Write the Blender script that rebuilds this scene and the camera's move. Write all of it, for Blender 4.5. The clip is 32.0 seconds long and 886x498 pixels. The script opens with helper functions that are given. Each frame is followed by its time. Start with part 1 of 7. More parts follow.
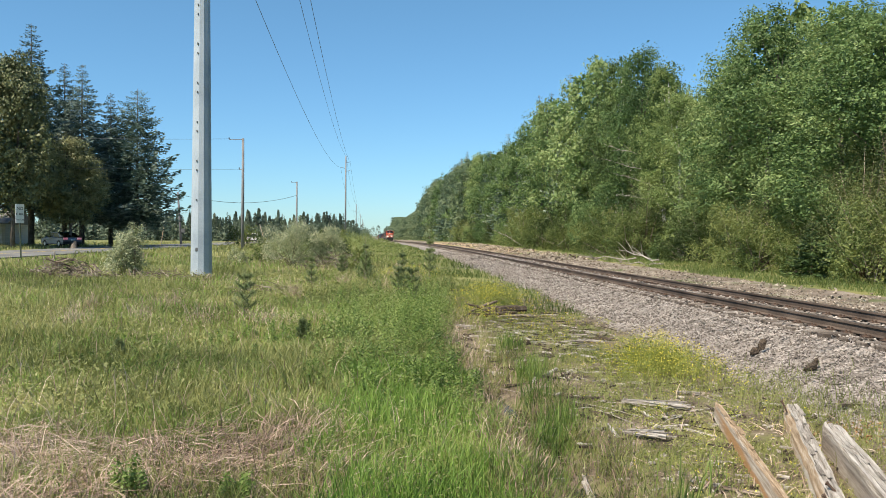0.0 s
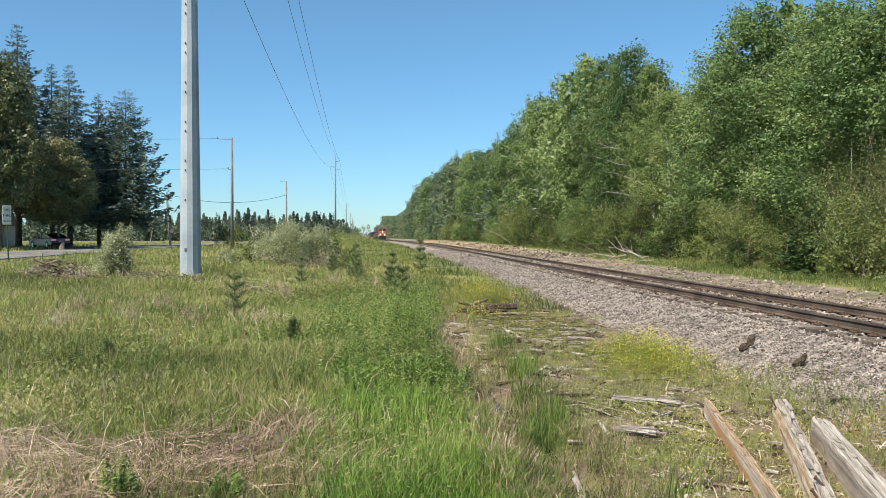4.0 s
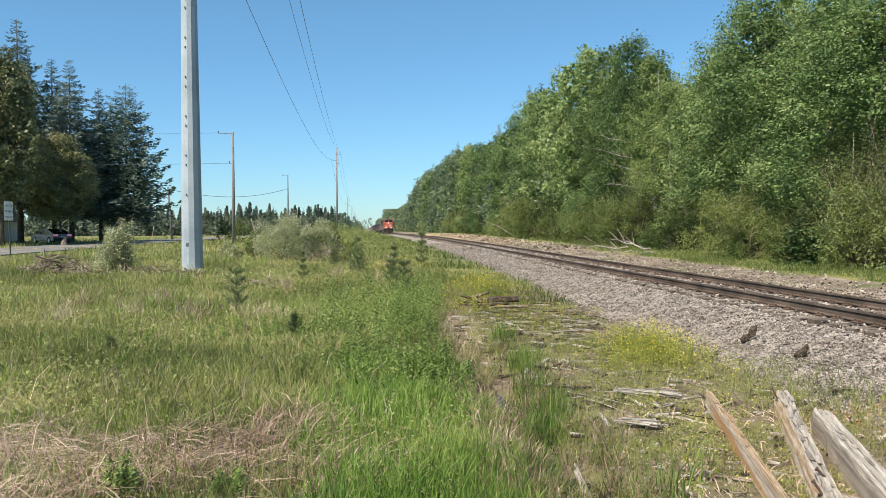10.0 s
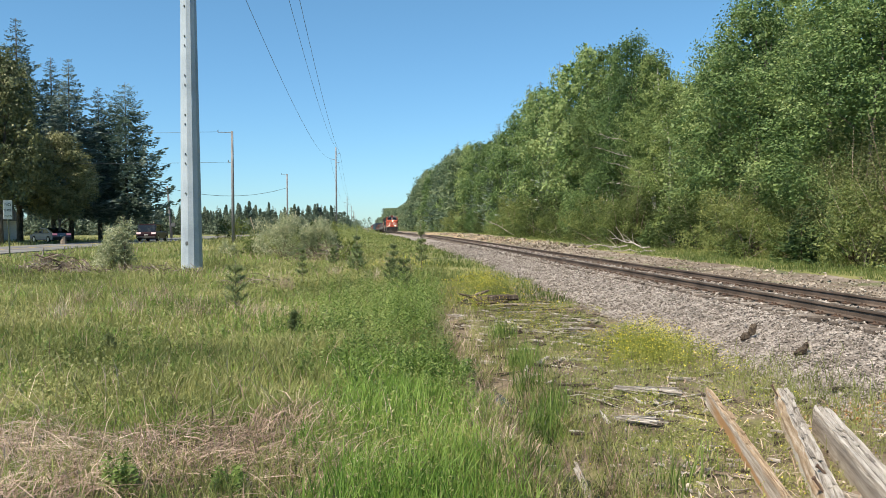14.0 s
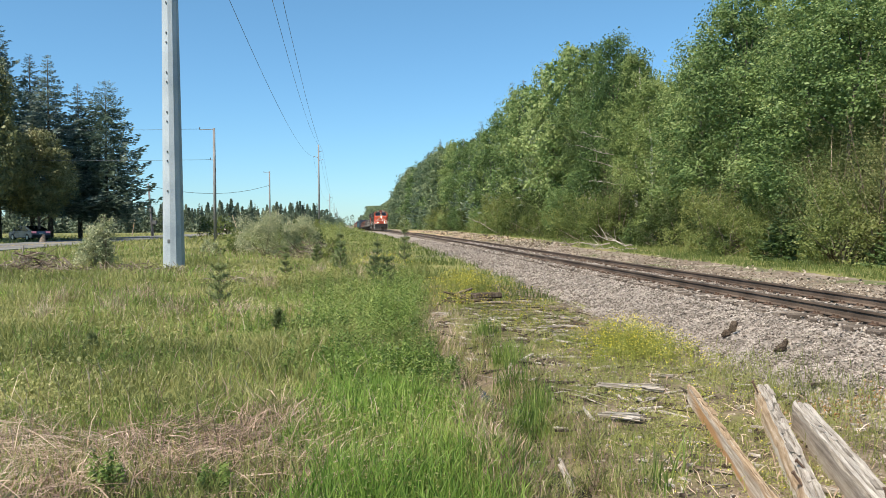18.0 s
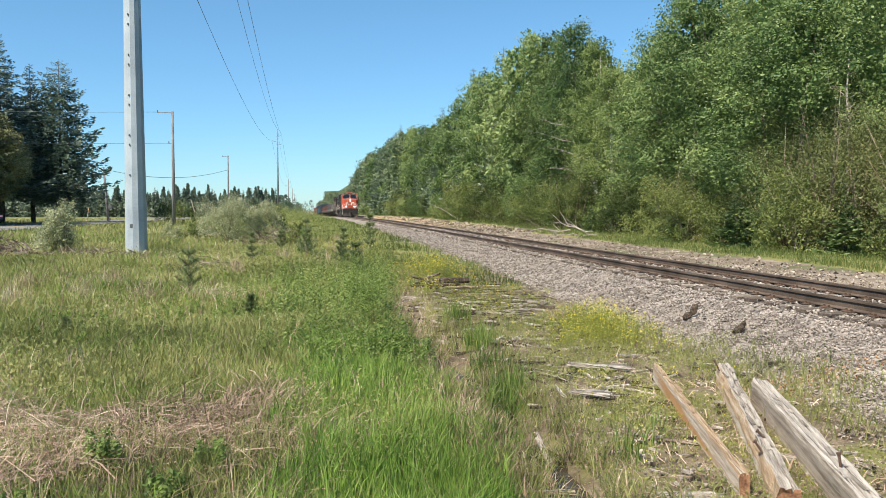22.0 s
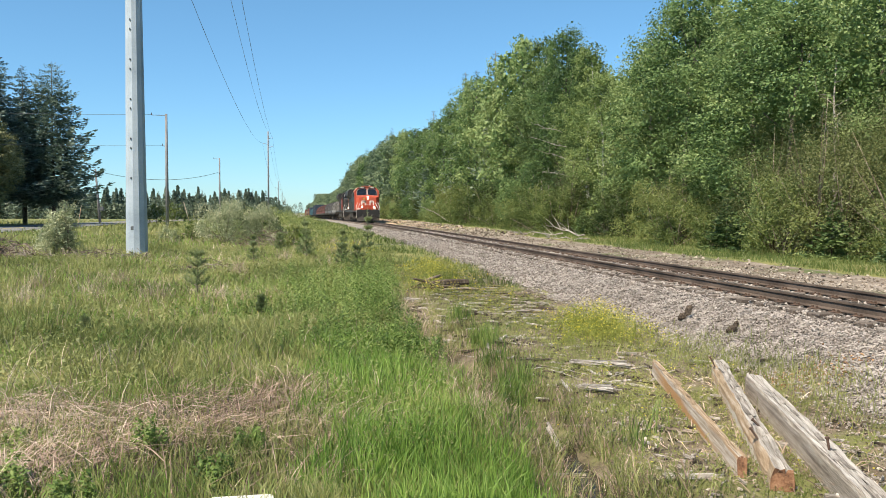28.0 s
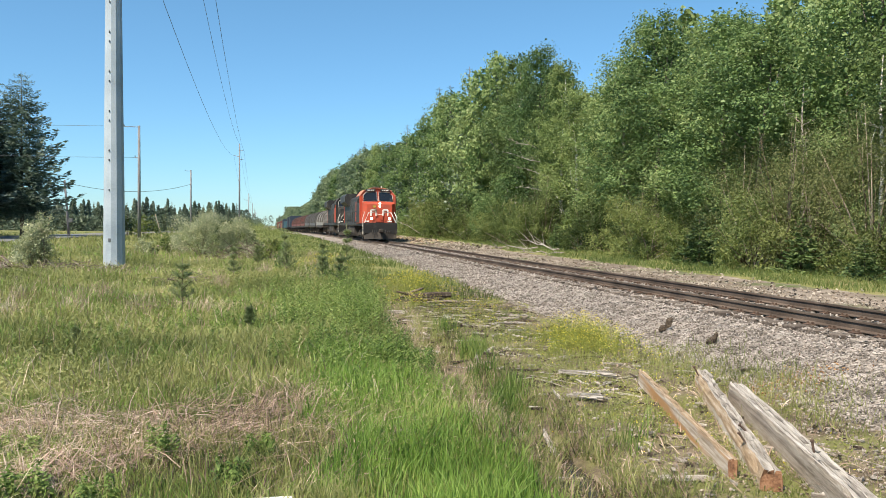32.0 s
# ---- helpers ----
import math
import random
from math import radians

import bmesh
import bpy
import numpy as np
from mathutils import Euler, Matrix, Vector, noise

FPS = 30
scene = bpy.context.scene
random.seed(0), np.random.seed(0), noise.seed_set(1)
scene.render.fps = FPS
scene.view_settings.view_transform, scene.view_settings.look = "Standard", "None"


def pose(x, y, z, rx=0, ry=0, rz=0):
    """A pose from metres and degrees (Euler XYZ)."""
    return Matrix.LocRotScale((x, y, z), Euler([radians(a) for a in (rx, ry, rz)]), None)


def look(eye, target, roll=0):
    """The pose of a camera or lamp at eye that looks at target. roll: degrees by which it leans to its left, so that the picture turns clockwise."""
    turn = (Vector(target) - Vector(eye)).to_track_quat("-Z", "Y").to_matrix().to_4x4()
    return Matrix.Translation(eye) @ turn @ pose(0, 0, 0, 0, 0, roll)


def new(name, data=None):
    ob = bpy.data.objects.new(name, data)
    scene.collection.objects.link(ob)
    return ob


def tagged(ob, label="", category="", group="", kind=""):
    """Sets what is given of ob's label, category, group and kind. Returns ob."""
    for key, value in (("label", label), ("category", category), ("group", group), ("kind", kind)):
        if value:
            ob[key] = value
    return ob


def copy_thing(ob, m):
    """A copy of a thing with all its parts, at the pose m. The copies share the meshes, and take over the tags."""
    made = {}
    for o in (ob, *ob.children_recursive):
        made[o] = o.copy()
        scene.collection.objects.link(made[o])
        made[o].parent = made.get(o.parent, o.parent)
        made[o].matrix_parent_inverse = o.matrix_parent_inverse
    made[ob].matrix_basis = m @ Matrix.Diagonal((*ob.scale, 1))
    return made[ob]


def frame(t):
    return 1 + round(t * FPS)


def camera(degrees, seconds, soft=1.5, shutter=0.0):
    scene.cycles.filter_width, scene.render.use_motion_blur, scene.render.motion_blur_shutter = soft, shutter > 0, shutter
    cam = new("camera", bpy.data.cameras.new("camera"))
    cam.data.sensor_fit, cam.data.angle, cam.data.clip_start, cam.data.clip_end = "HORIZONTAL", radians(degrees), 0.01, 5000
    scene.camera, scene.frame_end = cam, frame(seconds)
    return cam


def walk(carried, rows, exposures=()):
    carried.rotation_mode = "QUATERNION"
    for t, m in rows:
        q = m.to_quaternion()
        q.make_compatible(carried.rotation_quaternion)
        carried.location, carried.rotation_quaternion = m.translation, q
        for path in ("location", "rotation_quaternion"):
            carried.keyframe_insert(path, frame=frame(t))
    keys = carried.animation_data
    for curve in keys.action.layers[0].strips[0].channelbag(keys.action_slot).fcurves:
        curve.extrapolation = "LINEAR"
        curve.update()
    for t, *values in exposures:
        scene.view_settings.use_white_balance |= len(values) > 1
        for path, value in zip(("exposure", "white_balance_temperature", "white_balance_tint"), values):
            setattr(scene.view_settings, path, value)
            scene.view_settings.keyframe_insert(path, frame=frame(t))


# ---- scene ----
cam = camera(58.2, 32.0, 0.55)
PATH = [
    (0, (0.211, 0.287, 2.168), (0.889, 9.26, 2.024), 0.5),
    (0.5, (0.208, 0.286, 2.17), (0.901, 9.262, 2.026), 0.4),
    (1, (0.209, 0.289, 2.171), (0.929, 9.259, 2.015), 0.3),
    (1.5, (0.218, 0.289, 2.165), (1.106, 9.241, 2.0), 0.4),
    (2, (0.214, 0.274, 2.168), (1.117, 9.226, 2.024), 0.3),
    (2.5, (0.215, 0.265, 2.17), (1.076, 9.223, 2.02), 0.3),
    (3, (0.206, 0.265, 2.171), (1.052, 9.226, 2.018), 0.3),
    (3.5, (0.215, 0.287, 2.17), (1.025, 9.251, 2.008), 0.2),
    (5.5, (0.226, 0.28, 2.174), (0.994, 9.241, 2.018), 0.0),
    (6, (0.226, 0.286, 2.171), (0.991, 9.247, 2.0), -0.0),
    (6.5, (0.212, 0.278, 2.168), (0.956, 9.251, 1.976), -0.1),
    (7, (0.227, 0.304, 2.164), (0.947, 9.271, 1.951), -0.1),
    (7.5, (0.223, 0.272, 2.173), (0.937, 9.239, 1.957), -0.1),
    (8, (0.226, 0.277, 2.171), (0.955, 9.244, 1.952), -0.2),
    (8.5, (0.223, 0.275, 2.173), (0.952, 9.242, 1.951), -0.2),
    (9, (0.223, 0.269, 2.179), (0.973, 9.236, 1.948), -0.2),
    (9.5, (0.224, 0.284, 2.167), (0.971, 9.251, 1.924), -0.2),
    (10, (0.236, 0.29, 2.179), (1.001, 9.254, 1.936), -0.3),
    (10.5, (0.238, 0.293, 2.165), (1.006, 9.257, 1.94), -0.2),
    (11, (0.24, 0.302, 2.168), (1.002, 9.266, 1.94), -0.2),
    (11.5, (0.234, 0.307, 2.171), (0.996, 9.274, 1.937), -0.2),
    (12, (0.242, 0.313, 2.167), (1.007, 9.274, 1.918), -0.2),
    (12.5, (0.239, 0.314, 2.158), (1.01, 9.281, 1.909), -0.1),
    (13, (0.237, 0.313, 2.153), (0.999, 9.274, 1.907), -0.1),
    (13.5, (0.23, 0.299, 2.161), (1.001, 9.263, 1.903), -0.2),
    (14, (0.234, 0.304, 2.158), (1.005, 9.265, 1.906), -0.3),
    (14.5, (0.234, 0.296, 2.164), (1.011, 9.26, 1.903), -0.4),
    (16.5, (0.249, 0.311, 2.155), (1.035, 9.275, 1.894), -0.2),
    (17, (0.236, 0.28, 2.165), (1.028, 9.238, 1.901), -0.3),
    (17.5, (0.229, 0.277, 2.162), (1.078, 9.235, 1.898), -0.3),
    (18, (0.206, 0.257, 2.168), (1.169, 9.203, 1.889), -0.3),
    (18.5, (0.167, 0.224, 2.167), (1.232, 9.155, 1.882), -0.3),
    (19, (0.161, 0.173, 2.171), (1.301, 9.095, 1.88), -0.2),
    (19.5, (0.163, 0.113, 2.174), (1.255, 9.041, 1.913), -0.1),
    (20, (0.177, 0.055, 2.171), (1.263, 8.98, 1.826), -0.1),
    (20.5, (0.15, -0.013, 2.173), (1.218, 8.909, 1.693), 0.0),
    (21, (0.068, -0.046, 2.174), (1.337, 8.855, 1.697), -0.2),
    (21.5, (-0.003, -0.036, 2.167), (1.317, 8.853, 1.696), -0.1),
    (22, (-0.063, -0.036, 2.164), (1.356, 8.841, 1.726), 0.0),
    (22.5, (-0.088, -0.068, 2.167), (1.325, 8.812, 1.768), 0.1),
    (23, (-0.07, -0.123, 2.171), (1.367, 8.751, 1.76), 0.4),
    (23.5, (-0.068, -0.212, 2.173), (1.333, 8.662, 1.684), 0.4),
    (24, (-0.059, -0.246, 2.174), (1.219, 8.646, 1.637), 0.1),
    (24.5, (-0.121, -0.258, 2.174), (1.244, 8.619, 1.64), 0.1),
    (25, (-0.227, -0.239, 2.167), (1.264, 8.62, 1.66), -0.1),
    (25.5, (-0.334, -0.259, 2.167), (1.364, 8.561, 1.666), -0.1),
    (27.5, (-0.411, -0.532, 2.188), (1.215, 8.309, 1.765), 0.2),
    (28, (-0.445, -0.545, 2.185), (1.094, 8.314, 1.78), 0.2),
    (28.5, (-0.556, -0.543, 2.209), (1.079, 8.298, 1.822), 0.0),
    (29, (-0.633, -0.505, 2.179), (1.11, 8.318, 1.819), 0.3),
    (29.5, (-0.708, -0.523, 2.185), (1.131, 8.282, 1.834), 0.2),
    (30, (-0.727, -0.563, 2.189), (1.163, 8.227, 1.898), 0.4),
    (30.5, (-0.736, -0.652, 2.188), (1.16, 8.144, 1.936), 0.5),
    (31, (-0.755, -0.768, 2.192), (1.168, 8.025, 1.922), 0.6),
    (31.5, (-0.789, -0.841, 2.206), (1.008, 7.976, 1.954), 0.5),
    (32, (-0.819, -0.802, 2.191), (1.044, 7.997, 1.942), 0.5),
]
walk(cam, [(t, look(eye, target, roll)) for t, eye, target, roll in PATH], ((0, 0.16), (16, 0.18), (22, 0.26), (32, 0.26)))

# ---- the lie of the land ----
PHI = -0.0169                      # the railway and the road run a little left of +y


def lerp(v, xs, ys):
    return float(np.interp(v, xs, ys))


def track_x(y):
    return 9.13 + PHI * y + lerp(y, (30, 55, 75, 105, 135, 200, 900), (0, 0.15, 0.24, 0.18, 0, -0.2, -0.3))


def rail_z(y):
    return lerp(y, (0, 10, 30, 60, 100, 150, 200, 340, 600), (0.75, 0.77, 0.83, 0.93, 1.03, 0.95, 0.76, -0.05, -1.2))


def ground_np(x, y):
    """Height of the ground, for arrays."""
    x, y = np.asarray(x, float), np.asarray(y, float)
    u = x - (9.13 + PHI * y)
    rz = np.interp(y, (0, 10, 30, 60, 100, 150, 200, 340, 600), (0.75, 0.77, 0.83, 0.93, 1.03, 0.95, 0.76, -0.05, -1.2))
    fz = np.interp(y, (-40, 2, 4.5, 10, 17, 25, 36, 60, 100, 200, 340, 600), (0.62, 0.55, -0.03, -0.02, 0.1, 0.3, 0.45, 0.62, 0.75, 0.4, -0.5, -1.6))
    road = np.interp(y, (0, 40, 90, 160, 340, 600), (0.75, 0.78, 0.8, 0.6, -0.4, -1.5))
    field = np.interp(x, (-40, -19, -14, -6, 60), (0, 0, 0.35, 1, 1))
    left = road * (1 - field) + fz * field
    puddle = 0.085 * np.exp(-((x - 2.15 - 0.08 * np.sin(y * 4.0)) / 0.29) ** 2 - ((y - 6.5) / 0.7) ** 2)
    ditch = puddle + np.exp(-((x - 2.02 - 0.1 * np.sin(y * 0.9) - 0.07 * np.sin(y * 5.3 + x * 3)) / 0.42) ** 2) * np.interp(y, (4, 6, 18, 24), (0.2, 0.24, 0.2, 0))
    left = left - ditch
    toe = np.maximum(fz, rz - 0.76)
    verge = np.interp(y, (0, 40, 100, 150, 340, 600), (0.55, 0.72, 1.15, 1.1, 0.5, -0.6))
    k = np.interp(u, (-7.2, -3.7, -3.2, -1.75, -1.45, 1.45, 1.8, 2.9, 4.6, 7.5, 30), (0, 1, 1.15, 2.85, 3, 3, 2.9, 3.6, 4, 4, 4))
    bed = rz - 0.265
    z = np.where(k <= 1, left + (toe - left) * np.clip(k, 0, 1), 0)
    z = np.where((k > 1) & (k <= 3), toe + (bed - toe) * (k - 1) / 2, z)
    z = np.where(k > 3, bed + (verge - bed) * np.clip(k - 3, 0, 1), z)
    z = np.where((u > 0) & (k <= 3), bed - (3 - k) * 0.2, z)
    z = z + np.where(u > 7.5, (u - 7.5) * 0.012, 0)
    bumps = 0.022 * np.sin(x * 1.9 + 0.7 * y) * np.sin(y * 1.3 - 0.4 * x) + 0.02 * np.sin(x * 4.1 + 2) * np.sin(y * 3.7)
    return z + bumps * np.clip((np.abs(u) - 3.6) / 2, 0, 1) * np.where((x > -19) | (x < -28), 1, 0.0)


def ground_z(x, y):
    return float(ground_np(x, y))


# ---- camera path is above; world, sun ----
world = bpy.data.worlds.new("sky")
scene.world = world
world.use_nodes = True
wn, wl = world.node_tree.nodes, world.node_tree.links
sky = wn.new("ShaderNodeTexSky")
sky.sky_type, sky.sun_disc = "NISHITA", False
SUN = Vector((-0.47, -0.40, 0.79)).normalized()
sky.sun_elevation, sky.sun_rotation = math.asin(SUN.z), math.atan2(SUN.x, SUN.y)
sky.air_density, sky.dust_density, sky.ozone_density = 1.0, 0.1, 3.0
wn["Background"].inputs["Strength"].default_value = 0.12
# clear blue down to the horizon: a tint by height above it
wtc, wsep, wramp, wmix = wn.new("ShaderNodeTexCoord"), wn.new("ShaderNodeSeparateXYZ"), wn.new("ShaderNodeValToRGB"), wn.new("ShaderNodeMix")
wl.new(wtc.outputs["Generated"], wsep.inputs[0])
wl.new(wsep.outputs["Z"], wramp.inputs["Fac"])
wramp.color_ramp.elements[0].position, wramp.color_ramp.elements[0].color = 0.0, (0.56, 0.83, 1.08, 1)
wramp.color_ramp.elements[1].position, wramp.color_ramp.elements[1].color = 0.35, (0.74, 1.06, 1.09, 1)
wmix.data_type, wmix.blend_type = "RGBA", "MULTIPLY"
wmix.inputs["Factor"].default_value = 1.0
wl.new(sky.outputs[0], wmix.inputs["A"])
wl.new(wramp.outputs["Color"], wmix.inputs["B"])
wl.new(wmix.outputs["Result"], wn["Background"].inputs["Color"])
sun = new("sun", bpy.data.lights.new("sun", "SUN"))
sun.data.energy, sun.data.angle, sun.data.color = 7.4, radians(0.55), (1.0, 0.885, 0.715)
sun.matrix_world = look(SUN * 60, (0, 0, 0))


# ---- materials ----
def material(name, colors, rough=0.85, metal=0.0, scale=3.0, fine=40.0, bump=0.3, island=0.0, objects=0.0, spec=0.3,
             translucent=0.0, stretch=(1, 1, 1), patches=None, bump_size=0.01):
    """Colours mixed by noise at two scales, by island and by object; fine relief; optional leaf translucency."""
    m = bpy.data.materials.new(name)
    m.use_nodes = True
    n, l = m.node_tree.nodes, m.node_tree.links
    b = n["Principled BSDF"]
    b.inputs["Roughness"].default_value, b.inputs["Metallic"].default_value = rough, metal
    b.inputs["Specular IOR Level"].default_value = spec
    tc, mp = n.new("ShaderNodeTexCoord"), n.new("ShaderNodeMapping")
    mp.inputs["Scale"].default_value = stretch
    l.new(tc.outputs["Object"], mp.inputs["Vector"])

    def tex(s, detail=5.0):
        t = n.new("ShaderNodeTexNoise")
        t.inputs["Scale"].default_value, t.inputs["Detail"].default_value = s, detail
        l.new(mp.outputs[0], t.inputs["Vector"])
        return t

    def math_node(op, a, c):
        t = n.new("ShaderNodeMath")
        t.operation = op
        for i, v in enumerate((a, c)):
            if isinstance(v, (int, float)):
                t.inputs[i].default_value = v
            else:
                l.new(v, t.inputs[i])
        return t.outputs[0]

    big, small = tex(scale), tex(fine, 3.0)
    value = math_node("ADD", math_node("MULTIPLY", math_node("SUBTRACT", big.outputs["Fac"], 0.5), 1.7), 0.5)
    value = math_node("ADD", value, math_node("MULTIPLY", math_node("SUBTRACT", small.outputs["Fac"], 0.5), 0.9))
    if island:
        g = n.new("ShaderNodeNewGeometry")
        value = math_node("ADD", value, math_node("MULTIPLY", math_node("SUBTRACT", g.outputs["Random Per Island"], 0.5), island))
    if objects:
        o = n.new("ShaderNodeObjectInfo")
        value = math_node("ADD", value, math_node("MULTIPLY", math_node("SUBTRACT", o.outputs["Random"], 0.5), objects))
    ramp = n.new("ShaderNodeValToRGB")
    e = ramp.color_ramp.elements
    for i in range(len(colors) - 2):
        e.new(0.5)
    for i, c in enumerate(colors):
        e[i].position, e[i].color = (0.12 + 0.76 * i / max(1, len(colors) - 1)), (*c, 1)
    l.new(value, ramp.inputs["Fac"])
    color = ramp.outputs["Color"]
    if patches:
        pc, ps, pmin, pmax = patches
        pt = tex(ps, 6.0)
        mr = n.new("ShaderNodeMapRange")
        mr.inputs["From Min"].default_value, mr.inputs["From Max"].default_value = pmin, pmax
        l.new(pt.outputs["Fac"], mr.inputs["Value"])
        mix = n.new("ShaderNodeMix")
        mix.data_type = "RGBA"
        l.new(mr.outputs[0], mix.inputs["Factor"])
        l.new(color, mix.inputs["A"])
        mix.inputs["B"].default_value = (*pc, 1)
        color = mix.outputs["Result"]
    l.new(color, b.inputs["Base Color"])
    if bump:
        bp = n.new("ShaderNodeBump")
        bp.inputs["Strength"].default_value, bp.inputs["Distance"].default_value = bump, bump_size
        l.new(small.outputs["Fac"], bp.inputs["Height"])
        l.new(bp.outputs[0], b.inputs["Normal"])
    if translucent:
        tr, mx = n.new("ShaderNodeBsdfTranslucent"), n.new("ShaderNodeMixShader")
        l.new(color, tr.inputs["Color"])
        mx.inputs["Fac"].default_value = translucent
        l.new(b.outputs[0], mx.inputs[1])
        l.new(tr.outputs[0], mx.inputs[2])
        l.new(mx.outputs[0], n["Material Output"].inputs["Surface"])
    return m


def glow(name, color, strength):
    m = bpy.data.materials.new(name)
    m.use_nodes = True
    b = m.node_tree.nodes["Principled BSDF"]
    b.inputs["Emission Color"].default_value, b.inputs["Emission Strength"].default_value = (*color, 1), strength
    return m


def leaf_material(name, dark, mid, light, island=0.4, objects=0.6, translucent=0.35):
    return material(name, (dark, mid, light), 0.55, scale=0.35, fine=4.0, bump=0, island=island, objects=objects, spec=0.4, translucent=translucent)


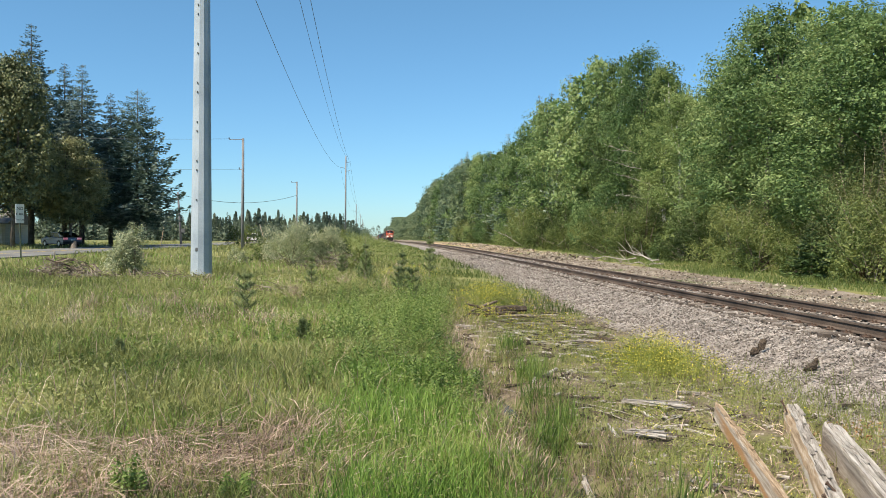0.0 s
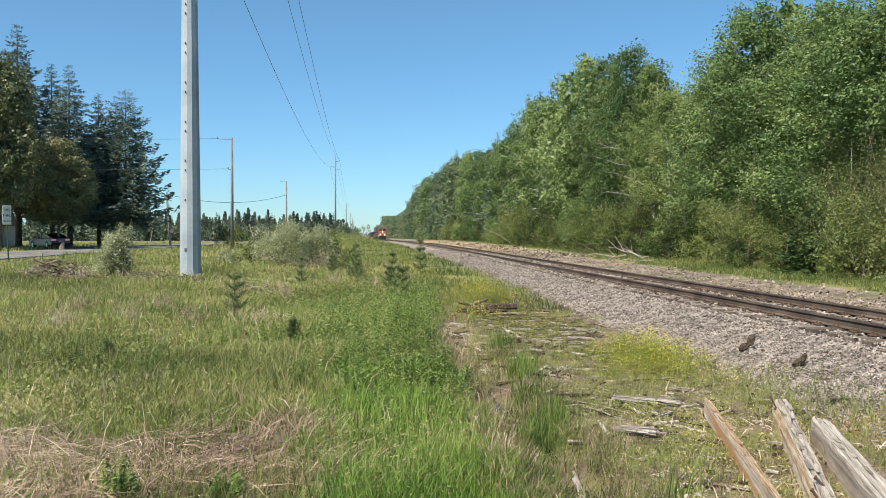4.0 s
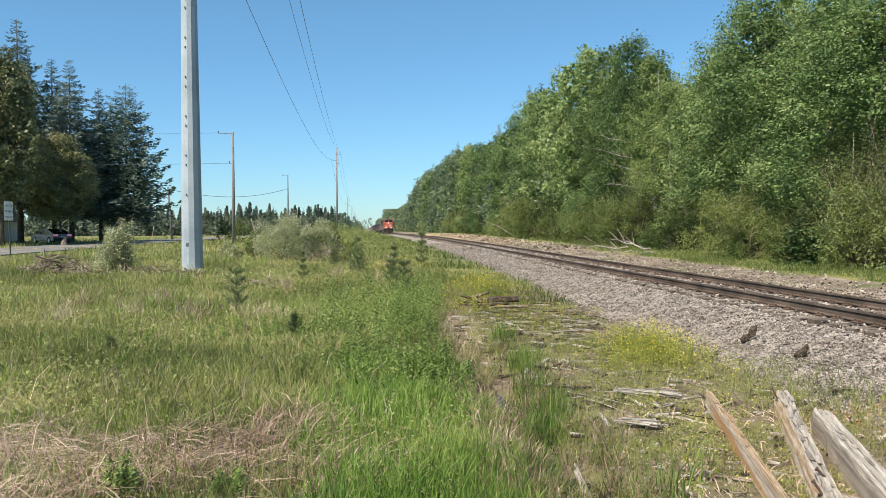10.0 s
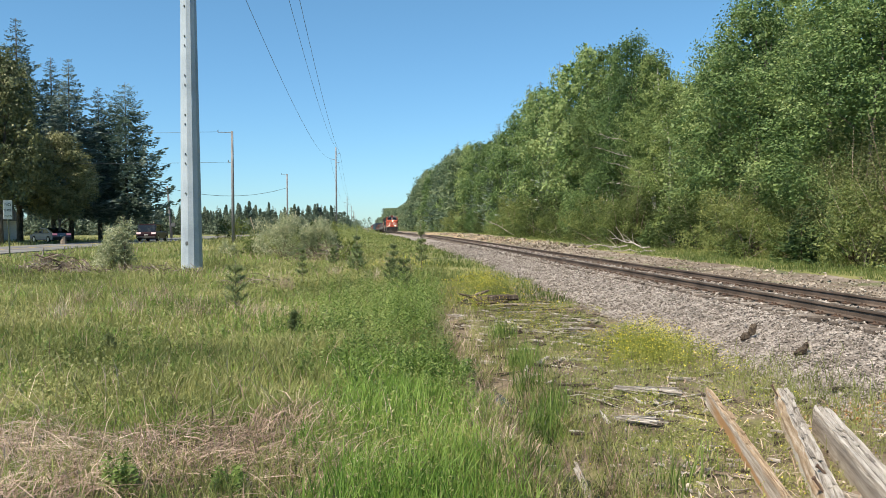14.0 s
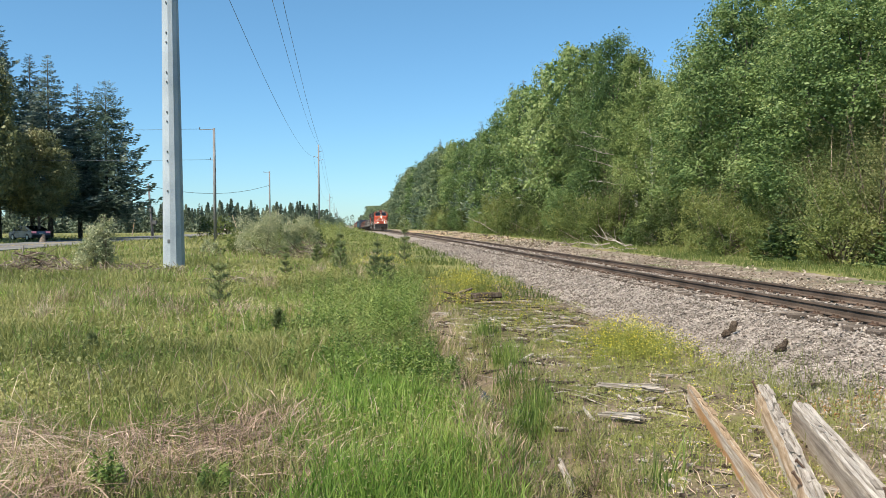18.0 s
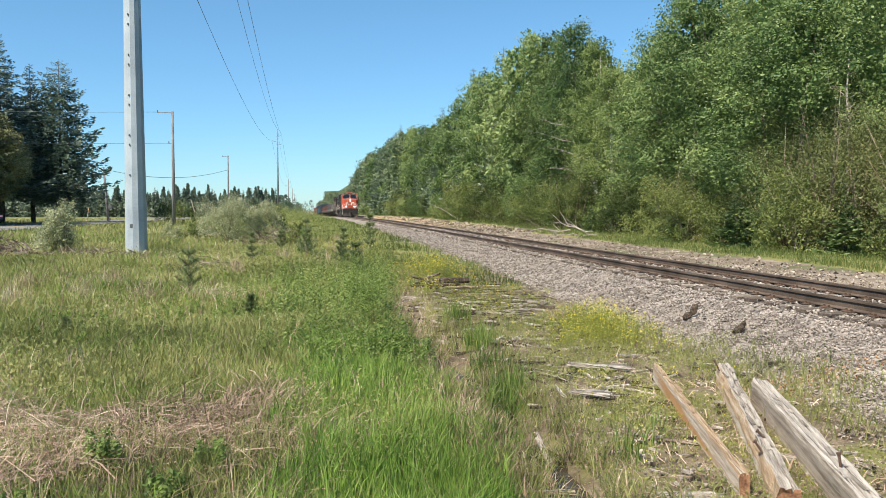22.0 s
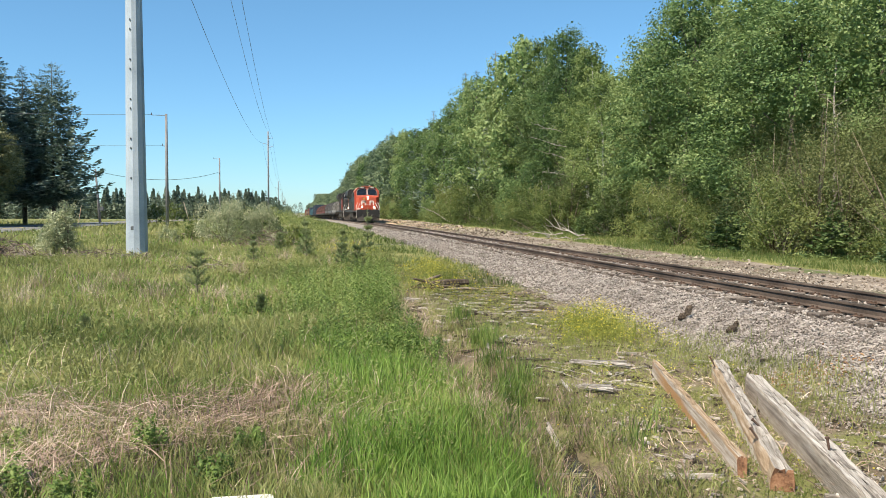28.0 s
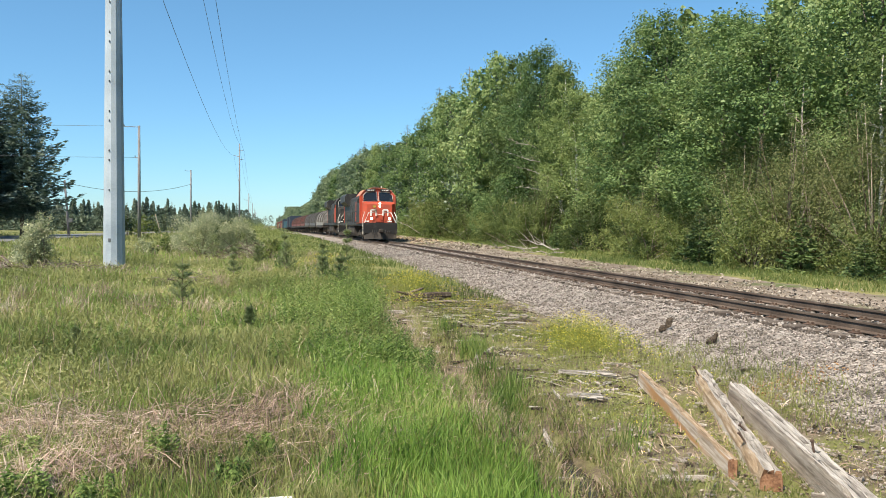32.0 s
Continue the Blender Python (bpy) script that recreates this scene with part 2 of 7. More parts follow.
M = {
    "ground": material("ground", ((0.07, 0.06, 0.03), (0.13, 0.15, 0.045), (0.19, 0.19, 0.065), (0.27, 0.22, 0.12)), 0.95, scale=0.35, fine=9.0, bump=0.8, bump_size=0.05),
    "gravelbed": material("gravelbed", ((0.14, 0.122, 0.108), (0.26, 0.23, 0.205), (0.37, 0.335, 0.30)), 0.95, scale=1.5, fine=22.0, bump=1.0, bump_size=0.04),
    "shoulder": material("shoulder", ((0.11, 0.088, 0.068), (0.20, 0.165, 0.132), (0.33, 0.285, 0.24)), 0.95, scale=0.8, fine=18.0, bump=0.8, bump_size=0.03, patches=((0.08, 0.11, 0.03), 0.5, 0.55, 0.7)),
    "mud": material("mud", ((0.062, 0.047, 0.032), (0.142, 0.113, 0.075), (0.26, 0.218, 0.163)), 0.9, scale=2.0, fine=25.0, bump=0.8, bump_size=0.03, patches=((0.15, 0.155, 0.055), 0.9, 0.5, 0.62)),
    "stone": material("stone", ((0.14, 0.12, 0.105), (0.265, 0.232, 0.205), (0.40, 0.36, 0.325)), 0.9, scale=3.0, fine=30, bump=0.4, island=0.95),
    "stonetan": material("stonetan", ((0.15, 0.12, 0.092), (0.26, 0.215, 0.17), (0.42, 0.37, 0.31)), 0.9, scale=3.0, fine=30, bump=0.4, island=1.1),
    "asphalt": material("asphalt", ((0.10, 0.10, 0.10), (0.16, 0.16, 0.155), (0.22, 0.215, 0.21)), 0.9, scale=0.5, fine=30),
    "rail": material("rail", ((0.045, 0.033, 0.026), (0.085, 0.063, 0.05), (0.135, 0.102, 0.082)), 0.85, 0.0, scale=1.2, fine=40),
    "railtop": material("railtop", ((0.06, 0.05, 0.045), (0.12, 0.10, 0.09)), 0.45, 0.8, scale=2, fine=60, bump=0.05),
    "tie": material("tie", ((0.085, 0.068, 0.056), (0.17, 0.142, 0.12), (0.29, 0.255, 0.22)), 0.9, scale=1.5, fine=30, bump=0.7, objects=0.7, stretch=(1, 6, 6)),
    "rust": material("rust", ((0.06, 0.04, 0.03), (0.105, 0.068, 0.05), (0.16, 0.105, 0.078)), 0.85, 0.2, scale=8, fine=60),
    "oldwood": material("oldwood", ((0.14, 0.115, 0.09), (0.42, 0.37, 0.32), (0.66, 0.62, 0.57)), 0.9, scale=1.0, fine=7, bump=1.0, bump_size=0.02, stretch=(26, 1.1, 26), objects=0.4, patches=((0.50, 0.29, 0.12), 0.35, 0.5, 0.62)),
    "greywood": material("greywood", ((0.19, 0.165, 0.14), (0.44, 0.40, 0.355), (0.65, 0.61, 0.56)), 0.9, scale=1.0, fine=7, bump=1.0, bump_size=0.02, stretch=(26, 1.1, 26), objects=0.4, patches=((0.08, 0.064, 0.05), 0.9, 0.6, 0.67)),
    "rotwood": material("rotwood", ((0.24, 0.18, 0.13), (0.47, 0.40, 0.33), (0.68, 0.63, 0.57)), 0.9, scale=1.0, fine=7, bump=1.0, bump_size=0.02, stretch=(26, 1.1, 26), patches=((0.42, 0.24, 0.11), 0.3, 0.47, 0.6)),
    "darkwood": material("darkwood", ((0.03, 0.022, 0.016), (0.09, 0.07, 0.052), (0.24, 0.20, 0.16)), 0.9, scale=3, fine=30, bump=0.8, stretch=(8, 8, 1.5), objects=0.6),
    "rotdark": material("rotdark", ((0.028, 0.021, 0.015), (0.08, 0.06, 0.043), (0.18, 0.14, 0.105)), 0.95, scale=3, fine=30, bump=1.0, bump_size=0.02, stretch=(8, 1.5, 8)),
    "polewood": material("polewood", ((0.10, 0.10, 0.105), (0.19, 0.19, 0.20), (0.29, 0.29, 0.30)), 0.9, scale=2, fine=30, bump=0.4, stretch=(8, 8, 0.6)),
    "steel": material("steel", ((0.27, 0.32, 0.37), (0.34, 0.395, 0.45), (0.41, 0.465, 0.52)), 0.6, 0.1, scale=0.9, fine=22, bump=0.05),
    "wire": material("wire", ((0.10, 0.11, 0.12), (0.16, 0.17, 0.18)), 0.6, 0.5),
    "bark": material("bark", ((0.05, 0.04, 0.03), (0.12, 0.10, 0.085), (0.22, 0.195, 0.17)), 0.95, scale=3, fine=20, bump=0.9, stretch=(5, 5, 1)),
    "birch": material("birch", ((0.30, 0.28, 0.25), (0.62, 0.60, 0.56), (0.76, 0.74, 0.70)), 0.8, scale=3, fine=14, bump=0.4, stretch=(1, 1, 4), patches=((0.04, 0.035, 0.03), 2.2, 0.6, 0.68)),
    "twig": material("twig", ((0.16, 0.14, 0.12), (0.31, 0.28, 0.25), (0.46, 0.43, 0.40)), 0.95, scale=2, fine=20),
    "brush": material("brush", ((0.08, 0.06, 0.045), (0.18, 0.14, 0.11), (0.34, 0.29, 0.24)), 0.95, scale=2, fine=20, island=0.8),
    "leaf": leaf_material("leaf", (0.048, 0.096, 0.03), (0.152, 0.24, 0.078), (0.32, 0.395, 0.16), objects=0.5),
    "leafyellow": leaf_material("leafyellow", (0.062, 0.106, 0.032), (0.172, 0.243, 0.073), (0.33, 0.395, 0.15), objects=0.6),
    "shrub": leaf_material("shrub", (0.042, 0.07, 0.018), (0.112, 0.155, 0.039), (0.235, 0.27, 0.088), objects=0.9),
    "shrubgrey": leaf_material("shrubgrey", (0.055, 0.072, 0.024), (0.125, 0.152, 0.05), (0.23, 0.25, 0.10)),
    "silverleaf": leaf_material("silverleaf", (0.10, 0.135, 0.06), (0.31, 0.345, 0.19), (0.66, 0.65, 0.46), objects=0.0, translucent=0.2),
    "needle": leaf_material("needle", (0.038, 0.07, 0.062), (0.105, 0.16, 0.138), (0.24, 0.30, 0.25), translucent=0.12),
    "cedar": leaf_material("cedar", (0.055, 0.074, 0.036), (0.145, 0.167, 0.075), (0.27, 0.275, 0.135), translucent=0.18),
    "pine": leaf_material("pine", (0.05, 0.085, 0.064), (0.135, 0.195, 0.145), (0.29, 0.345, 0.26), translucent=0.12),
    "faraway": leaf_material("faraway", (0.055, 0.088, 0.062), (0.115, 0.16, 0.108), (0.20, 0.245, 0.165)),
    "youngspruce": leaf_material("youngspruce", (0.03, 0.058, 0.02), (0.085, 0.14, 0.046), (0.19, 0.25, 0.09), translucent=0.15),
    # leaves beyond 150 m: paler and bluer, with distance haze put into the colour
    "leafhaze": leaf_material("leafhaze", (0.07, 0.115, 0.07), (0.16, 0.22, 0.12), (0.27, 0.33, 0.19)),
    # air haze over the farthest trees, mixed into their leaf colour
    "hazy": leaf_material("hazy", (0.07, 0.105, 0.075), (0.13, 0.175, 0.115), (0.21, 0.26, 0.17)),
    "grass": leaf_material("grass", (0.085, 0.165, 0.027), (0.205, 0.33, 0.06), (0.38, 0.48, 0.135), objects=0, translucent=0.4),
    "lush": leaf_material("lush", (0.08, 0.158, 0.026), (0.195, 0.318, 0.058), (0.36, 0.47, 0.13), objects=0, translucent=0.4),
    "meadow": leaf_material("meadow", (0.11, 0.14, 0.04), (0.245, 0.27, 0.09), (0.40, 0.39, 0.175), objects=0, translucent=0.35),
    "straw": leaf_material("straw", (0.10, 0.07, 0.05), (0.36, 0.26, 0.195), (0.76, 0.62, 0.51), objects=0, translucent=0.2),
    "herb": leaf_material("herb", (0.05, 0.095, 0.02), (0.14, 0.215, 0.045), (0.31, 0.38, 0.12), objects=0),
    "verge": leaf_material("verge", (0.06, 0.095, 0.022), (0.125, 0.17, 0.045), (0.22, 0.25, 0.09), objects=0),
    "weed": leaf_material("weed", (0.1, 0.135, 0.025), (0.22, 0.26, 0.05), (0.38, 0.39, 0.1), objects=0),
    "sapling": leaf_material("sapling", (0.09, 0.13, 0.05), (0.19, 0.235, 0.1), (0.34, 0.39, 0.19), objects=0.3, translucent=0.3),
    # dead litter, its colour darkened for the shadow gaps between straw stalks
    "litter": material("litter", ((0.045, 0.032, 0.023), (0.105, 0.076, 0.054), (0.21, 0.155, 0.115)), 0.95, scale=1.5, fine=25, bump=0.8, bump_size=0.04, patches=((0.08, 0.10, 0.03), 1.1, 0.55, 0.7)),
    "sand": material("sand", ((0.22, 0.14, 0.085), (0.39, 0.27, 0.18), (0.52, 0.41, 0.31)), 0.95, scale=0.5, fine=10, bump=0.8, bump_size=0.05, patches=((0.11, 0.14, 0.04), 0.35, 0.5, 0.62)),
    "flower": leaf_material("flower", (0.42, 0.36, 0.03), (0.62, 0.54, 0.05), (0.8, 0.72, 0.14), objects=0),
}


# ---- mesh helpers ----
def mesh_ob(name, verts, faces, mat, parent=None, label="", smooth=False):
    me = bpy.data.meshes.new(name)
    me.from_pydata([tuple(v) for v in verts] if not isinstance(verts, np.ndarray) else verts.tolist(), [], faces if isinstance(faces, list) else faces.tolist())
    for m in (mat if isinstance(mat, (list, tuple)) else (mat,)):
        me.materials.append(m)
    if smooth:
        me.polygons.foreach_set("use_smooth", [True] * len(me.polygons))
    ob = new(name, me)
    ob.parent = parent
    if label:
        ob["label"] = label
    return ob


def part(name, bm, mat, parent=None, label="", smooth=False):
    me = bpy.data.meshes.new(name)
    if smooth:
        for f in bm.faces:
            f.smooth = True
    bm.to_mesh(me)
    bm.free()
    me.materials.append(mat)
    ob = new(name, me)
    ob.parent = parent
    if label:
        ob["label"] = label
    return ob


def thing(name, m, label, category, group="", kind=""):
    ob = new(name)
    ob.matrix_basis = m
    return tagged(ob, label, category, group, kind)


def add_box(bm, lo, hi, bevel=0.0, m=None):
    lo, hi = Vector(lo), Vector(hi)
    r = bmesh.ops.create_cube(bm, size=1.0)
    vs = r["verts"]
    for v in vs:
        v.co = Vector((lo[i] + (v.co[i] + 0.5) * (hi[i] - lo[i]) for i in range(3)))
    if bevel:
        es = list({e for v in vs for e in v.link_edges})
        out = bmesh.ops.bevel(bm, geom=es, offset=bevel, segments=1, affect="EDGES")
        vs = list({v for f in out["faces"] for v in f.verts} | {v for v in vs if v.is_valid})
    if m is not None:
        for v in vs:
            if v.is_valid:
                v.co = m @ v.co
    return bm


def box(lo, hi, bevel=0.0):
    return add_box(bmesh.new(), lo, hi, bevel)


def add_tube(bm, pts, radii, sides=8, cap=True):
    """A tube along points, tapered by the radii."""
    pts = [Vector(p) for p in pts]
    if isinstance(radii, (int, float)):
        radii = [radii] * len(pts)
    rings = []
    for i, p in enumerate(pts):
        d = (pts[min(i + 1, len(pts) - 1)] - pts[max(i - 1, 0)]).normalized()
        a = d.orthogonal().normalized() if abs(d.z) < 0.95 else Vector((1, 0, 0)).cross(d).normalized()
        b = d.cross(a)
        rings.append([bm.verts.new(p + (a * math.cos(k * math.tau / sides) + b * math.sin(k * math.tau / sides)) * radii[i]) for k in range(sides)])
    for r0, r1 in zip(rings, rings[1:]):
        for k in range(sides):
            bm.faces.new((r0[k], r0[(k + 1) % sides], r1[(k + 1) % sides], r1[k]))
    if cap:
        bm.faces.new(rings[0][::-1])
        bm.faces.new(rings[-1])
    return bm


def tube(pts, radii, sides=8):
    return add_tube(bmesh.new(), pts, radii, sides)


def add_prism(bm, outline, lo, hi, axis="x"):
    """An outline of two coordinates, drawn out along an axis."""
    def at(a, b, c):
        return {"x": (c, a, b), "y": (a, c, b), "z": (a, b, c)}[axis]
    v0 = [bm.verts.new(at(a, b, lo)) for a, b in outline]
    v1 = [bm.verts.new(at(a, b, hi)) for a, b in outline]
    n = len(outline)
    for i in range(n):
        bm.faces.new((v0[i], v0[(i + 1) % n], v1[(i + 1) % n], v1[i]))
    bm.faces.new(v0[::-1])
    bm.faces.new(v1)
    bmesh.ops.recalc_face_normals(bm, faces=bm.faces)
    return bm


def prism(outline, lo, hi, axis="x"):
    return add_prism(bmesh.new(), outline, lo, hi, axis)


rng = np.random.default_rng(7)


def unit(v):
    return v / np.maximum(np.linalg.norm(v, axis=1, keepdims=True), 1e-6)


def kites(c, n, size, slim=0.55):
    """Leaf-shaped quads at centres c that face along n."""
    t = unit(np.cross(n, rng.normal(size=c.shape)))
    b = np.cross(unit(n), t)
    s = np.asarray(size).reshape(-1, 1)
    v = np.stack((c - t * s * 0.5, c + b * s * slim * 0.5 + t * s * 0.08, c + t * s * 0.5, c - b * s * slim * 0.5 + t * s * 0.08), 1).reshape(-1, 3)
    return v, np.arange(len(v)).reshape(-1, 4)


def blades(p, height, width, lean, bend=0.5):
    """Grass blades: two joined pieces, the upper one bent over."""
    n = len(p)
    a = rng.uniform(0, math.tau, n)
    side = np.stack((np.cos(a), np.sin(a), np.zeros(n)), 1)
    la = rng.uniform(0, math.tau, n)
    out = np.stack((np.cos(la), np.sin(la), np.zeros(n)), 1) * (lean * rng.uniform(0.2, 1.0, n))[:, None]
    h, w = height[:, None], width[:, None]
    up = np.array([0, 0, 1.0])
    mid = p + (up * 0.6 + out * 0.4) * h
    top = p + (up * (1.0 - bend * 0.35 * np.linalg.norm(out, axis=1, keepdims=True)) + out) * h
    v = np.stack((p - side * w, p + side * w, mid + side * w * 0.8, mid - side * w * 0.8, top), 1).reshape(-1, 3)
    k = np.arange(n)[:, None] * 5
    quads = (k + np.array([0, 1, 2, 3])).tolist()
    tris = (k + np.array([3, 2, 4])).tolist()
    return v, quads + tris


# ---- the ground, one sheet to the horizon ----
def steps(parts_):
    out = []
    for a, b, s in parts_:
        out += list(np.arange(a, b, s))
    return np.array(out + [parts_[-1][1]])


gx = steps(((-3000, -400, 650), (-400, -60, 40), (-60, -10, 2.5), (-10, -4, 0.6), (-4, 15, 0.22), (15, 30, 1.5), (30, 90, 10), (90, 400, 60), (400, 3000, 650)))
gy = steps(((-600, -40, 140), (-40, 2, 6), (2, 34, 0.3), (34, 70, 1.2), (70, 200, 5), (200, 600, 20), (600, 3800, 400)))
X, Y = np.meshgrid(gx, gy)
Z = ground_np(X, Y)
nv = len(gx)
verts = np.stack((X, Y, Z), 2).reshape(-1, 3)
idx = np.arange((len(gy) - 1) * nv).reshape(len(gy) - 1, nv)[:, :-1].reshape(-1, 1)
faces = np.concatenate((idx, idx + 1, idx + nv + 1, idx + nv), 1)
ground = mesh_ob("ground", verts, faces, [M["ground"], M["gravelbed"], M["shoulder"], M["mud"], M["sand"], M["litter"]], smooth=True)
fc = verts[faces].mean(1)
fu = fc[:, 0] - (9.13 + PHI * fc[:, 1])
slot = np.zeros(len(faces), int)
slot[(fu > -3.3 + 0.25 * np.sin(fc[:, 1] * 1.7)) & (fu < 1.9)] = 1
slot[(fu >= 1.9) & (fu < 4.8)] = 2
slot[(fc[:, 0] < 0.0) & (fc[:, 0] > -8) & (fc[:, 1] > 3) & (fc[:, 1] < 9.2)] = 5
slot[(fu >= 2.4) & (fu < 5.6 + 0.9 * np.sin(fc[:, 1] * 0.21)) & (fc[:, 1] > 62) & (fc[:, 1] < 150)] = 4
slot[(fc[:, 0] > 1.35) & (fu <= -3.3) & (fc[:, 1] < 25) & (fc[:, 1] > 3)] = 3
ground.data.polygons.foreach_set("material_index", slot)
tagged(ground, "uneven grassy field with gravel bed and damp ditch", "ground", kind="structure")

# water in the ditch
wm = bpy.data.materials.new("ditchwater")
wm.use_nodes = True
wb = wm.node_tree.nodes["Principled BSDF"]
wb.inputs["Base Color"].default_value, wb.inputs["Roughness"].default_value = (0.05, 0.04, 0.026, 1), 0.12
wb.inputs["Specular IOR Level"].default_value = 0.16
wv = [(1.45, 4.5, -0.236), (2.75, 4.5, -0.236), (2.7, 12, -0.195), (2.6, 18.5, -0.085), (1.5, 18.5, -0.085), (1.4, 12, -0.195)]
wfaces = [(0, 1, 2, 5), (5, 2, 3, 4)]
tagged(mesh_ob("water", wv, wfaces, wm), "shallow brown water standing in a ditch", "water", kind="structure")


# ---- road ----
def road_strip(u0, u1, y0, y1, lift, thick, name, mat):
    ys = np.concatenate((np.arange(y0, 200, 8), np.arange(200, y1 + 1, 50)))
    vs, fs = [], []
    for i, y in enumerate(ys):
        z = lerp(y, (0, 40, 90, 160, 340, 600), (0.75, 0.78, 0.8, 0.6, -0.4, -1.5)) + lift
        for u, dz in ((u0, -thick), (u0, 0), (u1, 0), (u1, -thick)):
            vs.append((u + PHI * y, y, z + dz))
        if i:
            a, b = 4 * (i - 1), 4 * i
            for k in range(3):
                fs.append((a + k, b + k, b + k + 1, a + k + 1))
    return mesh_ob(name, vs, fs, mat)


tagged(road_strip(-26.2, -19.0, -60, 900, 0.06, 0.3, "road", M["asphalt"]), "two-lane grey asphalt road beside the field", "road", kind="structure")
M["yellowline"] = material("yellowline", ((0.5, 0.36, 0.05), (0.62, 0.46, 0.08)), 0.8, scale=2)
M["whiteline"] = material("whiteline", ((0.6, 0.6, 0.58), (0.75, 0.75, 0.73)), 0.8, scale=2)
road_line = road_strip(-22.68, -22.52, -60, 900, 0.066, 0.001, "trim", M["yellowline"])
tagged(road_line, "yellow centre line on the road", "line", kind="structure")

# ---- railway ----
TIE_FROM, TIE_TO, TIE_STEP = 2.2, 118.0, 0.52
railway = thing("railway_track", Matrix.Identity(4), "single railway track with rusty rails on wooden sleepers in ballast", "track", kind="structure")


def rail_mesh(u, name):
    prof = [(-0.07, 0), (0.07, 0), (0.07, 0.012), (0.012, 0.035), (0.012, 0.125), (0.036, 0.135), (0.036, 0.165), (0.028, 0.172), (-0.028, 0.172), (-0.036, 0.165), (-0.036, 0.135), (-0.012, 0.125), (-0.012, 0.035), (-0.07, 0.012)]
    ys = np.concatenate((np.arange(-30, 200, 6), np.arange(200, 900, 25)))
    vs, fs = [], []
    n = len(prof)
    for i, y in enumerate(ys):
        wob = 0.006 * math.sin(y * 0.31 + u)
        for a, b in prof:
            vs.append((track_x(y) + u + a + wob, y, rail_z(y) - 0.172 + b))
        if i:
            for k in range(n):
                p, q = n * (i - 1), n * i
                fs.append((p + k, p + (k + 1) % n, q + (k + 1) % n, q + k))
    ob = mesh_ob(name, vs, fs, [M["rail"], M["railtop"]], railway)
    mi = np.array([1 if (k % n) in (7,) else 0 for k in range(len(fs))])
    ob.data.polygons.foreach_set("material_index", mi)
    return ob


for u in (-0.7525, 0.7525):
    rail_mesh(u, "rail")


# ---- trees ----
def trunk_bm(h, r, lean, limbs, seed, sides=8):
    rr = random.Random(seed)
    bm = bmesh.new()
    pts = [Vector((lean * (k / 6) ** 1.5 * h * 0.1 + rr.uniform(-1, 1) * r * 0.5 * (k > 0), rr.uniform(-1, 1) * r * 0.5 * (k > 0), h * k / 6)) for k in range(7)]
    add_tube(bm, pts, [r * (1.25 if k == 0 else 1 - 0.88 * k / 6) for k in range(7)], sides)
    for p in limbs:
        p = Vector(p)
        k = max(1, min(5, int((p.z / h - 0.12) * 6)))
        a = pts[k]
        mid = a.lerp(p, 0.55) + Vector((0, 0, -0.05 * h * rr.random()))
        add_tube(bm, [a, mid, p], [r * (0.42 - 0.06 * k), r * 0.16, r * 0.04], 5)
    return bm


def broadleaf(name, h, width, base, n_leaf, leaf, mats, seed, blobs=26, puff=1.0, label="", group="", bark="bark", taper=0.7, tuft=34):
    """Empty > trunk, crown. The crown is rounded clumps along the limbs, each of many leafy tufts."""
    r = np.random.default_rng(seed)
    tree = thing(name, Matrix.Identity(4), label, "tree" if name != "shrub" else "shrub", group)
    k = (np.arange(blobs) + r.uniform(0, 1, blobs)) / blobs
    z = base * h + (h * 0.95 - base * h) * k
    prof = np.sin(np.clip(0.22 + 0.76 * k, 0, 1) * math.pi) ** taper
    a = np.arange(blobs) * 2.39996 + r.uniform(-0.6, 0.6, blobs)
    rad = width * 0.5 * prof * np.sqrt(r.uniform(0.12, 1, blobs)) * 0.84
    c = np.stack((rad * np.cos(a), rad * np.sin(a), z), 1)
    br = puff * width * (0.06 + 0.115 * r.uniform(0, 1, blobs)) * (0.6 + 0.55 * prof)
    tufts = max(blobs * 4, n_leaf // tuft)
    of = r.choice(blobs, tufts, p=br ** 2 / (br ** 2).sum())
    outw = np.stack((np.cos(a), np.sin(a), 0 * a), 1)
    td = unit(r.normal(size=(tufts, 3)) + outw[of] * 0.45 + np.array([0, 0, 0.3]))
    tc = c[of] + td * (br[of] * r.uniform(0.55, 1.12, tufts))[:, None]
    tr = width * 0.04 * r.uniform(0.55, 1.5, tufts) * puff
    per = r.integers(0, tufts, n_leaf)
    off = np.clip(r.normal(size=(n_leaf, 3)) * 0.62, -1.3, 1.3) * np.array([1.0, 1.0, 0.95])
    pos = tc[per] + off * tr[per][:, None]
    nrm = unit(td[per] * 0.7 + off * 0.4 + r.normal(size=(n_leaf, 3)) * 0.5)
    size = leaf * r.uniform(0.55, 1.35, n_leaf)
    # shaded leaves within the clumps
    m = n_leaf // 7
    inner = r.integers(0, blobs, m)
    pos = np.concatenate((pos, c[inner] * np.array([0.9, 0.9, 1]) + r.normal(size=(m, 3)) * (br[inner] * 0.38)[:, None]))
    nrm = np.concatenate((nrm, unit(r.normal(size=(m, 3)))))
    size = np.concatenate((size, leaf * r.uniform(1.3, 2.2, m)))
    keep = pos[:, 2] > 0.02
    v, f = kites(pos[keep], nrm[keep], size[keep], 0.66)
    limb = c[r.permutation(blobs)[:min(11, blobs)]]
    part("trunk", trunk_bm(h * 0.9, h * 0.0105 + 0.02, r.uniform(-0.6, 0.6), limb, seed), M[bark], tree, smooth=True)
    mesh_ob("crown", v, f, mats, tree)
    return tree


